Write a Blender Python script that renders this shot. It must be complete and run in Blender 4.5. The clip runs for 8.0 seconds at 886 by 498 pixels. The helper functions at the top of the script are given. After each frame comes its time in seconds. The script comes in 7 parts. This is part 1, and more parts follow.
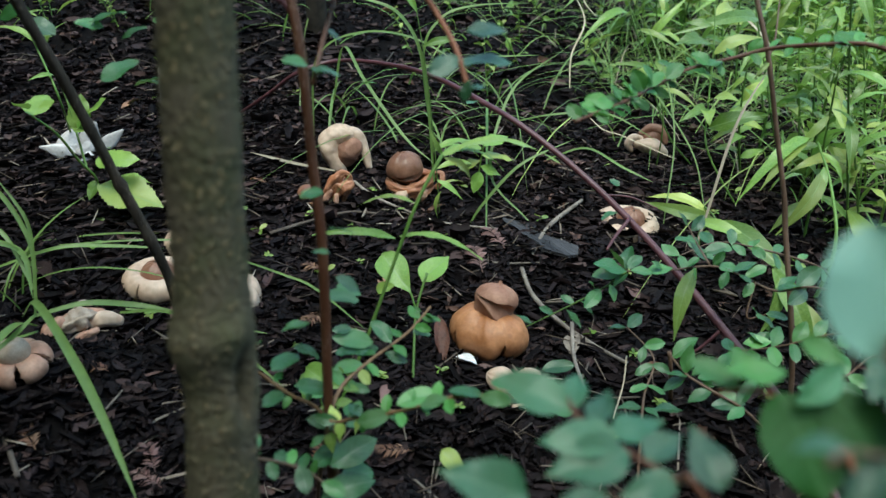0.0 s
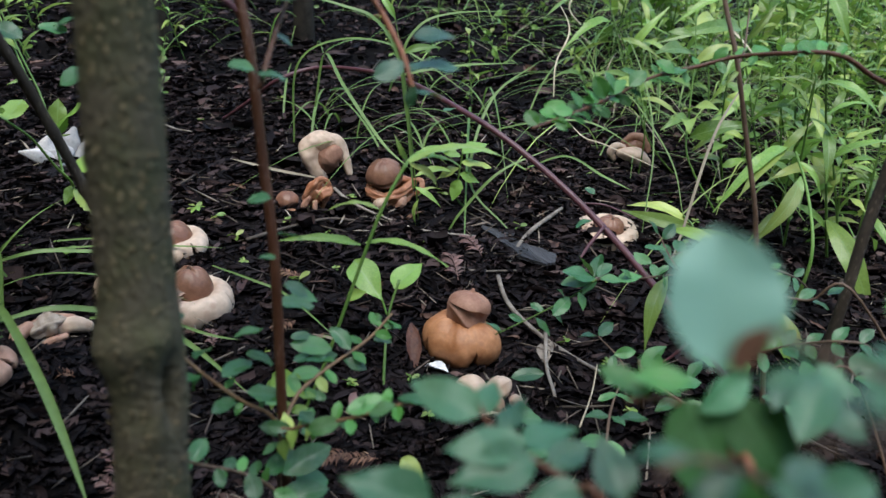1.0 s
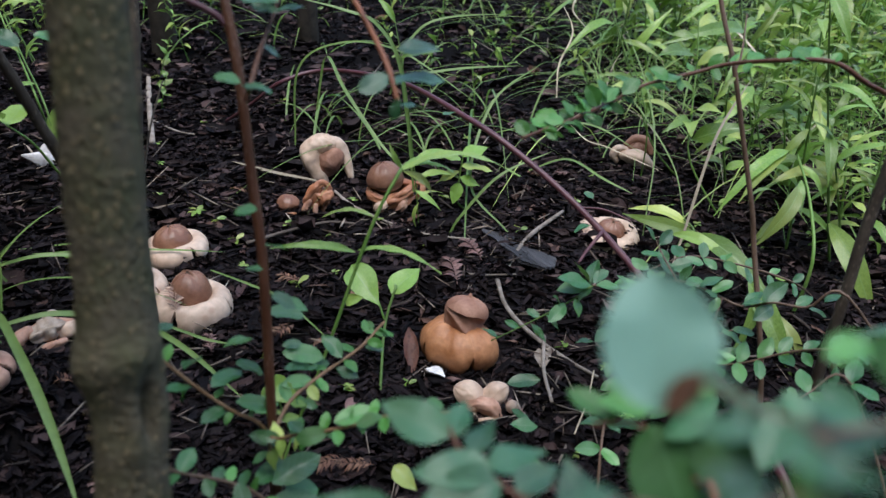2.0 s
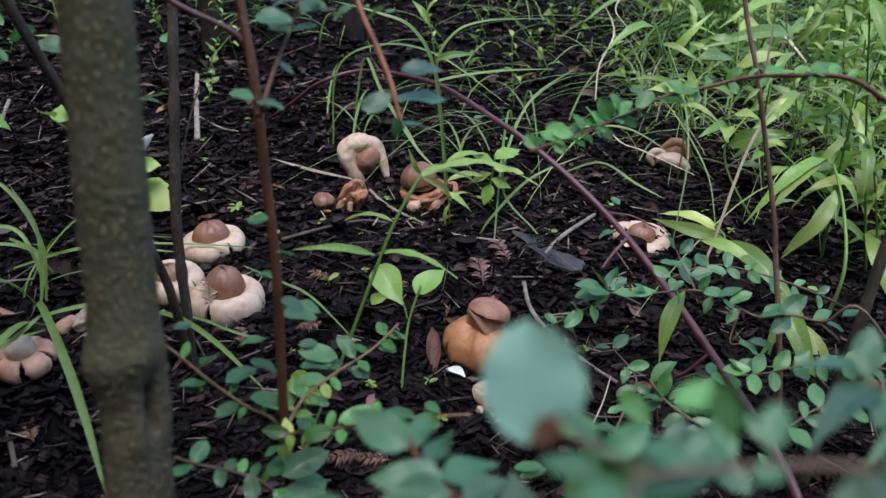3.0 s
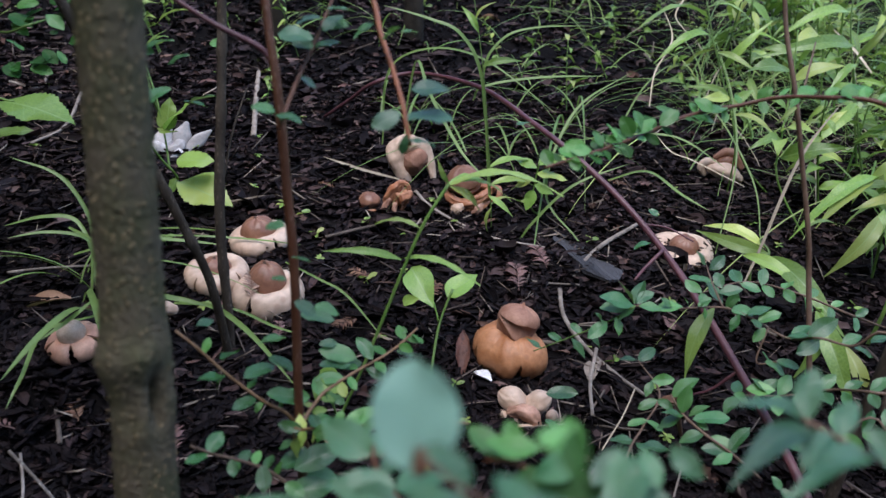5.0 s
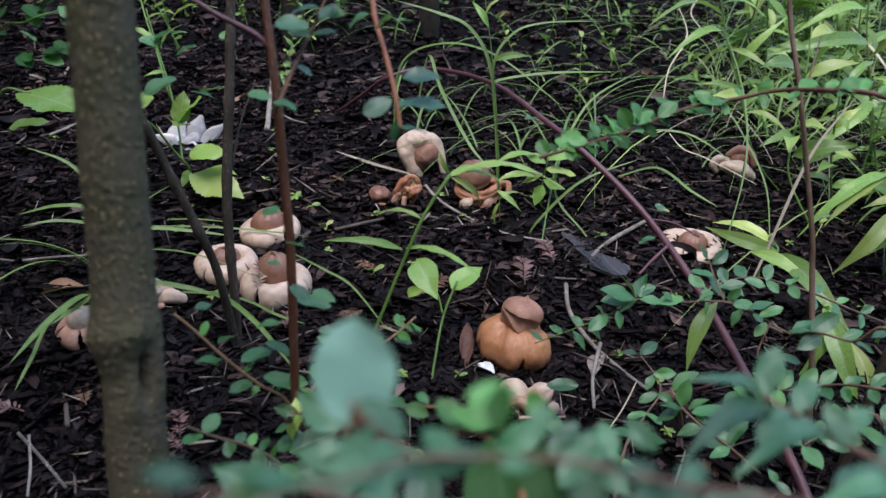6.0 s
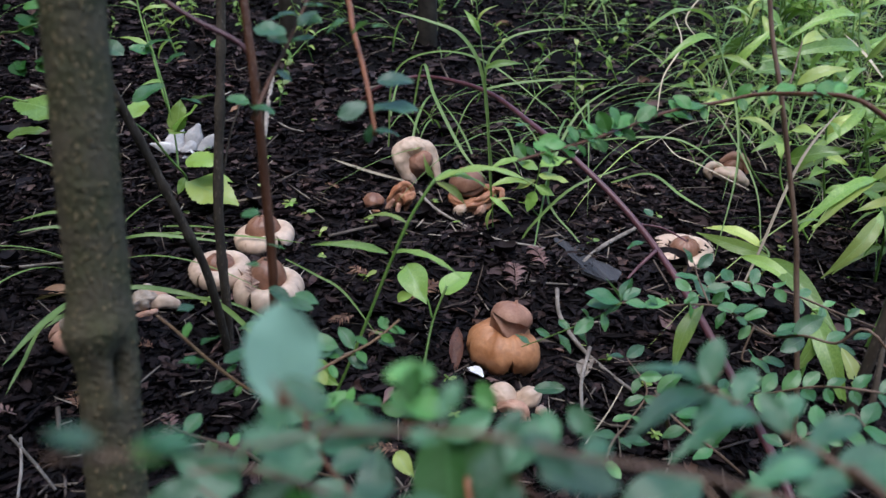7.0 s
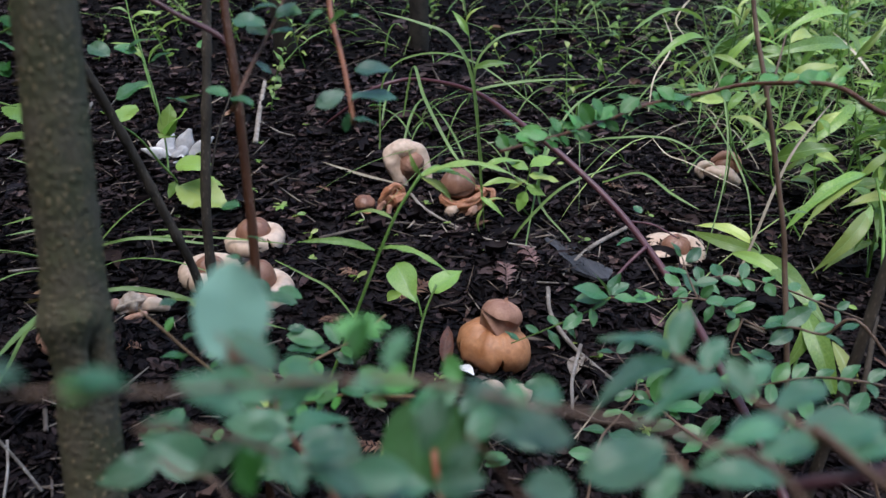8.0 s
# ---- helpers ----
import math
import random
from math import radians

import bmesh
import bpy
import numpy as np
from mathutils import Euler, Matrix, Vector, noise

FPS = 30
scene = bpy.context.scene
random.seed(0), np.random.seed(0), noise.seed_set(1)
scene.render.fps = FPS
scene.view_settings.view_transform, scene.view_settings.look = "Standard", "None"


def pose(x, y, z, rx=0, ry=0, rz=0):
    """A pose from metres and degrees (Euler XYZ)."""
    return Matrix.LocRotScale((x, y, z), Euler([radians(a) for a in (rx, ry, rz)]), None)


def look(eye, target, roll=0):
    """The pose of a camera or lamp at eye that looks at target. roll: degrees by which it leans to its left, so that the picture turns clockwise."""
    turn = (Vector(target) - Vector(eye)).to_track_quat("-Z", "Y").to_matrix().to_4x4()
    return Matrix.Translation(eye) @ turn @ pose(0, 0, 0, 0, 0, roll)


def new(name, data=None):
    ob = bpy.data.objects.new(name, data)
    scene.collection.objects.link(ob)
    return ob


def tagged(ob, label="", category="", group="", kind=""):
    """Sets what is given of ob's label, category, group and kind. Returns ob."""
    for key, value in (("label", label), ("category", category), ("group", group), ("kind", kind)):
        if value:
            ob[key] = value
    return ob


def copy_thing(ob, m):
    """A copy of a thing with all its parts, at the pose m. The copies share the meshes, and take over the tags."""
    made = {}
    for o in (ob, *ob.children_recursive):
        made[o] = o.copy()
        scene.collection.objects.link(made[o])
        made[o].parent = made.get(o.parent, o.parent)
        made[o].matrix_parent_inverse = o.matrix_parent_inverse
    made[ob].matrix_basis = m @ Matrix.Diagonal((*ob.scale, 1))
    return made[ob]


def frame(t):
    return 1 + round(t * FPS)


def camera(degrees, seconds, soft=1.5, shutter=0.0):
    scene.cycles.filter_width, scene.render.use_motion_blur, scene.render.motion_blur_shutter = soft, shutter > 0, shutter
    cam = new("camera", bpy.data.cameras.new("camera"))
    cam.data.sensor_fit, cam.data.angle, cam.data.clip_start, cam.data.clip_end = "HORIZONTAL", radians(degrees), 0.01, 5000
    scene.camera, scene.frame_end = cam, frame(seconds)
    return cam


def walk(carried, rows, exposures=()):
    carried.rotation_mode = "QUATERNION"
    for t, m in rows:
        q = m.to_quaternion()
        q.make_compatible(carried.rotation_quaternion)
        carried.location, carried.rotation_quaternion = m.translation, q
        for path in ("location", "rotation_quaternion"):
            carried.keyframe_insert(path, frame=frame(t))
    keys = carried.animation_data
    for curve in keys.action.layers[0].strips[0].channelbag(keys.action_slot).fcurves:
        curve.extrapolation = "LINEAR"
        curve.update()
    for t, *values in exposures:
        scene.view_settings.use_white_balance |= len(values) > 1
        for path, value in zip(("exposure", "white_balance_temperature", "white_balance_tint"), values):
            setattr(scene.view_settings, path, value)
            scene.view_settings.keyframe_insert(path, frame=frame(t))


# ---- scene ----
cam = camera(58.9, 8.0, soft=1.5)
PATH = [
    (0, (0.01, -0.005, 0.427), (-0.021, 1.818, -0.395), -0.8),
    (0.5, (0.023, -0.005, 0.428), (-0.003, 1.825, -0.38), -0.7),
    (1, (0.034, -0.003, 0.425), (0.009, 1.828, -0.378), -0.4),
    (2.3, (0.054, 0.0, 0.435), (-0.015, 1.826, -0.378), -0.8),
    (2.5, (0.062, 0.0, 0.438), (-0.03, 1.822, -0.381), -0.8),
    (3, (0.071, -0.01, 0.446), (-0.105, 1.804, -0.377), -0.9),
    (3.5, (0.078, -0.012, 0.457), (-0.157, 1.795, -0.368), -0.8),
    (4, (0.087, -0.014, 0.46), (-0.19, 1.787, -0.365), -0.7),
    (4.5, (0.097, -0.012, 0.46), (-0.211, 1.781, -0.371), -0.7),
    (5, (0.103, -0.015, 0.46), (-0.236, 1.771, -0.372), -0.7),
    (5.2, (0.106, -0.015, 0.461), (-0.245, 1.768, -0.374), -0.7),
    (6.5, (0.129, -0.023, 0.453), (-0.275, 1.752, -0.375), -0.9),
    (7, (0.138, -0.024, 0.454), (-0.27, 1.758, -0.356), -1.1),
    (7.5, (0.145, -0.024, 0.448), (-0.264, 1.764, -0.349), -1.4),
    (8, (0.148, -0.025, 0.443), (-0.259, 1.768, -0.345), -1.7),
]
walk(cam, [(t, look(eye, target, roll)) for t, eye, target, roll in PATH], [(0.0, 1.17, 6550, -10), (1.0, 1.10, 6500, 2), (2.5, 1.04, 6400, 8), (4.5, 1.07, 6300, 13), (8.0, 1.06, 6300, 9)])

# ---- light ----
cam.data.dof.use_dof = True
cam.data.dof.focus_distance = 0.92
cam.data.dof.aperture_fstop = 9.5

SUN_UP, SUN_TURN = 74.0, 172.0
world = bpy.data.worlds.new("sky")
scene.world = world
world.use_nodes = True
wn = world.node_tree.nodes
sky = wn.new("ShaderNodeTexSky")
sky.sky_type = "NISHITA"
sky.sun_disc = False
sky.sun_elevation, sky.sun_rotation = radians(SUN_UP), radians(SUN_TURN)
sky.air_density, sky.dust_density, sky.ozone_density = 1.2, 1.0, 3.0
wn["Background"].inputs["Strength"].default_value = 0.15
world.node_tree.links.new(sky.outputs[0], wn["Background"].inputs["Color"])
sun_data = bpy.data.lights.new("sun", "SUN")
sun_data.energy, sun_data.angle, sun_data.color = 1.35, radians(40), (1.0, 0.98, 0.95)
sun = new("sun", sun_data)
sa, se = radians(SUN_TURN), radians(SUN_UP)
sun.matrix_world = look((0, 0, 5), Vector((0, 0, 5)) - Vector((math.sin(sa) * math.cos(se), math.cos(sa) * math.cos(se), math.sin(se))))


# ---- materials ----
def mat(name, a, b, scale=60.0, rough=0.6, bump=0.2, bump_scale=None, vary="object", vary_to=None, translucent=0.0,
        spots=None, spot_scale=90.0, vein=False, stretch=(1, 1, 1), spec=0.5, fine=6.0, deep=0.001, coat=0.0):
    """A two-tone surface: large patches and fine grain, with a random tone for each object or island."""
    m = bpy.data.materials.new(name)
    m.use_nodes = True
    n, l = m.node_tree.nodes, m.node_tree.links
    p = n["Principled BSDF"]
    tc, mp = n.new("ShaderNodeTexCoord"), n.new("ShaderNodeMapping")
    mp.inputs["Scale"].default_value = stretch
    l.new(tc.outputs["Object"], mp.inputs["Vector"])
    n1, n2 = n.new("ShaderNodeTexNoise"), n.new("ShaderNodeTexNoise")
    n1.inputs["Scale"].default_value, n2.inputs["Scale"].default_value = scale, scale * fine
    n1.inputs["Detail"].default_value, n2.inputs["Detail"].default_value = 5, 4
    l.new(mp.outputs[0], n1.inputs["Vector"])
    l.new(mp.outputs[0], n2.inputs["Vector"])
    ramp = n.new("ShaderNodeMapRange")
    ramp.inputs["From Min"].default_value, ramp.inputs["From Max"].default_value = 0.32, 0.68
    l.new(n1.outputs["Fac"], ramp.inputs["Value"])

    def mix(fac, c1, c2, kind="MIX"):
        x = n.new("ShaderNodeMix")
        x.data_type, x.blend_type = "RGBA", kind
        for sock, val in ((x.inputs[0], fac), (x.inputs[6], c1), (x.inputs[7], c2)):
            if hasattr(val, "is_linked"):
                l.new(val, sock)
            elif isinstance(val, float):
                sock.default_value = val
            else:
                sock.default_value = (*val, 1)
        return x.outputs[2]

    col = mix(ramp.outputs[0], a, b)
    if vary:
        src = n.new("ShaderNodeObjectInfo").outputs["Random"] if vary == "object" else n.new("ShaderNodeNewGeometry").outputs["Random Per Island"]
        if vary_to:
            pw = n.new("ShaderNodeMath")
            pw.operation = "POWER"
            pw.inputs[1].default_value = 2.6
            l.new(src, pw.inputs[0])
            col = mix(pw.outputs[0], col, vary_to)
        br = n.new("ShaderNodeMapRange")
        br.inputs["To Min"].default_value, br.inputs["To Max"].default_value = 0.62, 1.38
        ml = n.new("ShaderNodeMath")
        ml.operation = "FRACT"
        mm = n.new("ShaderNodeMath")
        mm.operation = "MULTIPLY"
        mm.inputs[1].default_value = 7.31
        l.new(src, mm.inputs[0])
        l.new(mm.outputs[0], ml.inputs[0])
        l.new(ml.outputs[0], br.inputs["Value"])
        col = mix(1.0, col, br.outputs[0], "MULTIPLY")
    gr = n.new("ShaderNodeMapRange")
    gr.inputs["To Min"].default_value, gr.inputs["To Max"].default_value = 0.7, 1.3
    l.new(n2.outputs["Fac"], gr.inputs["Value"])
    col = mix(1.0, col, gr.outputs[0], "MULTIPLY")
    height = n2.outputs["Fac"]
    if spots:
        vo = n.new("ShaderNodeTexVoronoi")
        vo.inputs["Scale"].default_value = spot_scale
        l.new(mp.outputs[0], vo.inputs["Vector"])
        sm = n.new("ShaderNodeMapRange")
        sm.inputs["From Min"].default_value, sm.inputs["From Max"].default_value = 0.34, 0.16
        l.new(vo.outputs["Distance"], sm.inputs["Value"])
        gate = n.new("ShaderNodeMath")
        gate.operation = "MULTIPLY"
        l.new(sm.outputs[0], gate.inputs[0])
        l.new(ramp.outputs[0], gate.inputs[1])
        col = mix(gate.outputs[0], col, spots)
        ad = n.new("ShaderNodeMath")
        ad.operation = "ADD"
        l.new(n2.outputs["Fac"], ad.inputs[0])
        half = n.new("ShaderNodeMath")
        half.operation = "MULTIPLY"
        half.inputs[1].default_value = 0.45
        l.new(sm.outputs[0], half.inputs[0])
        l.new(half.outputs[0], ad.inputs[1])
        height = ad.outputs[0]
    if vein:
        uv = n.new("ShaderNodeSeparateXYZ")
        l.new(tc.outputs["UV"], uv.inputs[0])

        def math_node(op, x, y):
            k = n.new("ShaderNodeMath")
            k.operation = op
            for sock, val in ((k.inputs[0], x), (k.inputs[1], y)):
                if hasattr(val, "is_linked"):
                    l.new(val, sock)
                else:
                    sock.default_value = val
            return k.outputs[0]

        off = math_node("ABSOLUTE", math_node("SUBTRACT", uv.outputs[0], 0.5), 0.0)
        mid = math_node("LESS_THAN", off, 0.022)
        side = math_node("LESS_THAN", math_node("FRACT", math_node("MULTIPLY", math_node("SUBTRACT", uv.outputs[1], math_node("MULTIPLY", off, 0.45)), 7.0), 0.0), 0.09)
        both = math_node("MULTIPLY", math_node("MAXIMUM", mid, math_node("MULTIPLY", side, 0.5)), 0.5)
        col = mix(both, col, vein)
        height = math_node("SUBTRACT", math_node("MULTIPLY", height, 0.5), both)
    l.new(col, p.inputs["Base Color"])
    rr = n.new("ShaderNodeMapRange")
    rr.inputs["To Min"].default_value, rr.inputs["To Max"].default_value = max(rough - 0.12, 0.05), min(rough + 0.15, 1.0)
    l.new(n1.outputs["Fac"], rr.inputs["Value"])
    l.new(rr.outputs[0], p.inputs["Roughness"])
    p.inputs["Specular IOR Level"].default_value = spec
    p.inputs["Coat Weight"].default_value, p.inputs["Coat Roughness"].default_value = coat, 0.22
    bp = n.new("ShaderNodeBump")
    bp.inputs["Strength"].default_value, bp.inputs["Distance"].default_value = bump, deep
    l.new(height, bp.inputs["Height"])
    l.new(bp.outputs[0], p.inputs["Normal"])
    if translucent:
        tr, ms = n.new("ShaderNodeBsdfTranslucent"), n.new("ShaderNodeMixShader")
        warm = mix(0.35, col, (0.22, 0.42, 0.05))
        l.new(warm, tr.inputs["Color"])
        ms.inputs[0].default_value = translucent
        l.new(p.outputs[0], ms.inputs[1])
        l.new(tr.outputs[0], ms.inputs[2])
        l.new(ms.outputs[0], n["Material Output"].inputs["Surface"])
    return m


soil = mat("soil", (0.0034, 0.0028, 0.0028), (0.008, 0.0065, 0.0065), 40, 0.95, 0.9, vary=None, spec=0.06)
mulch = mat("mulch", (0.0050, 0.0039, 0.0043), (0.0115, 0.0088, 0.0094), 80, 0.75, 0.9, vary="island", vary_to=(0.024, 0.017, 0.018), spec=0.08)
leaf_mould = mat("leaf_mould", (0.0068, 0.0050, 0.0056), (0.0185, 0.0132, 0.0145), 120, 0.55, 0.8, vary="island", vary_to=(0.064, 0.040, 0.038), spec=0.12)
trunk_bark = mat("trunk_bark", (0.126, 0.102, 0.070), (0.088, 0.084, 0.044), 62, 0.85, 0.9, vary=None, spots=(0.34, 0.25, 0.14), spot_scale=330, stretch=(1, 1, 0.75), spec=0.12, fine=7.0, deep=0.002)
lenticel_tan = mat("lenticel_tan", (0.17, 0.125, 0.07), (0.30, 0.22, 0.125), 300, 0.85, 0.4, spec=0.1)
red_bark = mat("red_bark", (0.085, 0.028, 0.012), (0.135, 0.052, 0.025), 120, 0.5, 0.5, vary=None, spots=(0.22, 0.13, 0.09), spot_scale=420, stretch=(1, 1, 0.3))
orange_bark = mat("orange_bark", (0.23, 0.075, 0.035), (0.30, 0.11, 0.05), 120, 0.5, 0.4, vary=None, stretch=(1, 1, 0.3))
purple_bark = mat("purple_bark", (0.085, 0.028, 0.036), (0.135, 0.052, 0.058), 70, 0.4, 0.3, vary=None, stretch=(1, 1, 1))
dark_bark = mat("dark_bark", (0.040, 0.029, 0.021), (0.085, 0.065, 0.048), 90, 0.75, 0.7, vary=None, spots=(0.16, 0.12, 0.09), spot_scale=330, stretch=(1, 1, 0.4), spec=0.25)
brown_bark = mat("brown_bark", (0.115, 0.066, 0.042), (0.19, 0.115, 0.075), 150, 0.55, 0.4, vary=None, stretch=(1, 1, 0.4))
tan_bark = mat("tan_bark", (0.20, 0.105, 0.048), (0.29, 0.165, 0.085), 150, 0.5, 0.4, vary=None, stretch=(1, 1, 0.4))
green_stem = mat("green_stem", (0.12, 0.235, 0.045), (0.19, 0.31, 0.07), 60, 0.45, 0.2, translucent=0.15)
shrub_green = mat("shrub_green", (0.022, 0.112, 0.022), (0.048, 0.178, 0.040), 70, 0.30, 0.5, spec=0.9, coat=0.48, vary_to=(0.12, 0.31, 0.070), translucent=0.25, vein=(0.16, 0.27, 0.14))
near_green = mat("near_green", (0.018, 0.092, 0.034), (0.036, 0.145, 0.055), 90, 0.36, 0.4, spec=0.9, coat=0.42, vary_to=(0.085, 0.25, 0.105), translucent=0.25, vein=(0.13, 0.26, 0.13))
fresh_green = mat("fresh_green", (0.058, 0.210, 0.034), (0.11, 0.300, 0.055), 70, 0.34, 0.3, spec=0.6, coat=0.2, vary_to=(0.14, 0.38, 0.10), translucent=0.35, vein=(0.18, 0.34, 0.12))
dark_green = mat("dark_green", (0.014, 0.066, 0.010), (0.028, 0.105, 0.018), 80, 0.5, 0.2, spec=0.25, translucent=0.2, vein=(0.06, 0.16, 0.05))
# Leaf green paled towards blue-grey: the sky's sheen is put into the base colour.
sky_sheen_green = mat("sky_sheen_green", (0.20, 0.40, 0.30), (0.31, 0.51, 0.42), 70, 0.35, 0.2, vary=None, translucent=0.2, vein=(0.24, 0.42, 0.32))
far_bark = mat("far_bark", (0.022, 0.017, 0.013), (0.05, 0.04, 0.03), 60, 0.85, 0.8, vary=None, spec=0.2)
herb_green = mat("herb_green", (0.165, 0.320, 0.052), (0.290, 0.450, 0.088), 45, 0.38, 0.4, vary_to=(0.54, 0.60, 0.15), coat=0.5, translucent=0.35, vein=(0.34, 0.50, 0.18))
grass_green = mat("grass_green", (0.120, 0.240, 0.056), (0.215, 0.360, 0.100), 18, 0.38, 0.2, vary="island", vary_to=(0.46, 0.56, 0.17), translucent=0.3)
straw_pale = mat("straw_pale", (0.38, 0.30, 0.20), (0.52, 0.43, 0.31), 40, 0.6, 0.3, stretch=(1, 1, 1))
stick_grey = mat("stick_grey", (0.15, 0.12, 0.10), (0.31, 0.26, 0.22), 60, 0.85, 0.7, spots=(0.40, 0.36, 0.31), spot_scale=200, spec=0.2)
twig_dark = mat("twig_dark", (0.05, 0.035, 0.028), (0.13, 0.10, 0.085), 60, 0.8, 0.5, vary="island", vary_to=(0.26, 0.21, 0.17), spec=0.2)
bark_chip = mat("bark_chip", (0.022, 0.021, 0.024), (0.085, 0.080, 0.085), 60, 0.75, 1.0, stretch=(1, 0.15, 1), spec=0.3, deep=0.006)
dry_leaf_brown = mat("dry_leaf_brown", (0.10, 0.036, 0.024), (0.19, 0.085, 0.052), 60, 0.65, 0.5, vary_to=(0.30, 0.17, 0.10), translucent=0.1)
dry_leaf_rust = mat("dry_leaf_rust", (0.065, 0.022, 0.014), (0.13, 0.050, 0.032), 90, 0.6, 0.7, vary=None, spots=(0.045, 0.018, 0.013), spot_scale=160)
dry_leaf_plum = mat("dry_leaf_plum", (0.12, 0.052, 0.046), (0.20, 0.11, 0.098), 70, 0.7, 0.5, vary_to=(0.24, 0.15, 0.13))
slope_litter = mat("slope_litter", (0.012, 0.0080, 0.0088), (0.036, 0.023, 0.024), 100, 0.6, 0.7, vary="island", vary_to=(0.12, 0.078, 0.072), spec=0.15)
scrap_plum = mat("scrap_plum", (0.024, 0.012, 0.012), (0.062, 0.032, 0.029), 90, 0.65, 0.5, vary="island", vary_to=(0.14, 0.078, 0.058), spec=0.25)
fibre_tan = mat("fibre_tan", (0.10, 0.07, 0.055), (0.20, 0.15, 0.12), 60, 0.8, 0.4, vary="island", vary_to=(0.42, 0.34, 0.27), spec=0.2)
pale_scrap = mat("pale_scrap", (0.55, 0.53, 0.52), (0.68, 0.66, 0.65), 90, 0.6, 0.4)
sky_blocker_green = mat("sky_blocker_green", (0.010, 0.018, 0.006), (0.035, 0.06, 0.018), 6, 0.9, 1.0, vary=None, spec=0.1, deep=0.05)
dry_leaf_tan = mat("dry_leaf_tan", (0.26, 0.15, 0.105), (0.38, 0.25, 0.19), 70, 0.7, 0.5)
cream_flesh = mat("cream_flesh", (0.56, 0.376, 0.266), (0.68, 0.500, 0.378), 34, 0.45, 0.14, vary=None, spots=(0.50, 0.32, 0.23), spot_scale=75, spec=0.4, fine=4.0)
ochre_flesh = mat("ochre_flesh", (0.36, 0.138, 0.054), (0.53, 0.245, 0.118), 55, 0.48, 0.22, vary=None, spots=(0.36, 0.155, 0.075), spot_scale=95, spec=0.4, fine=5.0)
rust_flesh = mat("rust_flesh", (0.36, 0.125, 0.058), (0.55, 0.25, 0.135), 80, 0.45, 0.35, vary=None, coat=0.2)
peach_flesh = mat("peach_flesh", (0.42, 0.205, 0.135), (0.56, 0.32, 0.225), 70, 0.5, 0.2, vary=None)
white_flesh = mat("white_flesh", (0.52, 0.47, 0.45), (0.64, 0.59, 0.57), 60, 0.6, 0.15, spots=(0.55, 0.46, 0.42), spot_scale=90)
sac_brown = mat("sac_brown", (0.20, 0.088, 0.054), (0.31, 0.152, 0.096), 60, 0.36, 0.2, vary=None, spec=0.4)
sac_tan = mat("sac_tan", (0.27, 0.125, 0.080), (0.39, 0.205, 0.138), 70, 0.6, 0.15, vary=None, spec=0.35)
sac_pale = mat("sac_pale", (0.36, 0.26, 0.19), (0.50, 0.395, 0.315), 110, 0.65, 0.2, vary=None)
pore_dark = mat("pore_dark", (0.05, 0.028, 0.02), (0.10, 0.06, 0.04), 200, 0.8, 0.3, vary=None)


# ---- building helpers ----
def mesh(name, verts, faces, smooth=True, uvs=None):
    me = bpy.data.meshes.new(name)
    me.from_pydata([tuple(v) for v in verts], [], [tuple(f) for f in faces])
    if smooth:
        me.polygons.foreach_set("use_smooth", [True] * len(me.polygons))
    if uvs is not None:
        lay = me.uv_layers.new(name="UVMap")
        idx = np.empty(len(me.loops), dtype=np.int32)
        me.loops.foreach_get("vertex_index", idx)
        lay.data.foreach_set("uv", np.asarray(uvs, dtype=np.float32)[idx].ravel())
    me.update()
    return me


def part(name, me, material, parent=None, label="", m=None):
    """Links a mesh as one object, under a thing or a part."""
    ob = new(name, me)
    if not me.materials:
        me.materials.append(material)
    if parent:
        ob.parent = parent
    if m is not None:
        ob.matrix_basis = m
    return tagged(ob, label)


def spline(pts, per=6):
    """Catmull-Rom through a few points."""
    p = [np.array(q, float) for q in pts]
    p = [2 * p[0] - p[1]] + p + [2 * p[-1] - p[-2]]
    out = []
    for i in range(1, len(p) - 2):
        for k in range(per):
            s = k / per
            out.append(0.5 * (2 * p[i] + (p[i + 1] - p[i - 1]) * s + (2 * p[i - 1] - 5 * p[i] + 4 * p[i + 1] - p[i + 2]) * s ** 2
                              + (3 * p[i] - p[i - 1] - 3 * p[i + 1] + p[i + 2]) * s ** 3))
    out.append(p[-2])
    return out


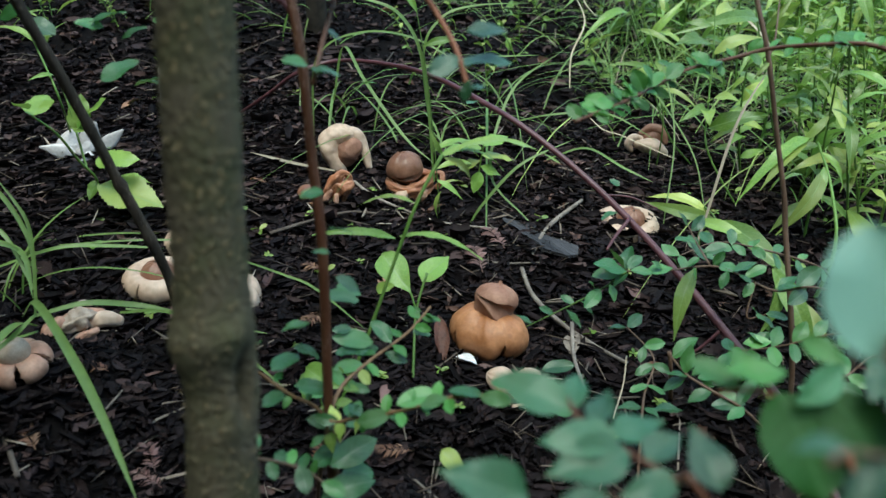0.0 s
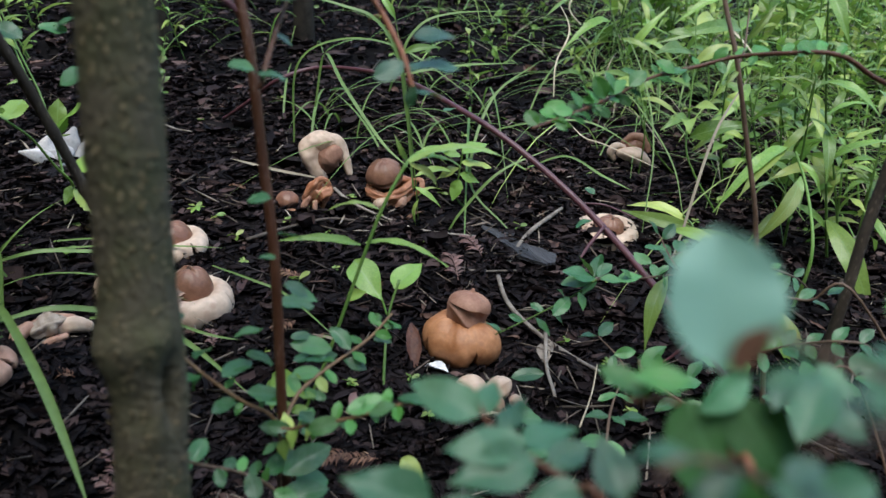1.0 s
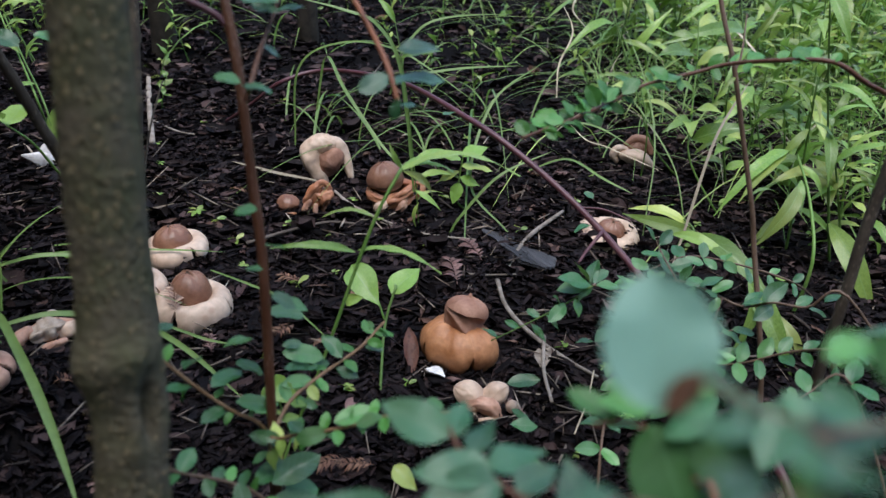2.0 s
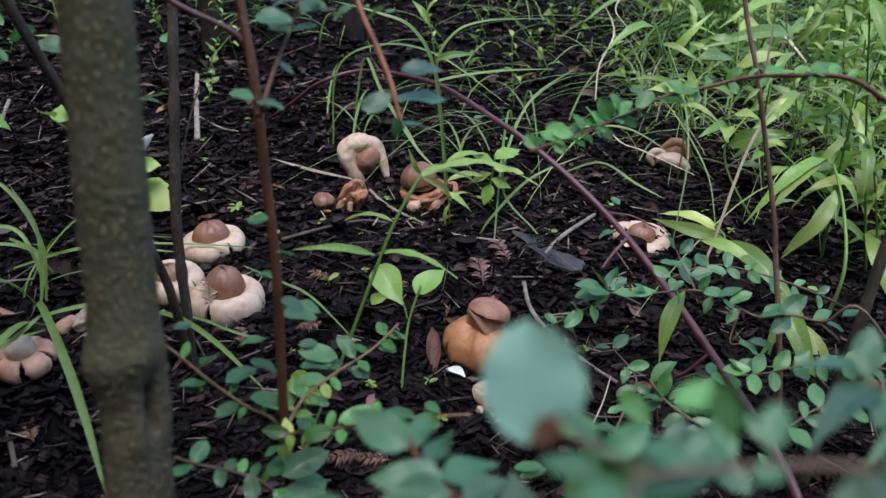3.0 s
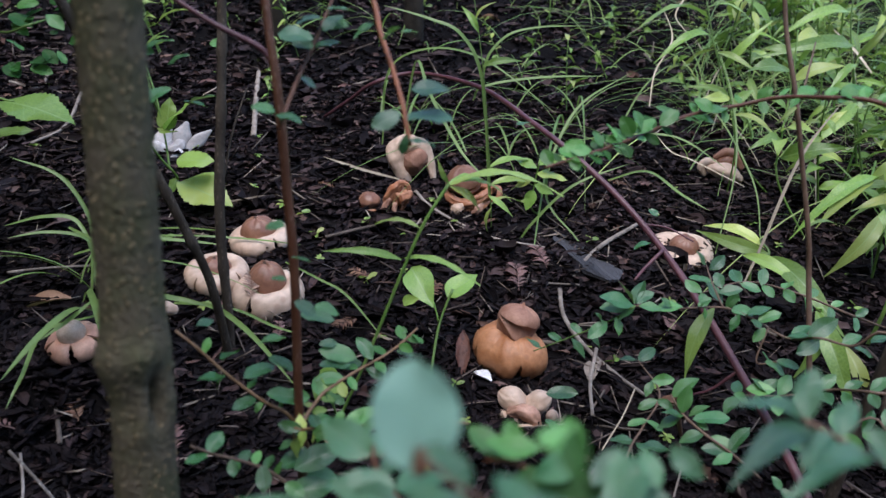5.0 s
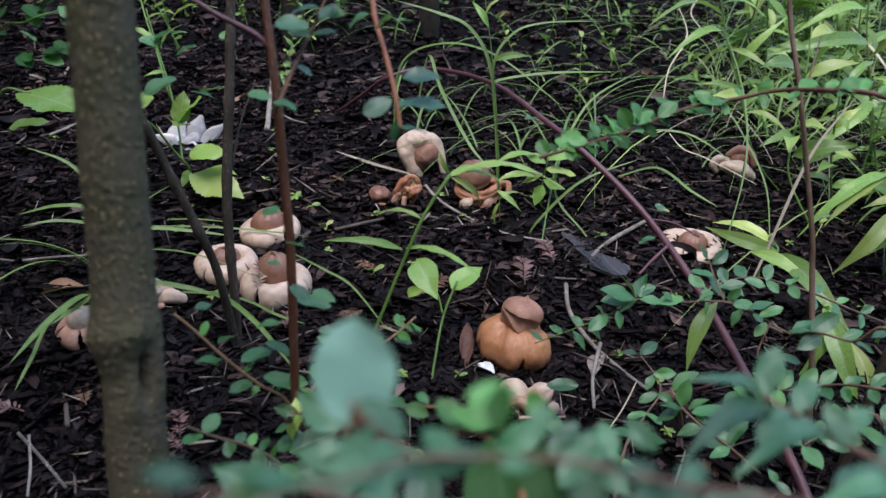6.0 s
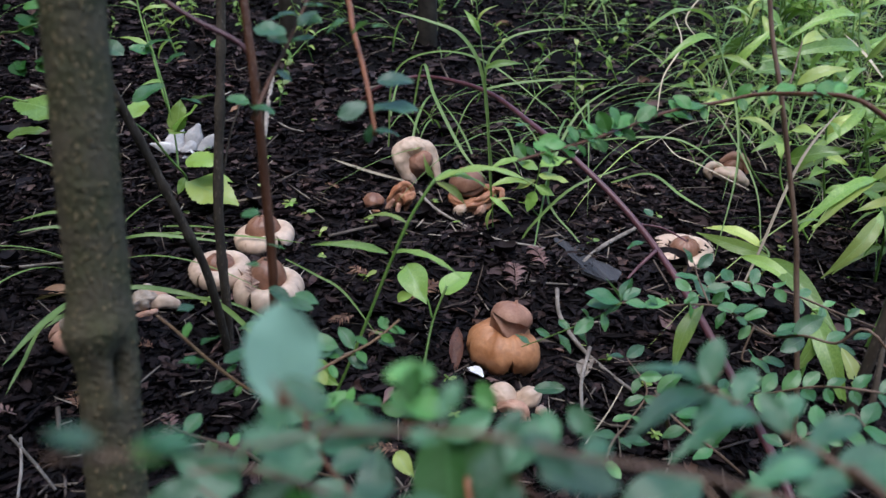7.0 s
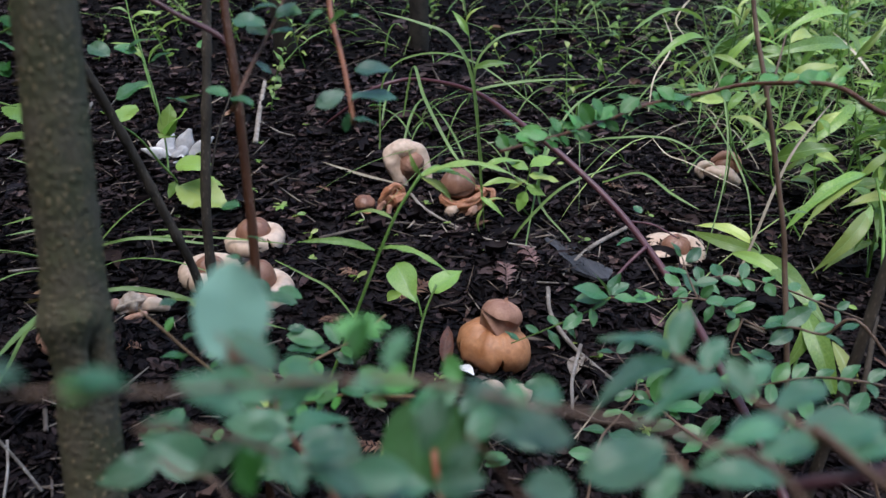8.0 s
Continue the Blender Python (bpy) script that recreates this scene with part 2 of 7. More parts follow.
def tube(pts, r0, r1, sides=10, per=6, wobble=0.10, knots=None, squash=1.0, gnarl=0.0):
    """A tapering stem along a curve, uneven in girth; knots: (along 0-1, width, swell)."""
    c = spline(pts, per)
    n = len(c)
    verts, faces = [], []
    side = np.array((1.0, 0.0, 0.0))
    seed = sum(pts[0]) * 37.0
    for i, q in enumerate(c):
        d = c[min(i + 1, n - 1)] - c[max(i - 1, 0)]
        d /= max(np.linalg.norm(d), 1e-9)
        side = side - d * (side @ d)
        if np.linalg.norm(side) < 0.1:
            side = np.array((0.0, 1.0, 0.0)) - d * d[1]
        side /= np.linalg.norm(side)
        up = np.cross(d, side)
        s = i / (n - 1)
        r = r0 + (r1 - r0) * s
        for k in range(sides):
            a = 2 * math.pi * k / sides
            f = 1 + wobble * noise.noise(Vector((math.cos(a) * 1.3 + seed, math.sin(a) * 1.3, s * (4 + n * 0.12))))
            if gnarl:
                w3 = Vector((q[0] * 90 + math.cos(a) * 1.2, q[1] * 90 + math.sin(a) * 1.2, q[2] * 90))
                f += gnarl * (noise.noise(w3) + 0.8 * noise.noise(w3 * 2.3) + 1.3 * max(noise.noise(w3 * 5.1) - 0.25, 0))
            for at_s, w, amp in knots or ():
                f += amp * math.exp(-((s - at_s) / w) ** 2) * (1 + 0.6 * math.cos(a - 5.2))
            verts.append(q + r * f * (math.cos(a) * side + squash * math.sin(a) * up))
    for i in range(n - 1):
        for k in range(sides):
            a, b = i * sides + k, i * sides + (k + 1) % sides
            faces.append((a, b, b + sides, a + sides))
    faces.append(tuple(range(sides))[::-1])
    faces.append(tuple(range((n - 1) * sides, n * sides)))
    return mesh("stem", verts, faces)


LEAF = {  # width, where widest, fold, droop, teeth, rows, tip sharpness
    "broad": (0.80, 0.50, 0.10, 0.08, 0, 11, 0.55), "round": (0.66, 0.50, 0.16, 0.10, 0, 9, 0.62), "oval": (0.54, 0.50, 0.18, 0.14, 0, 9, 0.72),
    "ovate": (0.60, 0.36, 0.16, 0.16, 0, 11, 1.0), "willow": (0.31, 0.40, 0.2, 0.22, 0, 13, 1.0), "blade": (0.12, 0.35, 0.22, 0.12, 0, 13, 0.9), "spear": (0.15, 0.40, 0.25, 0.25, 0, 13, 1.0), "lance": (0.21, 0.42, 0.22, 0.20, 0, 13, 1.1),
    "toothed": (0.56, 0.38, 0.12, 0.14, 9, 34, 0.9)}


def leaf_mesh(kind, seed):
    """A leaf one unit long along y, its face to +z, folded along the midrib, wavy and drooping."""
    rnd = random.Random(seed)
    w, peak, fold, droop, teeth, rows, sharp = LEAF[kind]
    w *= rnd.uniform(0.9, 1.12)
    droop *= rnd.uniform(0.3, 1.6)
    fold *= rnd.uniform(0.5, 1.5)
    twist = rnd.uniform(-0.35, 0.35)
    bend = rnd.uniform(-0.06, 0.06)
    verts, uvs, faces = [], [], []
    cols = (-1.0, -0.62, -0.28, 0.0, 0.28, 0.62, 1.0)
    for i in range(rows + 1):
        s = i / rows
        q = s ** (math.log(0.5) / math.log(peak))
        half = 0.5 * w * max(math.sin(math.pi * q), 0.0) ** sharp
        if teeth:
            half *= 1 + 0.22 * (1 - (s * teeth * 1.6) % 1.0) * (0.15 < s < 0.97)
        half = max(half, 0.008)
        wave = 0.035 * math.sin(s * 9 + seed) * (w > 0.3) + 0.01 * math.sin(s * 21 + 2 * seed)
        for c in cols:
            x = c * half
            z = fold * abs(x) + wave * abs(c) * (1 if c > 0 else -0.7) - droop * s * s + twist * x * s + (0.11 * math.sin(math.pi * s) if w < 0.36 else 0.0)
            verts.append((x + bend * math.sin(3 * s), s, z))
            uvs.append((0.5 + 0.5 * c * half / (0.5 * w), s))
    m = len(cols)
    for i in range(rows):
        for k in range(m - 1):
            a = i * m + k
            faces.append((a, a + 1, a + m + 1, a + m))
    return mesh("leaf", verts, faces, uvs=uvs)


LEAF_STORE = {}
leaf_random = random.Random(11)


def leaf_data(kind, material):
    i = leaf_random.randrange(5)
    key = (kind, material.name, i)
    if key not in LEAF_STORE:
        LEAF_STORE[key] = leaf_mesh(kind, i * 3 + len(kind))
        LEAF_STORE[key].materials.append(material)
    return LEAF_STORE[key]


def leaf_pose(base, tip, face=(0.0, -0.45, 0.9), loose=0.5):
    base, tip = Vector(base), Vector(tip)
    y = tip - base
    length = y.length
    y.normalize()
    f = Vector(face) + Vector([leaf_random.uniform(-loose, loose) for _ in range(3)])
    z = f - y * f.dot(y)
    if z.length < 0.1:
        z = Vector((0.2, -1, 0.1)) - y * Vector((0.2, -1, 0.1)).dot(y)
    z.normalize()
    x = y.cross(z)
    m = Matrix((x, y, z)).transposed().to_4x4()
    return Matrix.Translation(base) @ m @ Matrix.Diagonal((length, length, length, 1))


def leaves(plant, kind, material, pairs, face=(0.0, -0.45, 0.9), loose=0.5):
    """Leaves of a plant, each from its foot to its tip."""
    for base, tip in pairs:
        part("leaf", leaf_data(kind, material), material, plant, m=leaf_pose(base, tip, face, loose))


def ground_z(x, y):
    xs, ys = max(min(x, 1.6), -1.6), max(min(y, 3.2), -1.0)
    mound = 0.042 * math.exp(-((x + 0.345) ** 2 + (y - 0.52) ** 2) / 0.006)
    return 0.022 + 0.12 * (ys - 0.65) - 0.1 * xs + mound


def rough_z(x, y):
    v = Vector((x * 9, y * 9, 0.3))
    return ground_z(x, y) + 0.010 * noise.noise(v) + 0.006 * noise.noise(v * 3.7) + 0.003 * noise.noise(v * 9.1)


# ---- ground ----
def axis(lo, hi, step, far):
    mid = list(np.arange(lo, hi, step))
    out, d, a = [], step, lo
    while a > -far:
        d *= 1.35
        a -= d
        out.append(a)
    right, d, b = [], step, mid[-1]
    while b < far:
        d *= 1.35
        b += d
        right.append(b)
    return out[::-1] + mid + right


gx, gy = axis(-1.3, 1.5, 0.014, 80), axis(0.0, 2.8, 0.014, 80)
gv = [(x, y, rough_z(x, y)) for y in gy for x in gx]
W = len(gx)
gf = [(j * W + i, j * W + i + 1, (j + 1) * W + i + 1, (j + 1) * W + i) for j in range(len(gy) - 1) for i in range(W - 1)]
ground = tagged(part("ground", mesh("ground", gv, gf), soil), "dark damp woodland soil under bark mulch", "ground", kind="structure")


def chips(count, spread, long, wide, thick, seed, lift=0.002):
    """Many small irregular flakes lying on the ground, joined in one mesh."""
    rg = np.random.RandomState(seed)
    px, py = spread(rg, count)
    pz = np.array([rough_z(a, b) for a, b in zip(px, py)])
    L = long * (0.45 + 1.1 * rg.rand(count) ** 2.0)
    Wd = wide * (0.5 + rg.rand(count))
    T = thick * (0.5 + rg.rand(count))
    base = np.array([(-1, -1, -1), (1, -1, -1), (1, 1, -1), (-1, 1, -1), (-1, -1, 1), (1, -1, 1), (1, 1, 1), (-1, 1, 1)], float) * 0.5
    v = base[None] * np.stack([L, Wd, T], 1)[:, None, :]
    v *= 1 + rg.uniform(-0.45, 0.35, v.shape)
    v[:, :, 2] += 0.12 * (v[:, :, 0] ** 2 / L[:, None]) * rg.uniform(-2, 2, count)[:, None]
    yaw, tip, rol = rg.uniform(0, 2 * np.pi, count), rg.normal(0, 0.30, count), rg.normal(0, 0.40, count)
    cy, sy, ct, st, cr, sr = np.cos(yaw), np.sin(yaw), np.cos(tip), np.sin(tip), np.cos(rol), np.sin(rol)
    x, y, z = v[..., 0], v[..., 1], v[..., 2]
    y, z = y * cr[:, None] - z * sr[:, None], y * sr[:, None] + z * cr[:, None]
    x, z = x * ct[:, None] - z * st[:, None], x * st[:, None] + z * ct[:, None]
    x, y = x * cy[:, None] - y * sy[:, None], x * sy[:, None] + y * cy[:, None]
    v = np.stack([x + px[:, None], y + py[:, None], z + (pz + lift + rg.uniform(0, 0.004, count))[:, None]], 2).reshape(-1, 3)
    quad = np.array([(3, 2, 1, 0), (4, 5, 6, 7), (0, 1, 5, 4), (1, 2, 6, 5), (2, 3, 7, 6), (3, 0, 4, 7)])
    f = (quad[None] + 8 * np.arange(count)[:, None, None]).reshape(-1, 4)
    me = bpy.data.meshes.new("flakes")
    me.vertices.add(len(v))
    me.vertices.foreach_set("co", v.ravel())
    me.loops.add(f.size)
    me.loops.foreach_set("vertex_index", f.ravel())
    me.polygons.add(len(f))
    me.polygons.foreach_set("loop_start", np.arange(0, f.size, 4))
    me.polygons.foreach_set("use_smooth", [True] * len(f))
    me.update(calc_edges=True)
    return me


def near_field(rg, n):
    y = 0.18 + 1.19 * rg.rand(n)
    return (rg.rand(n) - 0.5) * (0.7 + 1.15 * y) + 0.02 - 0.06 * y, y


def far_field(rg, n):
    y = 1.25 + 1.6 * rg.rand(n) ** 1.2
    return (rg.rand(n) - 0.5) * (0.8 + 1.3 * y) - 0.05, y


def mid_field(rg, n):
    y = 0.80 + 0.55 * rg.rand(n) ** 0.8
    return (rg.rand(n) - 0.5) * (0.7 + 1.1 * y) - 0.05, y


def wide_field(rg, n):
    return rg.uniform(-3.0, 3.4, n), rg.uniform(-1.4, 3.8, n)


def flakes(count, spread, long, wide, seed, lift):
    """Many thin, torn and curled scraps of rotten leaf, joined in one mesh."""
    rg = np.random.RandomState(seed)
    px, py = spread(rg, count)
    pz = np.array([rough_z(a, b) for a, b in zip(px, py)])
    nu, nv = 5, 4
    u, v = np.meshgrid(np.linspace(-0.5, 0.5, nu), np.linspace(-0.5, 0.5, nv), indexing="ij")
    L, Wd = long * (0.4 + rg.rand(count)), wide * (0.4 + rg.rand(count))
    taper = 1 - 1.1 * (2 * np.abs(u))[None] ** 2 * rg.uniform(0.3, 0.8, (count, 1, 1))
    x = u[None] * L[:, None, None] * (1 + rg.uniform(-0.25, 0.25, (count, nu, nv)))
    y = v[None] * Wd[:, None, None] * taper * (1 + rg.uniform(-0.35, 0.35, (count, nu, nv)))
    z = (4 * v[None] ** 2 * rg.uniform(-0.1, 0.6, (count, 1, 1)) + 4 * u[None] ** 2 * rg.uniform(-0.3, 0.3, (count, 1, 1))) * Wd[:, None, None] + rg.uniform(-0.0008, 0.0008, (count, nu, nv))
    yaw, tip = rg.uniform(0, 6.283, count)[:, None, None], rg.normal(0, 0.3, count)[:, None, None]
    y, z = y * np.cos(tip) - z * np.sin(tip), y * np.sin(tip) + z * np.cos(tip)
    x, y = x * np.cos(yaw) - y * np.sin(yaw), x * np.sin(yaw) + y * np.cos(yaw)
    p = np.stack([x + px[:, None, None], y + py[:, None, None], z + (pz + lift)[:, None, None]], 3).reshape(-1, 3)
    cell = [(i * nv + j, (i + 1) * nv + j, (i + 1) * nv + j + 1, i * nv + j + 1) for i in range(nu - 1) for j in range(nv - 1)]
    f = (np.array(cell)[None] + nu * nv * np.arange(count)[:, None, None]).reshape(-1, 4)
    me = bpy.data.meshes.new("scraps")
    me.vertices.add(len(p))
    me.vertices.foreach_set("co", p.ravel())
    me.loops.add(f.size)
    me.loops.foreach_set("vertex_index", f.ravel())
    me.polygons.add(len(f))
    me.polygons.foreach_set("loop_start", np.arange(0, f.size, 4))
    me.polygons.foreach_set("use_smooth", [True] * len(f))
    me.update(calc_edges=True)
    return me


tagged(part("bark_mulch", chips(34000, near_field, 0.0100, 0.0034, 0.0009, 5), mulch), "blackish shredded bark mulch covering the soil", "mulch", kind="stuff")
tagged(part("bark_mulch", chips(16000, wide_field, 0.020, 0.009, 0.003, 4, 0.0), mulch), "blackish bark mulch spread all round", "mulch", kind="stuff")
tagged(part("bark_mulch", chips(14000, far_field, 0.014, 0.006, 0.002, 6), mulch), "blackish bark mulch further up the slope", "mulch", kind="stuff")
tagged(part("bark_mulch", chips(4200, near_field, 0.020, 0.0056, 0.0014, 7, 0.003), mulch), "longer dark chips of rotting bark", "mulch", kind="stuff")
tagged(part("leaf_mould", flakes(11000, near_field, 0.022, 0.0095, 17, 0.004), leaf_mould), "dark curled scraps of rotten leaves", "leaf litter", kind="stuff")
tagged(part("leaf_mould", flakes(5200, far_field, 0.024, 0.012, 18, 0.006), slope_litter), "dark rotten leaf scraps up the slope", "leaf litter", kind="stuff")
tagged(part("twig_litter", chips(520, near_field, 0.05, 0.0014, 0.0013, 8, 0.006), twig_dark), "thin dry twigs scattered over the mulch", "twigs", kind="stuff")
tagged(part("twig_litter", chips(9000, near_field, 0.016, 0.0007, 0.0007, 10, 0.005), mulch), "fine dark fibres and needles in the mulch", "fibres", kind="stuff")
tagged(part("twig_litter", chips(160, far_field, 0.07, 0.002, 0.002, 9, 0.006), twig_dark), "dry twigs scattered over the upper slope", "twigs", kind="stuff")

tagged(part("leaf_mould", flakes(5200, near_field, 0.034, 0.0062, 37, 0.006), mulch), "long dark strips of rotten bark and leaf", "leaf litter", kind="stuff")
tagged(part("leaf_mould", flakes(2600, mid_field, 0.018, 0.008, 31, 0.006), slope_litter), "plum-brown scraps of rotten leaves round the fungi", "leaf litter", kind="stuff")
tagged(part("leaf_mould", flakes(420, near_field, 0.018, 0.009, 27, 0.007), scrap_plum), "small plum-brown scraps of dead leaves", "leaf litter", kind="stuff")
tagged(part("leaf_mould", flakes(240, far_field, 0.030, 0.017, 28, 0.009), scrap_plum), "plum-brown scraps of dead leaves up the slope", "leaf litter", kind="stuff")
tagged(part("twig_litter", chips(800, near_field, 0.030, 0.0009, 0.0008, 29, 0.008), fibre_tan), "fine tan fibres and bits of dry stalk", "fibres", kind="stuff")

tagged(part("leaf_mould", flakes(5000, wide_field, 0.040, 0.020, 33, 0.005), leaf_mould), "rotten leaves strewn over the wider woodland floor", "leaf litter", kind="stuff")


def sky_blocker(cx, cy, radius, height):
    """An added rough bank all round, out of view, that shuts out the low sky."""
    n, rows = 120, 14
    verts, faces = [], []
    for i in range(rows + 1):
        s = i / rows
        for k in range(n):
            a = 2 * math.pi * k / n
            q = Vector((math.cos(a) * 4, math.sin(a) * 4, s * 5))
            r = radius * (1 - 0.10 * s) + 0.5 * noise.noise(q) + 0.25 * noise.noise(q * 2.7)
            x, y = cx + r * math.cos(a), cy + r * math.sin(a)
            verts.append((x, y, ground_z(x, y) - 0.3 + s * (height * (0.51 - 0.27 * math.sin(a) - 0.24 * math.cos(a)) + 0.6 * noise.noise(Vector((math.cos(a) * 5, math.sin(a) * 5, 9))))))
    for i in range(rows):
        for k in range(n):
            a, b = i * n + k, i * n + (k + 1) % n
            faces.append((b, a, a + n, b + n))
    return mesh("backdrop", verts, faces)


# Unseen ring added to shape the light; its height sets how much sky shows.
tagged(part("backdrop", sky_blocker(1.1, 0.9, 4.4, 4.4), sky_blocker_green), "added dark green bank all round, out of view, blocking the low sky", "backdrop", kind="structure")

# ---- trunk ----
def sapling_trunk(pts, r0, r1, swells, sides=110, per=60):
    """A warty young trunk; swells: (height, bearing, half height, half turn, share of the girth), hollows below nought."""
    c = spline(pts, per)
    n = len(c)
    verts, faces = [], []
    for i, q in enumerate(c):
        r = r0 + (r1 - r0) * i / (n - 1)
        for k in range(sides):
            a = 2 * math.pi * k / sides
            w = Vector((math.cos(a) * 1.3, math.sin(a) * 1.3, q[2] * 92))
            f = 1 + 0.030 * noise.noise(w * 0.30) + 0.022 * noise.noise(w) + 0.012 * noise.noise(w * 2.6)
            wart = noise.noise(Vector((math.cos(a) * 6.0, math.sin(a) * 6.0, q[2] * 470)))
            f += 0.17 * max(wart - 0.25, 0.0) * (0.6 + 0.8 * noise.noise(w * 0.6 + Vector((7, 3, 1))))
            for high, turn, dz, da, amp in swells:
                off = math.atan2(math.sin(a - radians(turn)), math.cos(a - radians(turn)))
                f += amp * math.exp(-((q[2] - high) / dz) ** 2 - (off / da) ** 2)
            verts.append((q[0] + r * f * math.cos(a), q[1] + r * f * math.sin(a), q[2]))
    for i in range(n - 1):
        for k in range(sides):
            a, b = i * sides + k, i * sides + (k + 1) % sides
            faces.append((a, b, b + sides, a + sides))
    faces.append(tuple(range(sides))[::-1])
    faces.append(tuple(range((n - 1) * sides, n * sides)))
    return mesh("trunk", verts, faces)


trunk = tagged(new("young_tree"), "grey-brown sapling trunk with greenish lichen and a knot", "tree")
part("trunk", sapling_trunk([(-0.093, 0.198, -0.08), (-0.085, 0.217, 0.10), (-0.0795, 0.231, 0.22), (-0.076, 0.2375, 0.285), (-0.0735, 0.245, 0.35), (-0.069, 0.256, 0.45), (-0.055, 0.285, 0.75)], 0.0142, 0.0118,
                            [(0.285, -140, 0.011, 1.0, 0.28), (0.289, -55, 0.008, 0.8, 0.22), (0.285, 60, 0.010, 1.2, 0.10), (0.258, -160, 0.014, 0.8, -0.09), (0.268, -28, 0.012, 0.20, -0.62), (0.258, -56, 0.010, 0.26, 0.13), (0.266, -80, 0.008, 0.6, -0.10), (0.263, 8, 0.016, 0.30, 0.14),
                             (0.252, -45, 0.004, 0.7, 0.05), (0.32, -100, 0.010, 0.9, -0.02), (0.36, -60, 0.02, 1.2, 0.02)]), trunk_bark, trunk)
# Limbs above the view, added to carry the leaves that shade the left front.
for shade_limb_pts in ([(-0.056, 0.282, 0.70), (-0.16, 0.24, 0.80), (-0.34, 0.16, 0.86), (-0.52, 0.12, 0.90)], [(-0.056, 0.283, 0.73), (-0.10, 0.16, 0.83), (-0.16, 0.02, 0.90), (-0.20, -0.10, 0.92)], [(-0.055, 0.284, 0.74), (-0.22, 0.30, 0.88), (-0.42, 0.32, 0.98)]):
    part("limb", tube(shade_limb_pts, 0.0065, 0.002), trunk_bark, trunk)


def crown(cx, cy, cz, rx, ry, rz, count, seed):
    """Added leaves overhead, out of view, spread round the limbs with gaps between, to cast soft shade."""
    rg = np.random.RandomState(seed)
    shape = [(0.0, 0.0, 0.0), (-0.24, 0.35, 0.05), (0.0, 0.38, -0.03), (0.24, 0.35, 0.05), (-0.2, 0.72, 0.02), (0.0, 0.75, -0.06), (0.2, 0.72, 0.02), (0.0, 1.05, -0.12)]
    cell = [(0, 2, 1), (0, 3, 2), (1, 2, 5, 4), (2, 3, 6, 5), (4, 5, 7), (5, 6, 7)]
    verts, faces = [], []
    for _ in range(count):
        d = rg.normal(0, 1, 3)
        d *= rg.rand() ** 0.45 / np.linalg.norm(d)
        m = pose(cx + rx * d[0], cy + ry * d[1], cz + rz * d[2], rg.normal(0, 28), rg.normal(0, 28), rg.uniform(0, 360)) @ Matrix.Scale(rg.uniform(0.035, 0.062), 4)
        n = len(verts)
        verts += [tuple(m @ Vector(p)) for p in shape]
        faces += [tuple(n + k for k in f) for f in cell]
    return mesh("crown", verts, faces)


part("crown", crown(-0.34, 0.10, 0.90, 0.36, 0.30, 0.16, 380, 5), herb_green, trunk, "added light-green leaves overhead, out of view, shading the ground")
lenticel = mesh("lenticel", [(0.5 * w * math.cos(k * math.pi / 4), h, 0.36 * w * math.sin(k * math.pi / 4)) for w, h in ((1.0, -0.3), (0.75, 0.18), (0.3, 0.32)) for k in range(8)],
                [(r * 8 + k, r * 8 + (k + 1) % 8, r * 8 + 8 + (k + 1) % 8, r * 8 + 8 + k) for r in range(2) for k in range(8)] + [tuple(range(16, 24))])
lent_rnd = random.Random(3)
for _ in range(150):
    z = lent_rnd.uniform(0.19, 0.47)
    a = radians(lent_rnd.uniform(-175, 45))
    s = (z - 0.22) / 0.23
    cx, cy, r = -0.0795 + 0.0105 * s, 0.231 + 0.025 * s, 0.0139 - 0.0007 * s
    r *= 1 + (0.16 * math.exp(-((z - 0.286) / 0.010) ** 2) if abs(z - 0.265) > 0.012 else -0.02)
    part("lenticel", lenticel, lenticel_tan, trunk, m=pose(cx + r * 1.012 * math.cos(a), cy + r * 1.012 * math.sin(a), z, lent_rnd.uniform(-10, 10), lent_rnd.uniform(-40, 40), math.degrees(a) - 90) @ Matrix.Scale(lent_rnd.uniform(0.0007, 0.0017), 4))
for at_xy, r in (((-0.520, 1.50), 0.024), ((-0.273, 1.64), 0.022)):
    back = tagged(new("young_tree"), "dark sapling trunk standing up the slope", "tree")
    gz = ground_z(*at_xy)
    part("trunk", tube([(at_xy[0], at_xy[1], gz - 0.05), (at_xy[0] + 0.006, at_xy[1], gz + 0.1), (at_xy[0] - 0.004, at_xy[1] + 0.02, gz + 0.4), (at_xy[0] - 0.03, at_xy[1] + 0.03, gz + 1.0)], r, r * 0.8, 16, 8), far_bark, back)


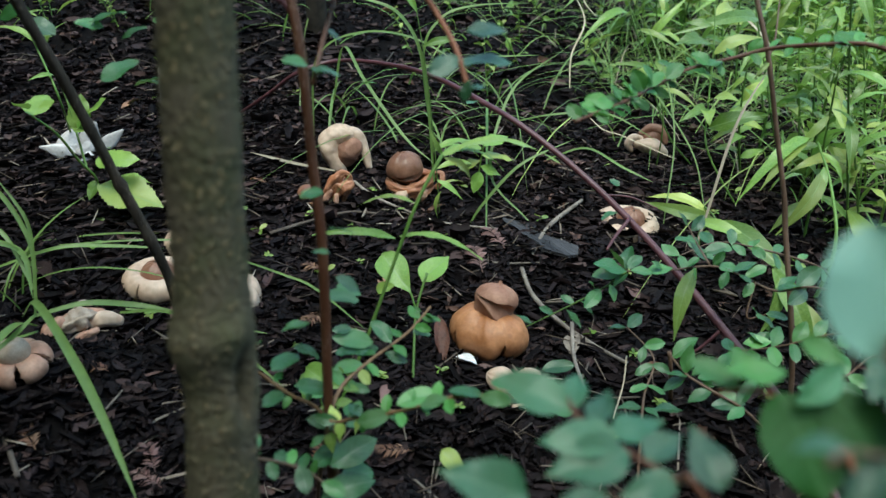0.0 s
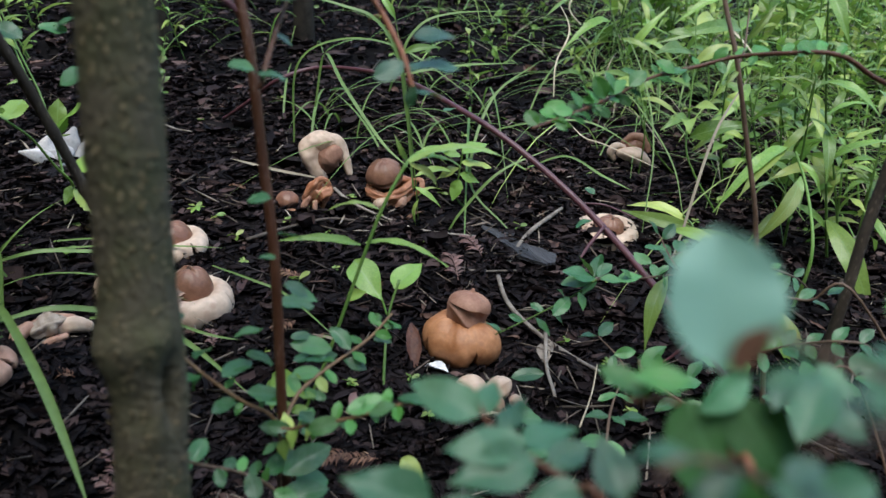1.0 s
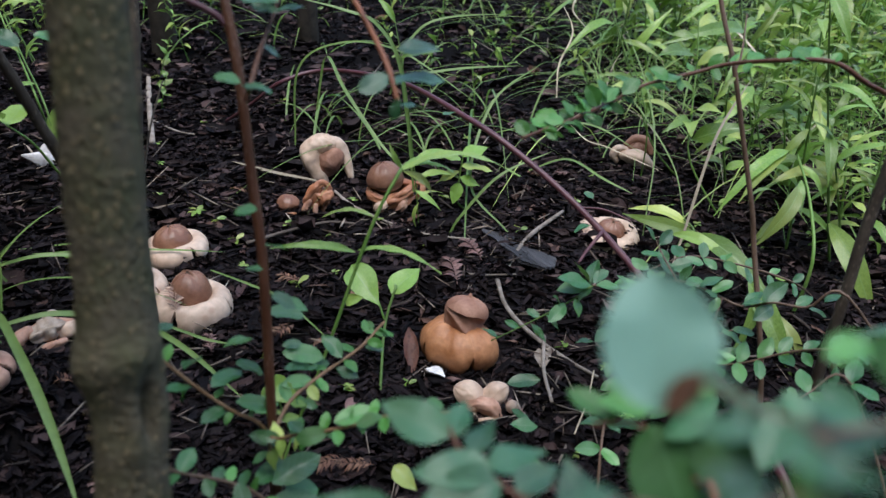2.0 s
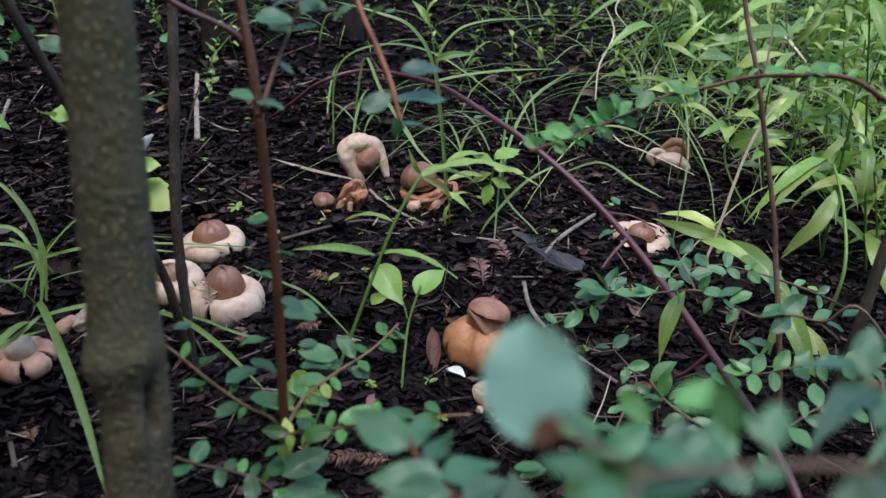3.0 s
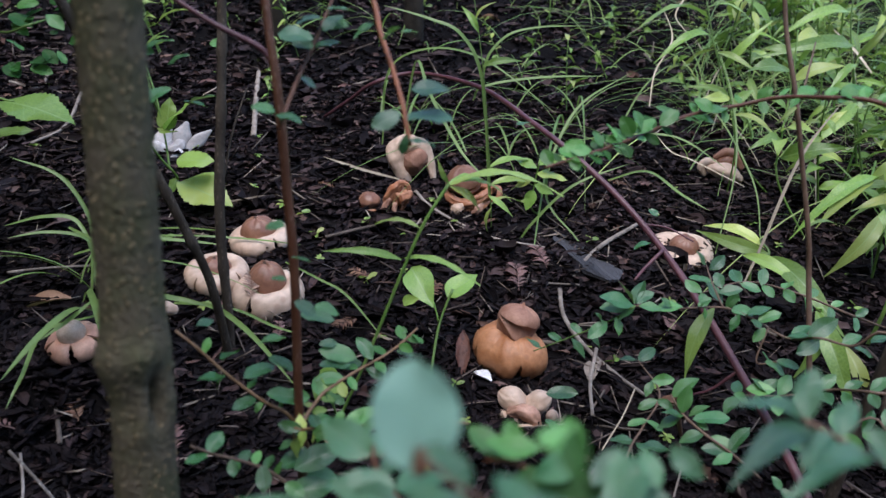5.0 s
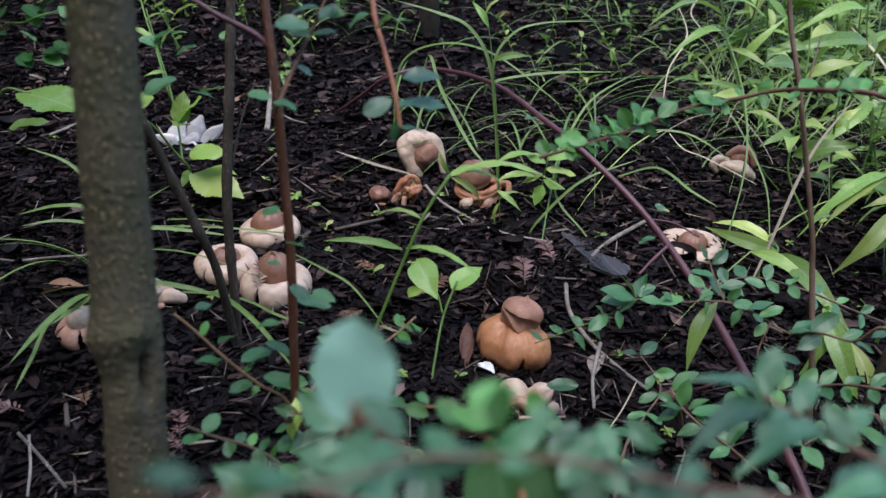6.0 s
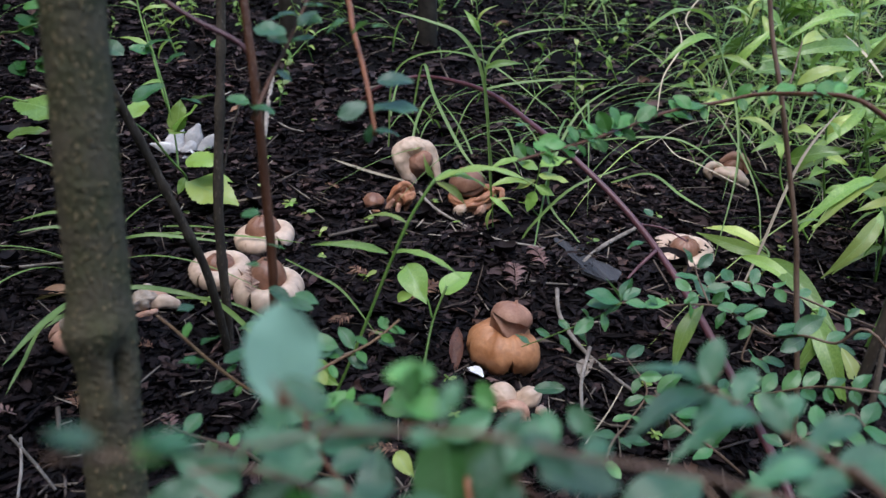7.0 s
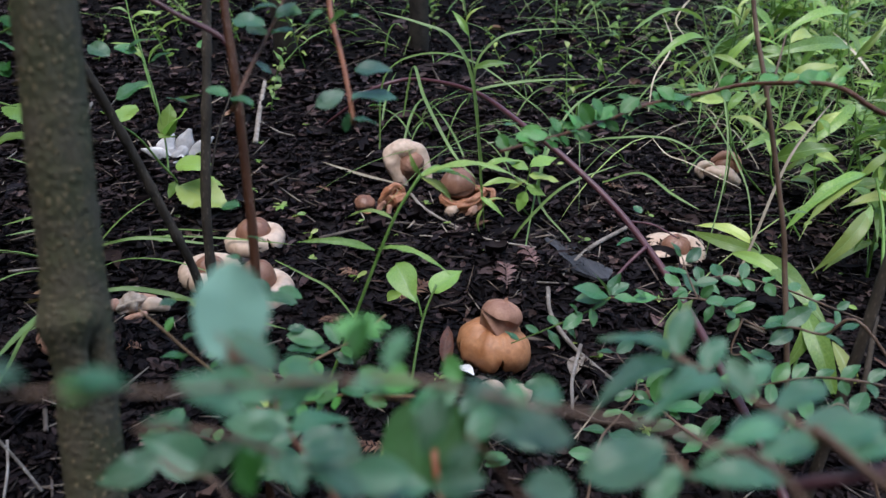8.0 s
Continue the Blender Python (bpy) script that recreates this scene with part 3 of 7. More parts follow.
# ---- earthstars ----
def ray_mesh(ring, girth, tall, a0, a1, start, end, left, right, seed, lump=0.05, thick=0.16, puff=0.22, crack=0.3):
    """One thick ray of an earthstar between two bearings, rolled back over itself: ring is the radius of the roll's middle,
    girth the roll's own. Neighbours join near the sac and part from `crack` outwards, by `left` and `right` of the half width."""
    nu, nv = 44, 26
    mid, half = 0.5 * (a0 + a1), 0.5 * (a1 - a0)
    o, inner, faces = [], [], []
    for i in range(nu + 1):
        s = i / nu
        a = radians(start + (end - start) * s)
        part_s = max(0.0, (s - crack) / (1 - crack))
        for j in range(nv + 1):
            v = 2 * j / nv - 1
            gap = left if v < 0 else right
            wide = half * (1.0 - gap * part_s ** 0.7)
            edge = 1 - puff * min(1.0, gap * 5) * abs(v) ** 6 * min(1.0, part_s * 4) - 0.010 * abs(v) ** 24 * min(1.0, part_s * 4 + 0.12)
            ph = mid + wide * v + min(gap, 0.4) * 0.16 * min(part_s * 3, 1.0) * abs(v) ** 3 * noise.noise(Vector((s * 17, v * 2 + seed, mid)))
            w = Vector((math.cos(ph) * 1.5, math.sin(ph) * 1.5, s * 1.6 + seed * 3.1))
            grow = lump * min(1.0, 0.25 + 1.7 * s)
            f = edge * (1 + grow * noise.noise(w) + 0.22 * grow * noise.noise(w * 2.9) + 0.12 * grow * noise.noise(w * 9.0))
            swing = 1 + 0.5 * lump * noise.noise(Vector((math.cos(ph) * 1.1 + seed, math.sin(ph) * 1.1, 2.0)))
            for lst, q in ((o, 1.0), (inner, 1 - thick)):
                r = (ring + girth * f * q * math.cos(a)) * swing
                lst.append((r * math.cos(ph), r * math.sin(ph), girth * tall * f * q * math.sin(a)))
    m, n = nv + 1, len(o)
    verts = o + inner
    for i in range(nu):
        for j in range(nv):
            a = i * m + j
            faces += [(a, a + 1, a + m + 1, a + m), (n + a + m, n + a + m + 1, n + a + 1, n + a)]
    rim = [i * m for i in range(nu + 1)] + [nu * m + j for j in range(1, m)] + [i * m + m - 1 for i in range(nu - 1, -1, -1)] + [j for j in range(m - 2, 0, -1)]
    base = len(verts)
    verts = verts + [o[k] for k in rim] + [inner[k] for k in rim]
    w = len(rim)
    for k in range(w):
        e = (k + 1) % w
        faces.append((base + e, base + k, base + w + k, base + w + e))
    return mesh("ray", verts, faces)


def sac_mesh(r, tall, seed, profile=None, ridge=0.0, lump=0.06, fold=3, dents=(), mouth=None):
    """A spore sac; mouth: a fold like a half-open lip (bearing, half width, height, slope, drop, depth)."""
    prof = profile or [(0.0, 0.25), (0.12, 0.72), (0.28, 0.93), (0.46, 1.0), (0.64, 0.95), (0.80, 0.80), (0.915, 0.56), (0.975, 0.30), (1.0, 0.12), (1.01, 0.015)]
    c = spline([(z, q, 0.0) for z, q in prof], 9)
    sides = 84
    verts, faces = [], []
    for z, q, _ in c:
        for k in range(sides):
            a = 2 * math.pi * k / sides
            ball = Vector((math.cos(a) * 1.4 + seed, math.sin(a) * 1.4, z * 2.0 + seed))
            f = 1 + lump * noise.noise(ball) + 0.25 * lump * noise.noise(ball * 3.3)
            f -= ridge * abs(math.sin(fold * 0.5 * a + 2.2 * z + seed + 0.8 * noise.noise(ball * 1.5))) ** 0.7 * math.sin(math.pi * min(max(z, 0), 1))
            for da, dz, deep, size in dents:
                turn = math.atan2(math.sin(a - radians(da)), math.cos(a - radians(da)))
                f -= deep * math.exp(-(turn / size) ** 2 - ((z - dz) / (0.45 * size)) ** 2)
            if mouth:
                u = (math.degrees(math.atan2(math.sin(a - radians(mouth[0])), math.cos(a - radians(mouth[0])))) + mouth[1]) / (2 * mouth[1])
                if 0 < u < 1:
                    face = math.sin(math.pi * u) ** 0.5
                    top, low = mouth[2] + mouth[3] * (u - 0.5), mouth[2] - mouth[4] * math.sin(math.pi * u ** 1.6)
                    if low < z < top:
                        f -= mouth[5] * face * ((top - z) / (top - low)) ** 0.25 * ((z - low) / (top - low)) ** 0.75
                    elif z >= top:
                        f += 0.02 * face * math.exp((top - z) / 0.07)
                    else:
                        f -= 1.5 * face * (low - z)
            rr = max(q, 0.01) * r * f
            verts.append((rr * math.cos(a), rr * math.sin(a), z * tall + 0.05 * tall * noise.noise(Vector((math.cos(a) * 2 + seed, math.sin(a) * 2, 5.0)))))
    n = len(c)
    for i in range(n - 1):
        for k in range(sides):
            a, b = i * sides + k, i * sides + (k + 1) % sides
            faces.append((a, b, b + sides, a + sides))
    faces.append(tuple(range(sides))[::-1])
    faces.append(tuple(range((n - 1) * sides, n * sides)))
    return mesh("spore_sac", verts, faces)


def limb(pts, radii, lump=0.12, seed=0.0, flat=1.0, crease=0.0):
    """A fleshy curved lobe along a few points, with its own girth at each of them and rounded ends."""
    c = spline([(*p, r) for p, r in zip(pts, radii)], 10)
    first, last = c[0], c[-1]
    d0, d1 = first[:3] - c[1][:3], last[:3] - c[-2][:3]
    d0, d1 = d0 / np.linalg.norm(d0), d1 / np.linalg.norm(d1)
    turns = [math.pi / 2 * k / 6 for k in range(1, 7)]
    head = [np.append(first[:3] + d0 * first[3] * math.sin(q), max(first[3] * math.cos(q), 1e-5)) for q in turns][::-1]
    tail = [np.append(last[:3] + d1 * last[3] * math.sin(q), max(last[3] * math.cos(q), 1e-5)) for q in turns]
    c = head + c + tail
    n, sides = len(c), 30
    side = np.array((0.0, 1.0, 0.0))
    verts, faces = [], []
    for i, q in enumerate(c):
        d = c[min(i + 1, n - 1)][:3] - c[max(i - 1, 0)][:3]
        d /= max(np.linalg.norm(d), 1e-9)
        side = side - d * (side @ d)
        if np.linalg.norm(side) < 0.1:
            side = np.array((0.0, 0.0, 1.0)) - d * d[2]
        side /= np.linalg.norm(side)
        up = np.cross(d, side)
        for k in range(sides):
            a = 2 * math.pi * k / sides
            w = Vector((math.cos(a) * 1.1 + seed, math.sin(a) * 1.1, i * 0.09 + seed))
            f = 1 + lump * (noise.noise(w) + 0.5 * noise.noise(w * 2.7)) - crease * abs(math.sin(2.5 * a + 2.5 * noise.noise(w))) ** 3
            verts.append(q[:3] + q[3] * f * (flat * math.cos(a) * side + math.sin(a) * up))
    for i in range(n - 1):
        for k in range(sides):
            a, b = i * sides + k, i * sides + (k + 1) % sides
            faces.append((a, b, b + sides, a + sides))
    faces.append(tuple(range(sides))[::-1])
    faces.append(tuple(range((n - 1) * sides, n * sides)))
    return mesh("lobe", verts, faces)


def earthstar(label, x, y, ring, girth, tall, cuts, flesh, sac, sac_r, sac_tall, tilt=(0, 0), end=-105.0, start=215.0, lump=0.09, seed=1, sac_z=0.0,
              sac_tilt=(0, 0), ridge=0.0, sink=0.2, pore=True, sac_at=(0.0, 0.0), puff=0.09, profile=None, fold=3, thick=0.3, crack=0.46, dents=(),
              mouth=None):
    """cuts: the bearings at which the rays part, in degrees, each with the share by which it gapes."""
    thing = tagged(new("earthstar"), label, "fungus", "earthstars on the mulch")
    thing.matrix_basis = pose(x, y, ground_z(x, y) + girth * tall * sink, tilt[0], tilt[1], 0)
    for k, (deg, gape) in enumerate(cuts):
        deg2, gape2 = cuts[(k + 1) % len(cuts)]
        deg2 += 360 if deg2 <= deg else 0
        me = ray_mesh(ring, girth, tall, radians(deg), radians(deg2), start, end, gape, gape2, seed, lump, thick, puff, crack)
        part("ray", me, flesh, thing)
    if sac:
        body = part("spore_sac", sac_mesh(sac_r, sac_tall, seed * 1.3, profile, ridge, fold=fold, dents=dents, mouth=mouth), sac, thing, "brown spore sac", m=pose(sac_at[0], sac_at[1], sac_z, sac_tilt[0], sac_tilt[1], 0))
        if pore:
            part("pore", tube([(0, 0, sac_tall * 0.97), (0, 0, sac_tall * 1.005), (0.0004, 0, sac_tall * 1.025)], sac_r * 0.14, sac_r * 0.07, 9, 3, 0.5), pore_dark, body)
    return thing


HEAD = [(0.0, 0.66), (0.08, 0.80), (0.22, 0.88), (0.40, 0.92), (0.56, 1.0), (0.68, 1.0), (0.80, 0.90), (0.89, 0.72), (0.955, 0.46), (0.985, 0.24), (1.0, 0.11), (1.05, 0.06), (1.075, 0.01)]
earthstar("large ochre earthstar with rays cracked into a ball", 0.0415, 0.6620, 0.0120, 0.0248, 0.94, [(-158, 0.20), (-67, 0.24), (12, 0.16), (100, 0.03)], ochre_flesh, sac_tan, 0.0212, 0.0385, tilt=(3, 5),
          end=-100, start=150, crack=0.53, lump=0.24, seed=9, sac_z=0.0110, sac_tilt=(-20, 10), dents=((20, 0.2, 0.12, 0.5), (-150, 0.9, 0.10, 0.6)), mouth=(-80, 84, 0.60, -0.10, 0.52, 0.34),
          sink=0.84, sac_at=(0.001, -0.003), puff=0.07, thick=0.40, profile=HEAD, pore=False)
EGG = [(0.0, 0.02), (0.03, 0.34), (0.14, 0.70), (0.32, 0.94), (0.52, 1.0), (0.72, 0.88), (0.88, 0.58), (0.97, 0.26), (1.0, 0.02)]
small = tagged(new("earthstar"), "small cream earthstar with puffed lobes and wrinkled inside", "fungus", "earthstars on the mulch")
small.matrix_basis = pose(0.063, 0.599, 0.0096)
for (lx, ly, lz), lr, lt, tx, ty, ls in (((-0.0118, -0.0015, 0.0139), 0.0122, 0.029, -15, -68, 3), ((0.0118, 0.0015, 0.0117), 0.0112, 0.028, -15, 62, 6), ((0.0263, -0.0180, 0.0122), 0.0055, 0.013, 20, 20, 8)):
    m = pose(lx, ly, lz, tx, ty, 0) @ Matrix.Translation((0, 0, -lt / 2))
    part("ray", sac_mesh(lr, lt, ls, EGG, 0.0, 0.16, dents=((200, 0.4, 0.12, 0.5),)), cream_flesh, small, m=m)
part("ray", limb([(-0.021, -0.012, 0.0050), (-0.010, -0.018, 0.0035), (-0.002, -0.022, 0.0030)], [0.0035, 0.0042, 0.0030], 0.3, 2.0), cream_flesh, small)
part("inner_cup", limb([(-0.0110, -0.0170, 0.0105), (-0.0020, -0.0200, 0.0150), (0.0080, -0.0215, 0.0120), (0.0130, -0.0230, 0.0060)], [0.0050, 0.0078, 0.0085, 0.0050], 0.30, 5.0, 0.8, 0.18), peach_flesh, small, "wrinkled tan inside")
part("inner_cup", limb([(-0.0020, -0.0285, 0.0040), (0.0060, -0.0300, 0.0055), (0.0120, -0.0290, 0.0030)], [0.0022, 0.0030, 0.0020], 0.4, 7.0), cream_flesh, small, "torn pale lip")

earthstar("cream ring-shaped earthstar with smooth brown sac", -0.2810, 0.8080, 0.0272, 0.0118, 1.00, [(-36, 0.26), (40, 0.03), (125, 0.02), (200, 0.05), (258, 0.03)], cream_flesh, sac_brown, 0.0222, 0.0350, tilt=(3, -3), seed=31, lump=0.13, sac_z=-0.007, sink=0.45)
earthstar("cream ring-shaped earthstar beside a dark stem", -0.2970, 0.7190, 0.0240, 0.0118, 1.15, [(-108, 0.12), (-18, 0.16), (60, 0.03), (150, 0.06)], cream_flesh, sac_brown, 0.0182, 0.0310, tilt=(6, 4), seed=37, lump=0.14, sac_z=-0.009, sink=0.55)
earthstar("cream earthstar with a dry frond resting on it", -0.2250, 0.6940, 0.0268, 0.0128, 1.25, [(-102, 0.24), (-4, 0.07), (70, 0.03), (160, 0.05)], cream_flesh, sac_brown, 0.0205, 0.0440, tilt=(4, 2), seed=41, lump=0.14, sac_at=(-0.002, 0.003), sac_z=-0.006, sink=0.70)
earthstar("cream earthstar with rolled rays and ridged brown sac", 0.2320, 0.9290, 0.0275, 0.0120, 1.05, [(-152, 0.05), (-92, 0.07), (-22, 0.12), (50, 0.03), (130, 0.03)], cream_flesh, sac_brown, 0.0198, 0.0340, tilt=(10, 3), seed=2, lump=0.18, ridge=0.07, fold=15, sac_z=-0.008, sac_tilt=(10, 4), sink=0.45)
earthstar("peach earthstar with open cup and pale sac", -0.3380, 0.5230, 0.0152, 0.0104, 0.95, [(-64, 0.34), (4, 0.30), (75, 0.22), (150, 0.25), (222, 0.26)], peach_flesh, sac_pale, 0.0122, 0.0240, tilt=(10, 0), end=-75, start=205, seed=45, crack=0.36, sac_z=0.000, sink=0.95)


def lobed(label, x, y, turn, lobes):
    """A misshapen earthstar of curved lobes, each (name, material, points, girths, lump, flatness, crease) about its foot."""
    thing = tagged(new("earthstar"), label, "fungus", "earthstars on the mulch")
    thing.matrix_basis = pose(x, y, ground_z(x, y), 0, 0, turn)
    for k, (name, material, pts, radii, lump, flat, crease) in enumerate(lobes):
        part(name, limb(pts, radii, lump, 3.7 * k + 11 * x, flat, crease), material, thing)
    return thing


lobed("cream earthstar standing arched on its rays", -0.1420, 1.0300, 8, [
    ("ray", cream_flesh, [(-0.004, -0.008, 0.000), (-0.011, -0.008, 0.011), (-0.0175, -0.003, 0.027), (-0.017, 0.002, 0.042), (-0.006, 0.005, 0.0480), (0.006, 0.006, 0.0480)], [0.0070, 0.0098, 0.0140, 0.0150, 0.0150, 0.0135], 0.20, 1.0, 0.0),
    ("ray", cream_flesh, [(0.002, 0.007, 0.0480), (0.016, 0.006, 0.0440), (0.0255, 0.003, 0.0330), (0.0295, -0.003, 0.0190), (0.0330, -0.007, 0.0050)], [0.0138, 0.0128, 0.0090, 0.0066, 0.0046], 0.20, 0.9, 0.0),
    ("ray", cream_flesh, [(-0.010, 0.018, 0.002), (-0.002, 0.020, 0.022), (0.006, 0.018, 0.038)], [0.012, 0.018, 0.018], 0.2, 0.7, 0.0),
    ("spore_sac", sac_tan, [(0.000, 0.000, 0.019), (0.006, -0.002, 0.027), (0.012, -0.003, 0.032)], [0.0150, 0.0178, 0.0150], 0.12, 1.0, 0.05)])
lobed("shrivelled rusty earthstar collapsed on the mulch", -0.1430, 0.9300, 5, [
    ("ray", rust_flesh, [(-0.008, 0.0, 0.010), (-0.005, -0.002, 0.022), (0.004, -0.002, 0.034), (0.013, 0.0, 0.0405), (0.020, 0.002, 0.0350), (0.0190, 0.003, 0.0220)], [0.0044, 0.0064, 0.0070, 0.0046, 0.0040, 0.0060], 0.35, 0.9, 0.25),
    ("spore_sac", rust_flesh, [(0.000, 0.004, 0.014), (0.008, 0.003, 0.021), (0.016, 0.002, 0.024)], [0.0095, 0.0130, 0.0105], 0.4, 0.9, 0.22),
    ("ray", peach_flesh, [(-0.013, -0.006, -0.002), (-0.011, -0.005, 0.008), (-0.005, -0.003, 0.018)], [0.0030, 0.0040, 0.0050], 0.3, 1.0, 0.1),
    ("ray", peach_flesh, [(0.003, -0.008, -0.002), (0.002, -0.007, 0.006), (0.003, -0.004, 0.012)], [0.0026, 0.0032, 0.0040], 0.3, 1.0, 0.1),
    ("ray", rust_flesh, [(0.010, 0.004, -0.002), (0.012, 0.004, 0.008), (0.015, 0.004, 0.016)], [0.0035, 0.0045, 0.0060], 0.3, 1.0, 0.1)])
puffball = lobed("small russet puffball sac lying in the litter", -0.1780, 0.9270, 0, [
    ("ray", rust_flesh, [(-0.013, -0.006, 0.002), (0.0, -0.010, 0.002), (0.012, -0.008, 0.001)], [0.0026, 0.0034, 0.0026], 0.4, 1.0, 0.1)])
part("spore_sac", sac_mesh(0.0150, 0.0235, 9.0, EGG, 0.04, 0.10, dents=((-35, 0.28, 0.42, 0.5),)), sac_brown, puffball, m=pose(0, 0.002, 0.0, 0, 16, 0))
collar_star = lobed("brown earthstar on a crumpled orange collar", -0.0500, 0.9720, 0, [
    ("ray", rust_flesh, [(-0.0270, 0.008, 0.018), (-0.0215, -0.010, 0.0165), (-0.006, -0.018, 0.0130), (0.010, -0.0175, 0.0150), (0.025, -0.008, 0.0220), (0.033, 0.006, 0.0260)], [0.0058, 0.0076, 0.0066, 0.0078, 0.0070, 0.0050], 0.5, 0.8, 0.3),
    ("ray", rust_flesh, [(-0.022, 0.002, 0.010), (-0.013, -0.014, 0.0060), (0.002, -0.017, 0.0035), (0.018, -0.012, 0.0070), (0.028, 0.000, 0.0110)], [0.0056, 0.0070, 0.0060, 0.0074, 0.0060], 0.5, 0.9, 0.3),
    ("ray", rust_flesh, [(-0.022, 0.020, 0.014), (-0.004, 0.028, 0.016), (0.018, 0.026, 0.018), (0.032, 0.014, 0.022)], [0.0070, 0.0090, 0.0080, 0.0060], 0.4, 0.9, 0.2),
    ("ray", cream_flesh, [(-0.016, -0.021, 0.001), (-0.010, -0.024, 0.0055), (-0.004, -0.022, 0.0100)], [0.0060, 0.0086, 0.0050], 0.25, 0.9, 0.08),
    ("ray", peach_flesh, [(0.012, -0.020, 0.000), (0.018, -0.020, 0.006), (0.021, -0.016, 0.011)], [0.0050, 0.0062, 0.0040], 0.35, 0.8, 0.15),
    ("ray", rust_flesh, [(0.036, -0.004, 0.012), (0.044, -0.004, 0.020), (0.042, 0.002, 0.029), (0.034, 0.004, 0.030)], [0.0030, 0.0042, 0.0034, 0.0024], 0.4, 0.7, 0.2)])
part("spore_sac", sac_mesh(0.0248, 0.0430, 6.0, None, 0.0, 0.07, mouth=(-80, 85, 0.42, 0.10, 0.16, 0.20)), sac_brown, collar_star, "smooth dark-brown spore sac", m=pose(-0.003, 0.004, 0.0150, 4, -6, 0))
lobed("cream earthstar half hidden by grass", 0.3080, 1.1680, 0, [
    ("ray", cream_flesh, [(-0.026, -0.004, 0.012), (-0.031, -0.004, 0.022), (-0.024, -0.003, 0.0310), (-0.013, -0.002, 0.0290)], [0.0042, 0.0062, 0.0064, 0.0050], 0.15, 1.0, 0.0),
    ("ray", cream_flesh, [(-0.017, -0.008, 0.0215), (-0.004, -0.010, 0.0205), (0.011, -0.010, 0.0150), (0.023, -0.006, 0.0060)], [0.0065, 0.0118, 0.0125, 0.0080], 0.15, 1.0, 0.0),
    ("ray", sac_tan, [(-0.010, 0.010, 0.034), (0.006, 0.012, 0.042), (0.022, 0.010, 0.036), (0.028, 0.006, 0.022)], [0.0038, 0.0068, 0.0074, 0.0050], 0.2, 0.8, 0.1),
    ("spore_sac", sac_brown, [(-0.006, 0.008, 0.018), (0.004, 0.010, 0.024), (0.012, 0.012, 0.026)], [0.010, 0.014, 0.012], 0.15, 1.0, 0.1)])
lobed("cream earthstar with collapsed wrinkled sac", -0.3360, 0.6260, 38, [
    ("ray", peach_flesh, [(-0.031, 0.000, 0.003), (-0.028, 0.002, 0.0110), (-0.018, 0.004, 0.0165)], [0.0050, 0.0070, 0.0056], 0.15, 1.0, 0.0),
    ("ray", cream_flesh, [(0.008, 0.000, 0.008), (0.019, -0.002, 0.0095), (0.030, -0.002, 0.0035)], [0.0055, 0.0084, 0.0058], 0.15, 1.0, 0.0),
    ("ray", peach_flesh, [(-0.014, -0.012, 0.000), (-0.004, -0.013, 0.0040), (0.008, -0.012, 0.0050)], [0.0036, 0.0046, 0.0034], 0.25, 0.9, 0.1),
    ("ray", peach_flesh, [(-0.020, 0.016, 0.004), (0.000, 0.020, 0.008), (0.020, 0.014, 0.006)], [0.006, 0.008, 0.006], 0.2, 1.0, 0.0),
    ("spore_sac", sac_pale, [(-0.010, 0.000, 0.012), (0.000, 0.000, 0.0145), (0.008, 0.002, 0.013)], [0.0088, 0.0115, 0.0080], 0.4, 1.0, 0.38),
    ("spore_sac", sac_pale, [(-0.004, 0.006, 0.022), (0.004, 0.006, 0.0275), (0.012, 0.006, 0.0240)], [0.0018, 0.0032, 0.0020], 0.3, 0.6, 0.2)])
lobed("whitish earthstar with torn upturned rays", -0.4830, 0.9950, 28, [
    ("ray", white_flesh, [(-0.014, -0.002, 0.002), (-0.028, -0.002, 0.016), (-0.050, 0.000, 0.024)], [0.0080, 0.0105, 0.0016], 0.2, 0.40, 0.0),
    ("ray", white_flesh, [(-0.010, 0.004, 0.004), (-0.017, 0.008, 0.020), (-0.007, 0.012, 0.036)], [0.0100, 0.0145, 0.0060], 0.2, 0.45, 0.0),
    ("ray", white_flesh, [(0.005, 0.006, 0.006), (0.011, 0.012, 0.024), (0.019, 0.016, 0.040)], [0.0110, 0.0135, 0.0050], 0.2, 0.45, 0.0),
    ("ray", white_flesh, [(0.020, 0.000, 0.006), (0.034, 0.004, 0.018), (0.052, 0.006, 0.030)], [0.0080, 0.0095, 0.0022], 0.2, 0.45, 0.0),
    ("ray", white_flesh, [(0.004, -0.010, 0.003), (-0.008, -0.018, 0.001)], [0.0085, 0.0050], 0.2, 0.7, 0.0),
    ("spore_sac", white_flesh, [(0.000, 0.000, 0.006), (0.006, 0.002, 0.013)], [0.0120, 0.0100], 0.25, 0.9, 0.1)])

# ---- plants ----
red_shrub = tagged(new("shrub"), "slender red-brown shrub stem with side twigs and small leaves", "shrub")
part("stem", tube([(-0.066, 0.350, -0.030), (-0.064, 0.360, 0.080), (-0.063, 0.368, 0.168), (-0.061, 0.377, 0.252), (-0.064, 0.386, 0.300), (-0.067, 0.394, 0.357), (-0.074, 0.406, 0.400), (-0.085, 0.425, 0.500), (-0.080, 0.410, 0.620)], 0.0031, 0.0025), red_bark, red_shrub)
part("stem", tube([(-0.068, 0.395, 0.360), (-0.074, 0.400, 0.379), (-0.100, 0.397, 0.394), (-0.125, 0.400, 0.408), (-0.160, 0.410, 0.430)], 0.0019, 0.0013), purple_bark, red_shrub)
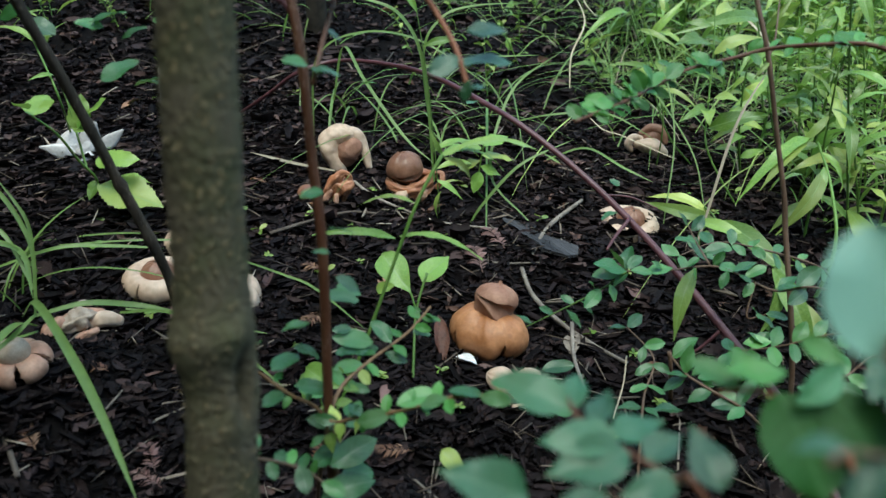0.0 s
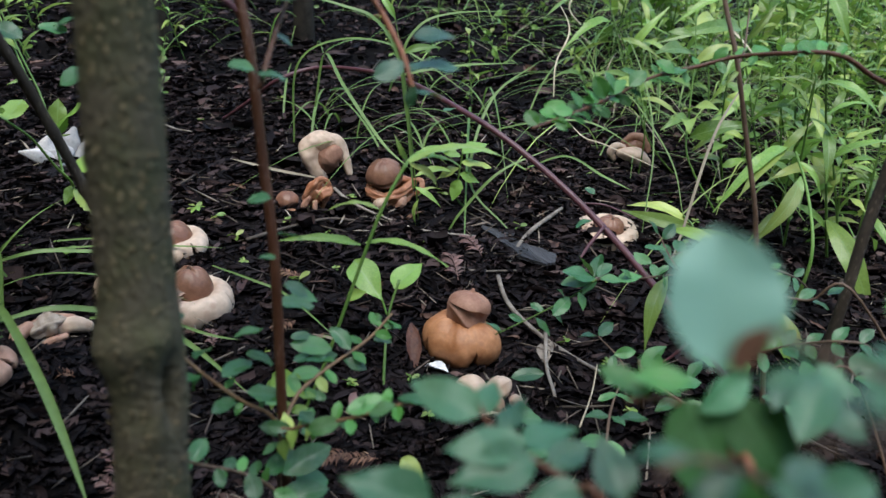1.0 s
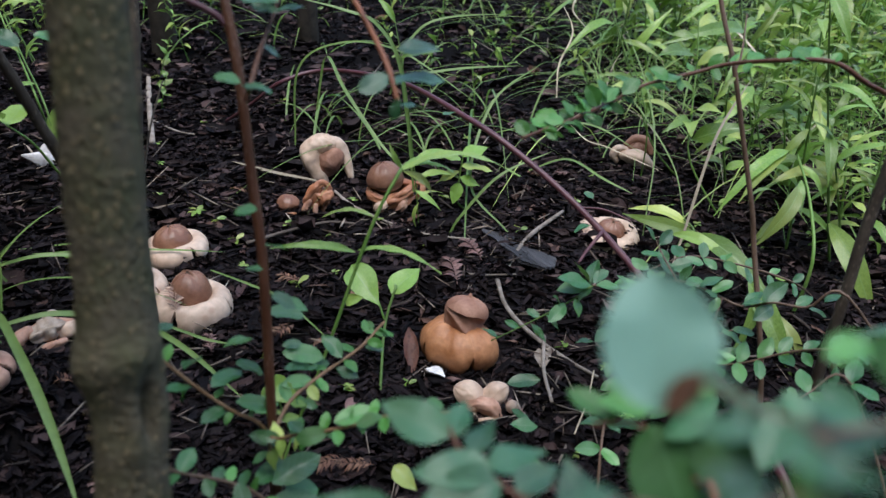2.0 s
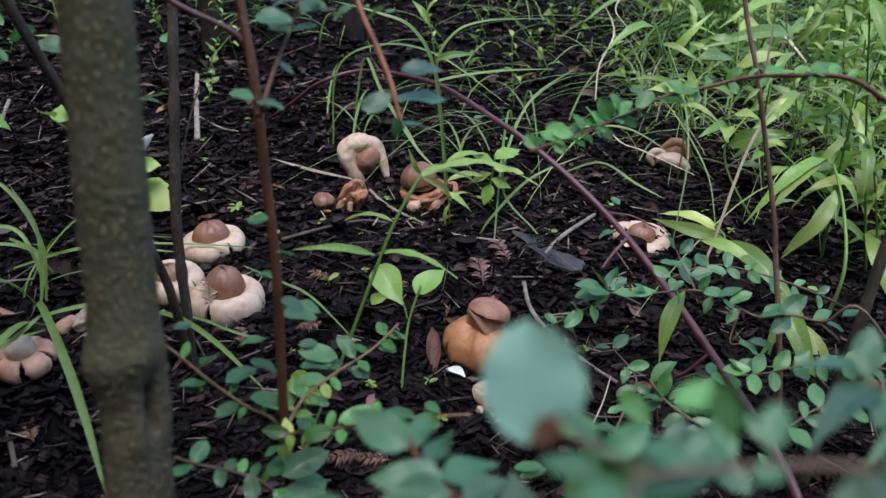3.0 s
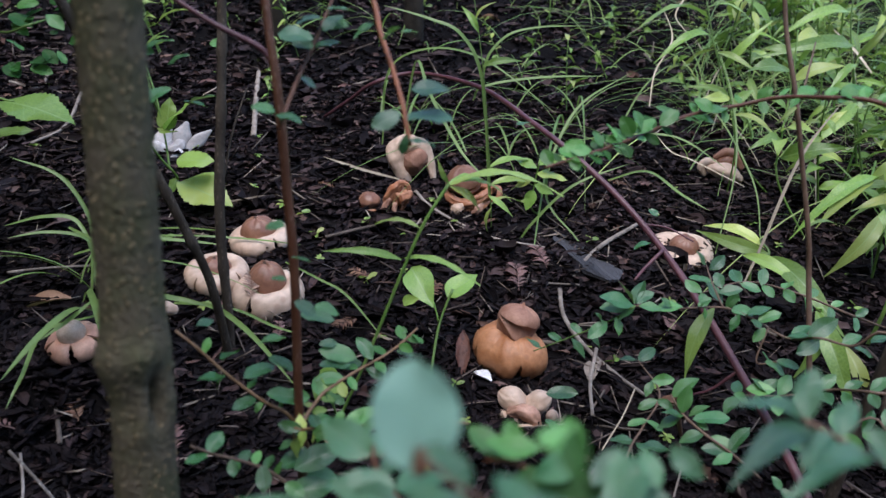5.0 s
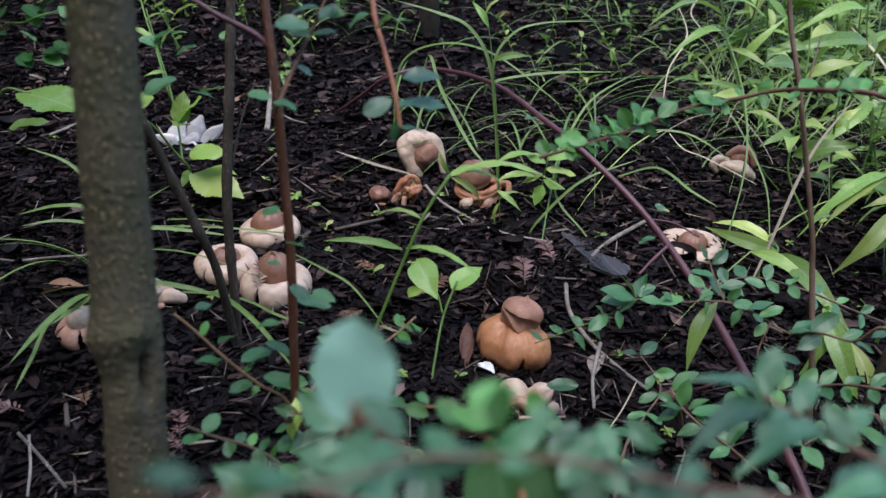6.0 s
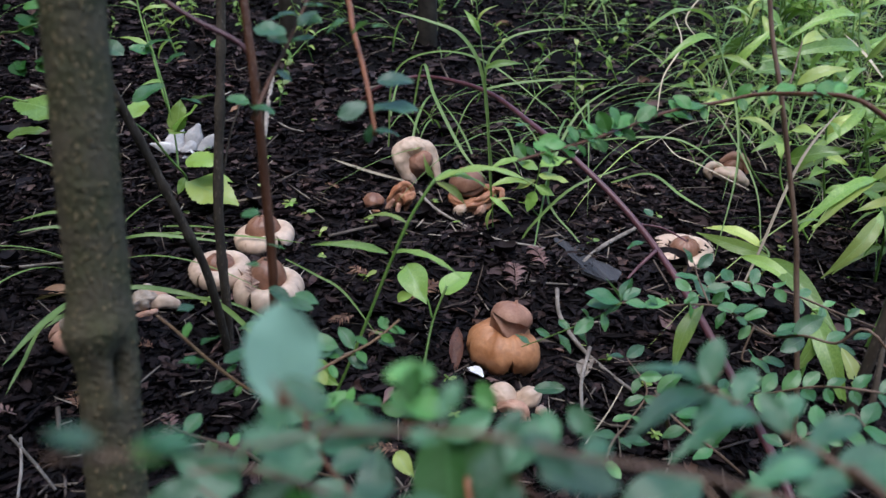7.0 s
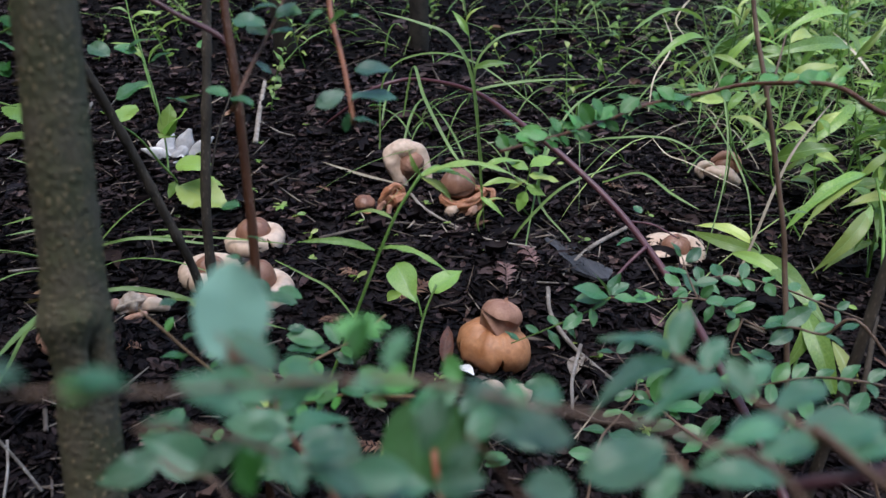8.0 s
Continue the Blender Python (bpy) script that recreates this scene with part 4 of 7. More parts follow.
part("stem", tube([(-0.057, 0.366, 0.346), (-0.053, 0.387, 0.366), (-0.048, 0.407, 0.384), (-0.043, 0.429, 0.405)], 0.0014, 0.0009), red_bark, red_shrub)
part("stem", tube([(0.017, 0.353, 0.344), (0.011, 0.365, 0.362), (0.001, 0.385, 0.377), (-0.010, 0.406, 0.391), (-0.018, 0.423, 0.406), (-0.035, 0.430, 0.450), (-0.060, 0.420, 0.490), (-0.082, 0.420, 0.500)], 0.0012, 0.0019), orange_bark, red_shrub)
leaves(red_shrub, "round", shrub_green, [((-0.003, 0.385, 0.390), (0.005, 0.385, 0.398)), ((0.003, 0.398, 0.392), (0.012, 0.399, 0.393)), ((-0.013, 0.407, 0.395), (-0.024, 0.400, 0.389)), ((-0.045, 0.396, 0.383), (-0.057, 0.396, 0.388)), ((-0.048, 0.407, 0.382), (-0.034, 0.410, 0.385)), ((-0.043, 0.413, 0.395), (-0.053, 0.406, 0.399)), ((-0.043, 0.413, 0.394), (-0.029, 0.407, 0.394)), ((-0.055, 0.398, 0.367), (-0.046, 0.400, 0.361)), ((-0.059, 0.369, 0.353), (-0.044, 0.366, 0.352)), ((-0.059, 0.369, 0.354), (-0.070, 0.365, 0.359)), ((-0.050, 0.347, 0.253), (-0.038, 0.350, 0.245)), ((-0.051, 0.342, 0.269), (-0.059, 0.340, 0.271))], (0.0, -0.2, 1.0), 0.4)
leaves(red_shrub, "round", shrub_green, [((-0.054, 0.354, 0.295), (-0.066, 0.355, 0.295)), ((-0.053, 0.356, 0.276), (-0.041, 0.356, 0.275))], (0.0, -0.2, 1.0), 0.4)

leaves(red_shrub, "round", near_green, [((0.016, 0.362, 0.370), (0.035, 0.366, 0.371)), ((0.012, 0.356, 0.360), (-0.001, 0.347, 0.356)), ((0.013, 0.360, 0.356), (0.038, 0.365, 0.357)), ((0.017, 0.348, 0.351), (0.013, 0.346, 0.342)), ((0.016, 0.352, 0.347), (0.030, 0.353, 0.346)), ((-0.041, 0.401, 0.391), (-0.032, 0.408, 0.400)), ((-0.042, 0.388, 0.389), (-0.061, 0.388, 0.394)), ((-0.042, 0.404, 0.398), (-0.053, 0.394, 0.397)), ((-0.042, 0.416, 0.401), (-0.029, 0.421, 0.401))], (0.0, -0.15, 1.0))
dark_shrub = tagged(new("sapling"), "two thin dark sapling stems rising from one root", "sapling")
part("stem", tube([(-0.231, 0.600, 0.030), (-0.229, 0.605, 0.080), (-0.228, 0.612, 0.177), (-0.221, 0.630, 0.282), (-0.217, 0.650, 0.375), (-0.213, 0.670, 0.520)], 0.005, 0.0038, 16, 10, 0.18, [(0.32, 0.012, 0.22), (0.47, 0.010, 0.20), (0.60, 0.012, 0.25), (0.72, 0.01, 0.2)], gnarl=0.05), dark_bark, dark_shrub)
part("stem", tube([(-0.230, 0.598, 0.035), (-0.228, 0.580, 0.130), (-0.236, 0.565, 0.190), (-0.250, 0.557, 0.245), (-0.262, 0.540, 0.310), (-0.280, 0.520, 0.390), (-0.300, 0.500, 0.500)], 0.0043, 0.0036, 16, 10, 0.18, [(0.30, 0.015, 0.25), (0.45, 0.012, 0.3), (0.58, 0.012, 0.2)], gnarl=0.05), dark_bark, dark_shrub)
part("stem", tube([(-0.224, 0.625, 0.220), (-0.219, 0.643, 0.258), (-0.213, 0.672, 0.293)], 0.0012, 0.0007), dark_bark, dark_shrub)
leaves(dark_shrub, "round", shrub_green, [((-0.067, 0.638, 0.286), (-0.054, 0.641, 0.288)), ((-0.202, 0.569, 0.301), (-0.217, 0.562, 0.309)), ((-0.191, 0.498, 0.333), (-0.213, 0.485, 0.326)), ((-0.245, 0.559, 0.349), (-0.223, 0.567, 0.358)), ((-0.223, 0.554, 0.338), (-0.206, 0.556, 0.348)), ((-0.294, 0.606, 0.334), (-0.318, 0.612, 0.345)), ((-0.256, 0.559, 0.349), (-0.237, 0.562, 0.347)), ((-0.227, 0.636, 0.293), (-0.252, 0.633, 0.291)), ((-0.225, 0.656, 0.335), (-0.239, 0.661, 0.338))], (0.0, -0.2, 1.0), 0.4)

brown_shrub = tagged(new("sapling"), "straight thin brown sapling stem among weeds", "sapling")
part("stem", tube([(0.312, 0.580, -0.030), (0.306, 0.592, 0.060), (0.297, 0.625, 0.155), (0.293, 0.631, 0.187), (0.280, 0.642, 0.248), (0.266, 0.647, 0.307), (0.251, 0.670, 0.377), (0.240, 0.680, 0.500)], 0.0026, 0.0018), brown_bark, brown_shrub)
part("stem", tube([(0.267, 0.647, 0.303), (0.273, 0.654, 0.315), (0.282, 0.680, 0.344)], 0.0012, 0.0006), brown_bark, brown_shrub)
leaves(brown_shrub, "lance", herb_green, [((0.268, 0.645, 0.299), (0.255, 0.634, 0.290)), ((0.292, 0.637, 0.200), (0.319, 0.647, 0.203))])

far_shrub = tagged(new("sapling"), "dark leaning sapling stem beside broad weeds", "sapling")
part("stem", tube([(0.322, 0.545, -0.030), (0.337, 0.552, 0.084), (0.345, 0.555, 0.139), (0.353, 0.560, 0.200), (0.372, 0.570, 0.300), (0.400, 0.590, 0.460)], 0.0048, 0.004), dark_bark, far_shrub)
part("stem", tube([(0.358, 0.570, 0.063), (0.362, 0.584, 0.093), (0.370, 0.611, 0.126)], 0.003, 0.002), dark_bark, far_shrub)

cane = tagged(new("bramble_cane"), "smooth purple bramble cane arching over the litter", "bramble")
part("stem", tube([(-0.342, 1.229, 0.109), (-0.302, 1.164, 0.137), (-0.258, 1.130, 0.168), (-0.208, 1.099, 0.203), (-0.146, 1.108, 0.217), (-0.038, 1.000, 0.224), (0.047, 0.875, 0.210), (0.103, 0.826, 0.183), (0.160, 0.785, 0.142), (0.209, 0.712, 0.104), (0.252, 0.613, 0.066), (0.290, 0.501, 0.028), (0.305, 0.441, -0.022)], 0.0024, 0.0042), purple_bark, cane)
part("stem", tube([(0.188, 0.740, 0.123), (0.171, 0.721, 0.112), (0.160, 0.704, 0.105)], 0.0022, 0.0012), purple_bark, cane)
part("stem", tube([(0.169, 0.776, 0.136), (0.194, 0.769, 0.136), (0.218, 0.749, 0.131)], 0.0013, 0.0008), purple_bark, cane)
part("stem", tube([(0.252, 0.614, 0.068), (0.230, 0.611, 0.047), (0.214, 0.615, 0.036)], 0.0016, 0.001), purple_bark, cane)
leaves(cane, "round", shrub_green, [((0.176, 0.741, 0.131), (0.158, 0.732, 0.128)), ((0.024, 0.865, 0.213), (0.038, 0.877, 0.216)), ((0.182, 0.772, 0.147), (0.174, 0.780, 0.153))], (0.0, -0.2, 1.0), 0.4)

arch_twig = tagged(new("cotoneaster_branch"), "thin brown cotoneaster twig arching with small glossy leaves", "cotoneaster")
part("stem", tube([(0.080, 0.442, 0.306), (0.111, 0.477, 0.307), (0.141, 0.516, 0.308), (0.173, 0.547, 0.314), (0.210, 0.566, 0.318), (0.235, 0.563, 0.325), (0.261, 0.537, 0.332), (0.284, 0.521, 0.334), (0.305, 0.518, 0.323), (0.360, 0.530, 0.280), (0.440, 0.560, 0.120), (0.470, 0.570, -0.050)], 0.0010, 0.0020), red_bark, arch_twig)
leaves(arch_twig, "round", fresh_green, [((0.097, 0.454, 0.310), (0.099, 0.446, 0.304)), ((0.104, 0.466, 0.309), (0.090, 0.471, 0.314)), ((0.107, 0.467, 0.310), (0.095, 0.463, 0.313)), ((0.114, 0.479, 0.309), (0.108, 0.482, 0.319)), ((0.120, 0.480, 0.310), (0.128, 0.477, 0.311)), ((0.124, 0.491, 0.309), (0.117, 0.494, 0.321)), ((0.127, 0.493, 0.310), (0.116, 0.488, 0.312)), ((0.133, 0.504, 0.309), (0.126, 0.505, 0.323)), ((0.137, 0.506, 0.311), (0.147, 0.512, 0.321)), ((0.140, 0.507, 0.312), (0.135, 0.512, 0.326))])
leaves(arch_twig, "round", fresh_green, [((0.148, 0.519, 0.311), (0.129, 0.521, 0.312)), ((0.152, 0.521, 0.313), (0.164, 0.528, 0.323)), ((0.164, 0.534, 0.314), (0.151, 0.541, 0.323)), ((0.175, 0.547, 0.314), (0.193, 0.552, 0.310)), ((0.185, 0.550, 0.316), (0.201, 0.560, 0.319)), ((0.189, 0.551, 0.316), (0.177, 0.554, 0.325)), ((0.222, 0.569, 0.320), (0.230, 0.568, 0.331)), ((0.247, 0.565, 0.326), (0.261, 0.574, 0.331)), ((0.268, 0.538, 0.332), (0.282, 0.549, 0.339)), ((0.272, 0.528, 0.334), (0.285, 0.539, 0.341)), ((0.285, 0.519, 0.333), (0.291, 0.523, 0.340)), ((0.280, 0.529, 0.332), (0.266, 0.532, 0.341))])



def dress(plant, pts, kind, material, size, count, seed, face=(0.0, -0.3, 0.95)):
    """Alternate small leaves along a stretch of twig."""
    rnd = random.Random(seed)
    c = spline(pts, 8)
    pairs = []
    for i in range(count):
        k = min(int((i + 0.5) / count * (len(c) - 1)), len(c) - 2)
        d = Vector(c[k + 1] - c[k]).normalized()
        side = d.cross(Vector((0, -0.5, 0.85))).normalized() * (1 if i % 2 else -1)
        tip = Vector(c[k]) + (side + d * rnd.uniform(-0.5, 0.5) + Vector((0, 0, rnd.uniform(-0.2, 0.5)))).normalized() * size * rnd.uniform(0.65, 1.2)
        pairs.append((tuple(c[k]), tuple(tip)))
    leaves(plant, kind, material, pairs, face, 0.6)


dress(arch_twig, [(0.080, 0.442, 0.306), (0.111, 0.477, 0.307), (0.141, 0.516, 0.308), (0.173, 0.547, 0.314)], "round", fresh_green, 0.012, 12, 5)
dress(arch_twig, [(0.090, 0.452, 0.306), (0.111, 0.477, 0.307), (0.141, 0.516, 0.308), (0.180, 0.550, 0.315)], "oval", dark_green, 0.013, 14, 8)
dress(arch_twig, [(0.173, 0.547, 0.314), (0.210, 0.566, 0.318), (0.235, 0.563, 0.325), (0.261, 0.537, 0.332), (0.284, 0.521, 0.334)], "oval", fresh_green, 0.012, 9, 6)

cot_a = tagged(new("cotoneaster_branch"), "low cotoneaster twig with paired oval leaves", "cotoneaster")
part("stem", tube([(-0.1215, 0.3405, 0.2313), (-0.1124, 0.3426, 0.2210), (-0.0971, 0.3500, 0.1966), (-0.0822, 0.3586, 0.1748), (-0.0698, 0.3651, 0.1614), (-0.0646, 0.3755, 0.1342), (-0.0700, 0.4200, 0.0600), (-0.0760, 0.5050, -0.0200)], 0.0008, 0.0014), tan_bark, cot_a)
leaves(cot_a, "oval", shrub_green, [((-0.0979, 0.3474, 0.1984), (-0.1089, 0.3356, 0.2048)), ((-0.1012, 0.3508, 0.2067), (-0.0993, 0.3704, 0.2056)), ((-0.0855, 0.3564, 0.1782), (-0.0927, 0.3409, 0.1826)), ((-0.0897, 0.3532, 0.1942), (-0.0784, 0.3735, 0.1942)), ((-0.0715, 0.3807, 0.2081), (-0.0856, 0.3692, 0.2111)), ((-0.0643, 0.3717, 0.1692), (-0.0780, 0.3579, 0.1818)), ((-0.0798, 0.3680, 0.1996), (-0.0672, 0.3800, 0.1882)), ((-0.0646, 0.3876, 0.2211), (-0.0451, 0.3985, 0.2152)), ((-0.1120, 0.3474, 0.2314), (-0.1068, 0.3586, 0.2303)), ((-0.0596, 0.3683, 0.1461), (-0.0725, 0.3597, 0.1598)), ((-0.0546, 0.3706, 0.1447), (-0.0405, 0.3803, 0.1427)), ((-0.0548, 0.3730, 0.1502), (-0.0505, 0.3889, 0.1473))], (0.0, -0.35, 0.95), 0.3)

cot_b = tagged(new("cotoneaster_branch"), "low cotoneaster twig lying over the litter", "cotoneaster")
part("stem", tube([(-0.1037, 0.3073, 0.1778), (-0.0939, 0.3148, 0.1670), (-0.0788, 0.3305, 0.1487), (-0.0668, 0.3404, 0.1306), (-0.0539, 0.3574, 0.0914), (-0.0510, 0.4480, -0.0200)], 0.0008, 0.0013), brown_bark, cot_b)
leaves(cot_b, "round", shrub_green, [((-0.0970, 0.3123, 0.1697), (-0.0929, 0.3247, 0.1764)), ((-0.0962, 0.3105, 0.1704), (-0.1040, 0.3000, 0.1739)), ((-0.0844, 0.3245, 0.1541), (-0.0824, 0.3348, 0.1567)), ((-0.0877, 0.3201, 0.1600), (-0.0832, 0.3118, 0.1551)), ((-0.0752, 0.3315, 0.1473), (-0.0694, 0.3182, 0.1409)), ((-0.0738, 0.3340, 0.1428), (-0.0742, 0.3445, 0.1465)), ((-0.0707, 0.3471, 0.1343), (-0.0535, 0.3662, 0.1347)), ((-0.0562, 0.3500, 0.1244), (-0.0382, 0.3616, 0.1204)), ((-0.0651, 0.3399, 0.1290), (-0.0516, 0.3342, 0.1247))], (0.0, -0.45, 0.9), 0.3)

cot_c = tagged(new("cotoneaster_branch"), "yellow-brown cotoneaster shoot with spreading leaves", "cotoneaster")
part("stem", tube([(-0.1000, 0.4700, -0.0100), (-0.0688, 0.3754, 0.1301), (-0.0616, 0.3961, 0.1514), (-0.0459, 0.4162, 0.1588), (-0.0221, 0.4414, 0.1653), (-0.0069, 0.4620, 0.1738)], 0.0015, 0.0008), tan_bark, cot_c)
leaves(cot_c, "oval", shrub_green, [((-0.0679, 0.4224, 0.1734), (-0.0421, 0.4264, 0.1692)), ((-0.0651, 0.4140, 0.1670), (-0.0455, 0.4223, 0.1651)), ((-0.0522, 0.4223, 0.1605), (-0.0400, 0.4316, 0.1610)), ((-0.0447, 0.4358, 0.1779), (-0.0309, 0.4260, 0.1678)), ((-0.0658, 0.4054, 0.1601), (-0.0484, 0.4138, 0.1608)), ((-0.0554, 0.4015, 0.1510), (-0.0432, 0.3979, 0.1497)), ((-0.0845, 0.3878, 0.1581), (-0.0658, 0.3954, 0.1548)), ((-0.0641, 0.3982, 0.2169), (-0.0506, 0.4043, 0.2129)), ((-0.0595, 0.4001, 0.2211), (-0.0442, 0.4049, 0.2141)), ((-0.0679, 0.4242, 0.1773), (-0.0564, 0.4298, 0.1773)), ((-0.0359, 0.4257, 0.1600), (-0.0209, 0.4253, 0.1538)), ((-0.0186, 0.4444, 0.1644), (-0.0060, 0.4477, 0.1615)), ((-0.0143, 0.4537, 0.1702), (-0.0015, 0.4549, 0.1677)), ((-0.0132, 0.4561, 0.1732), (-0.0222, 0.4610, 0.1722)), ((-0.0396, 0.4133, 0.1523), (-0.0480, 0.4195, 0.1542))], (0.0, -0.4, 0.9), 0.3)

cot_g = tagged(new("cotoneaster_branch"), "low cotoneaster shoot with glossy paired leaves", "cotoneaster")
part("stem", tube([(0.0523, 0.3181, 0.2052), (0.0220, 0.3225, 0.1990), (0.0079, 0.3253, 0.1961), (-0.0097, 0.3306, 0.1865), (-0.0281, 0.3370, 0.1773), (-0.0535, 0.3516, 0.1618), (-0.0630, 0.3565, 0.1488), (-0.0650, 0.4000, 0.0300), (-0.0650, 0.4100, -0.0400)], 0.0007, 0.0012), tan_bark, cot_g)
leaves(cot_g, "oval", shrub_green, [((-0.0210, 0.3334, 0.1860), (-0.0005, 0.3404, 0.1909)), ((0.0056, 0.3251, 0.1958), (-0.0093, 0.3252, 0.1917)), ((0.0226, 0.3216, 0.1996), (0.0059, 0.3287, 0.1989)), ((0.0220, 0.3212, 0.1986), (0.0370, 0.3146, 0.2004)), ((-0.0552, 0.3524, 0.1612), (-0.0686, 0.3518, 0.1652)), ((-0.0244, 0.3353, 0.1782), (-0.0438, 0.3363, 0.1739)), ((-0.0409, 0.3421, 0.1718), (-0.0493, 0.3519, 0.1744)), ((-0.0607, 0.3452, 0.1358), (-0.0356, 0.3604, 0.1442)), ((-0.0671, 0.3533, 0.1395), (-0.0570, 0.3604, 0.1402)), ((-0.0662, 0.3378, 0.1196), (-0.0364, 0.3473, 0.1250)), ((-0.0250, 0.3364, 0.1781), (-0.0193, 0.3299, 0.1782)), ((0.0359, 0.3204, 0.2037), (0.0278, 0.3279, 0.2060)), ((-0.0651, 0.3590, 0.1470), (-0.0731, 0.3530, 0.1438))], (0.0, -0.4, 0.9), 0.3)

dress(cot_a, [(-0.1124, 0.3426, 0.2210), (-0.0971, 0.3500, 0.1966), (-0.0822, 0.3586, 0.1748), (-0.0698, 0.3651, 0.1614)], "oval", fresh_green, 0.010, 5, 21)
dress(cot_b, [(-0.0939, 0.3148, 0.1670), (-0.0788, 0.3305, 0.1487), (-0.0668, 0.3404, 0.1306)], "round", fresh_green, 0.009, 5, 22)
dress(cot_c, [(-0.0616, 0.3961, 0.1514), (-0.0459, 0.4162, 0.1588), (-0.0221, 0.4414, 0.1653), (-0.0069, 0.4620, 0.1738)], "oval", fresh_green, 0.013, 10, 23)
dress(cot_c, [(-0.0660, 0.3850, 0.1400), (-0.0616, 0.3961, 0.1514), (-0.0459, 0.4162, 0.1588)], "oval", herb_green, 0.011, 6, 24)
dress(cot_g, [(0.0079, 0.3253, 0.1961), (-0.0097, 0.3306, 0.1865), (-0.0281, 0.3370, 0.1773), (-0.0535, 0.3516, 0.1618)], "oval", fresh_green, 0.011, 8, 25)
dress(cot_g, [(-0.0400, 0.3430, 0.1700), (-0.0535, 0.3516, 0.1618), (-0.0630, 0.3565, 0.1488)], "ovate", herb_green, 0.011, 5, 26)

cot_d = tagged(new("cotoneaster_branch"), "cotoneaster twig with a rosette of glossy leaves", "cotoneaster")
part("stem", tube([(0.154, 0.590, 0.137), (0.185, 0.594, 0.135), (0.226, 0.597, 0.138), (0.249, 0.593, 0.132), (0.277, 0.582, 0.122), (0.295, 0.563, 0.135), (0.314, 0.546, 0.140), (0.337, 0.535, 0.155), (0.400, 0.520, 0.060), (0.420, 0.520, -0.030)], 0.0008, 0.0012), brown_bark, cot_d)
part("stem", tube([(0.154, 0.590, 0.137), (0.134, 0.586, 0.123), (0.101, 0.583, 0.105), (0.070, 0.581, 0.089)], 0.0009, 0.0005), green_stem, cot_d)
part("stem", tube([(0.226, 0.597, 0.138), (0.217, 0.614, 0.153), (0.213, 0.628, 0.162)], 0.0009, 0.0005), brown_bark, cot_d)
part("stem", tube([(0.262, 0.587, 0.128), (0.254, 0.574, 0.102), (0.271, 0.577, 0.102)], 0.0009, 0.0005), brown_bark, cot_d)
leaves(cot_d, "oval", shrub_green, [((0.152, 0.585, 0.140), (0.125, 0.575, 0.154)), ((0.151, 0.585, 0.139), (0.124, 0.584, 0.137)), ((0.153, 0.595, 0.136), (0.140, 0.596, 0.157)), ((0.154, 0.595, 0.136), (0.160, 0.611, 0.153)), ((0.155, 0.591, 0.139), (0.169, 0.602, 0.146)), ((0.153, 0.580, 0.140), (0.139, 0.570, 0.134)), ((0.156, 0.586, 0.139), (0.177, 0.586, 0.139)), ((0.184, 0.590, 0.138), (0.175, 0.590, 0.147)), ((0.193, 0.592, 0.139), (0.168, 0.587, 0.137)), ((0.198, 0.593, 0.139), (0.193, 0.595, 0.147)), ((0.205, 0.594, 0.139), (0.215, 0.598, 0.147)), ((0.209, 0.590, 0.141), (0.212, 0.585, 0.129))], (0.0, -0.2, 1.0), 0.4)
leaves(cot_d, "oval", shrub_green, [((0.228, 0.608, 0.136), (0.213, 0.620, 0.153)), ((0.223, 0.611, 0.144), (0.243, 0.614, 0.149)), ((0.217, 0.614, 0.153), (0.197, 0.609, 0.159)), ((0.216, 0.627, 0.158), (0.229, 0.636, 0.169)), ((0.213, 0.628, 0.162), (0.203, 0.625, 0.177)), ((0.229, 0.597, 0.137), (0.237, 0.598, 0.151)), ((0.232, 0.593, 0.138), (0.253, 0.601, 0.133)), ((0.238, 0.588, 0.138), (0.230, 0.579, 0.126)), ((0.244, 0.593, 0.134), (0.264, 0.598, 0.142)), ((0.248, 0.588, 0.134), (0.254, 0.576, 0.134)), ((0.253, 0.588, 0.132), (0.270, 0.591, 0.142)), ((0.258, 0.582, 0.130), (0.249, 0.575, 0.120))], (0.0, -0.2, 1.0), 0.4)
leaves(cot_d, "oval", shrub_green, [((0.272, 0.572, 0.128), (0.293, 0.568, 0.136)), ((0.278, 0.577, 0.124), (0.294, 0.585, 0.136)), ((0.289, 0.570, 0.129), (0.312, 0.581, 0.144)), ((0.298, 0.572, 0.128), (0.279, 0.556, 0.126)), ((0.309, 0.555, 0.136), (0.324, 0.560, 0.143)), ((0.314, 0.546, 0.140), (0.329, 0.543, 0.135)), ((0.323, 0.540, 0.147), (0.337, 0.546, 0.152)), ((0.269, 0.573, 0.105), (0.287, 0.569, 0.104)), ((0.264, 0.576, 0.102), (0.259, 0.580, 0.109)), ((0.260, 0.571, 0.105), (0.278, 0.571, 0.094)), ((0.131, 0.580, 0.125), (0.116, 0.563, 0.120)), ((0.129, 0.584, 0.121), (0.122, 0.577, 0.135))], (0.0, -0.2, 1.0), 0.4)
leaves(cot_d, "oval", shrub_green, [((0.115, 0.579, 0.115), (0.129, 0.576, 0.102)), ((0.111, 0.586, 0.108), (0.101, 0.594, 0.114)), ((0.101, 0.574, 0.111), (0.115, 0.563, 0.099)), ((0.094, 0.589, 0.097), (0.083, 0.587, 0.106)), ((0.077, 0.592, 0.086), (0.063, 0.593, 0.095)), ((0.138, 0.579, 0.131), (0.142, 0.568, 0.120))], (0.0, -0.2, 1.0), 0.4)

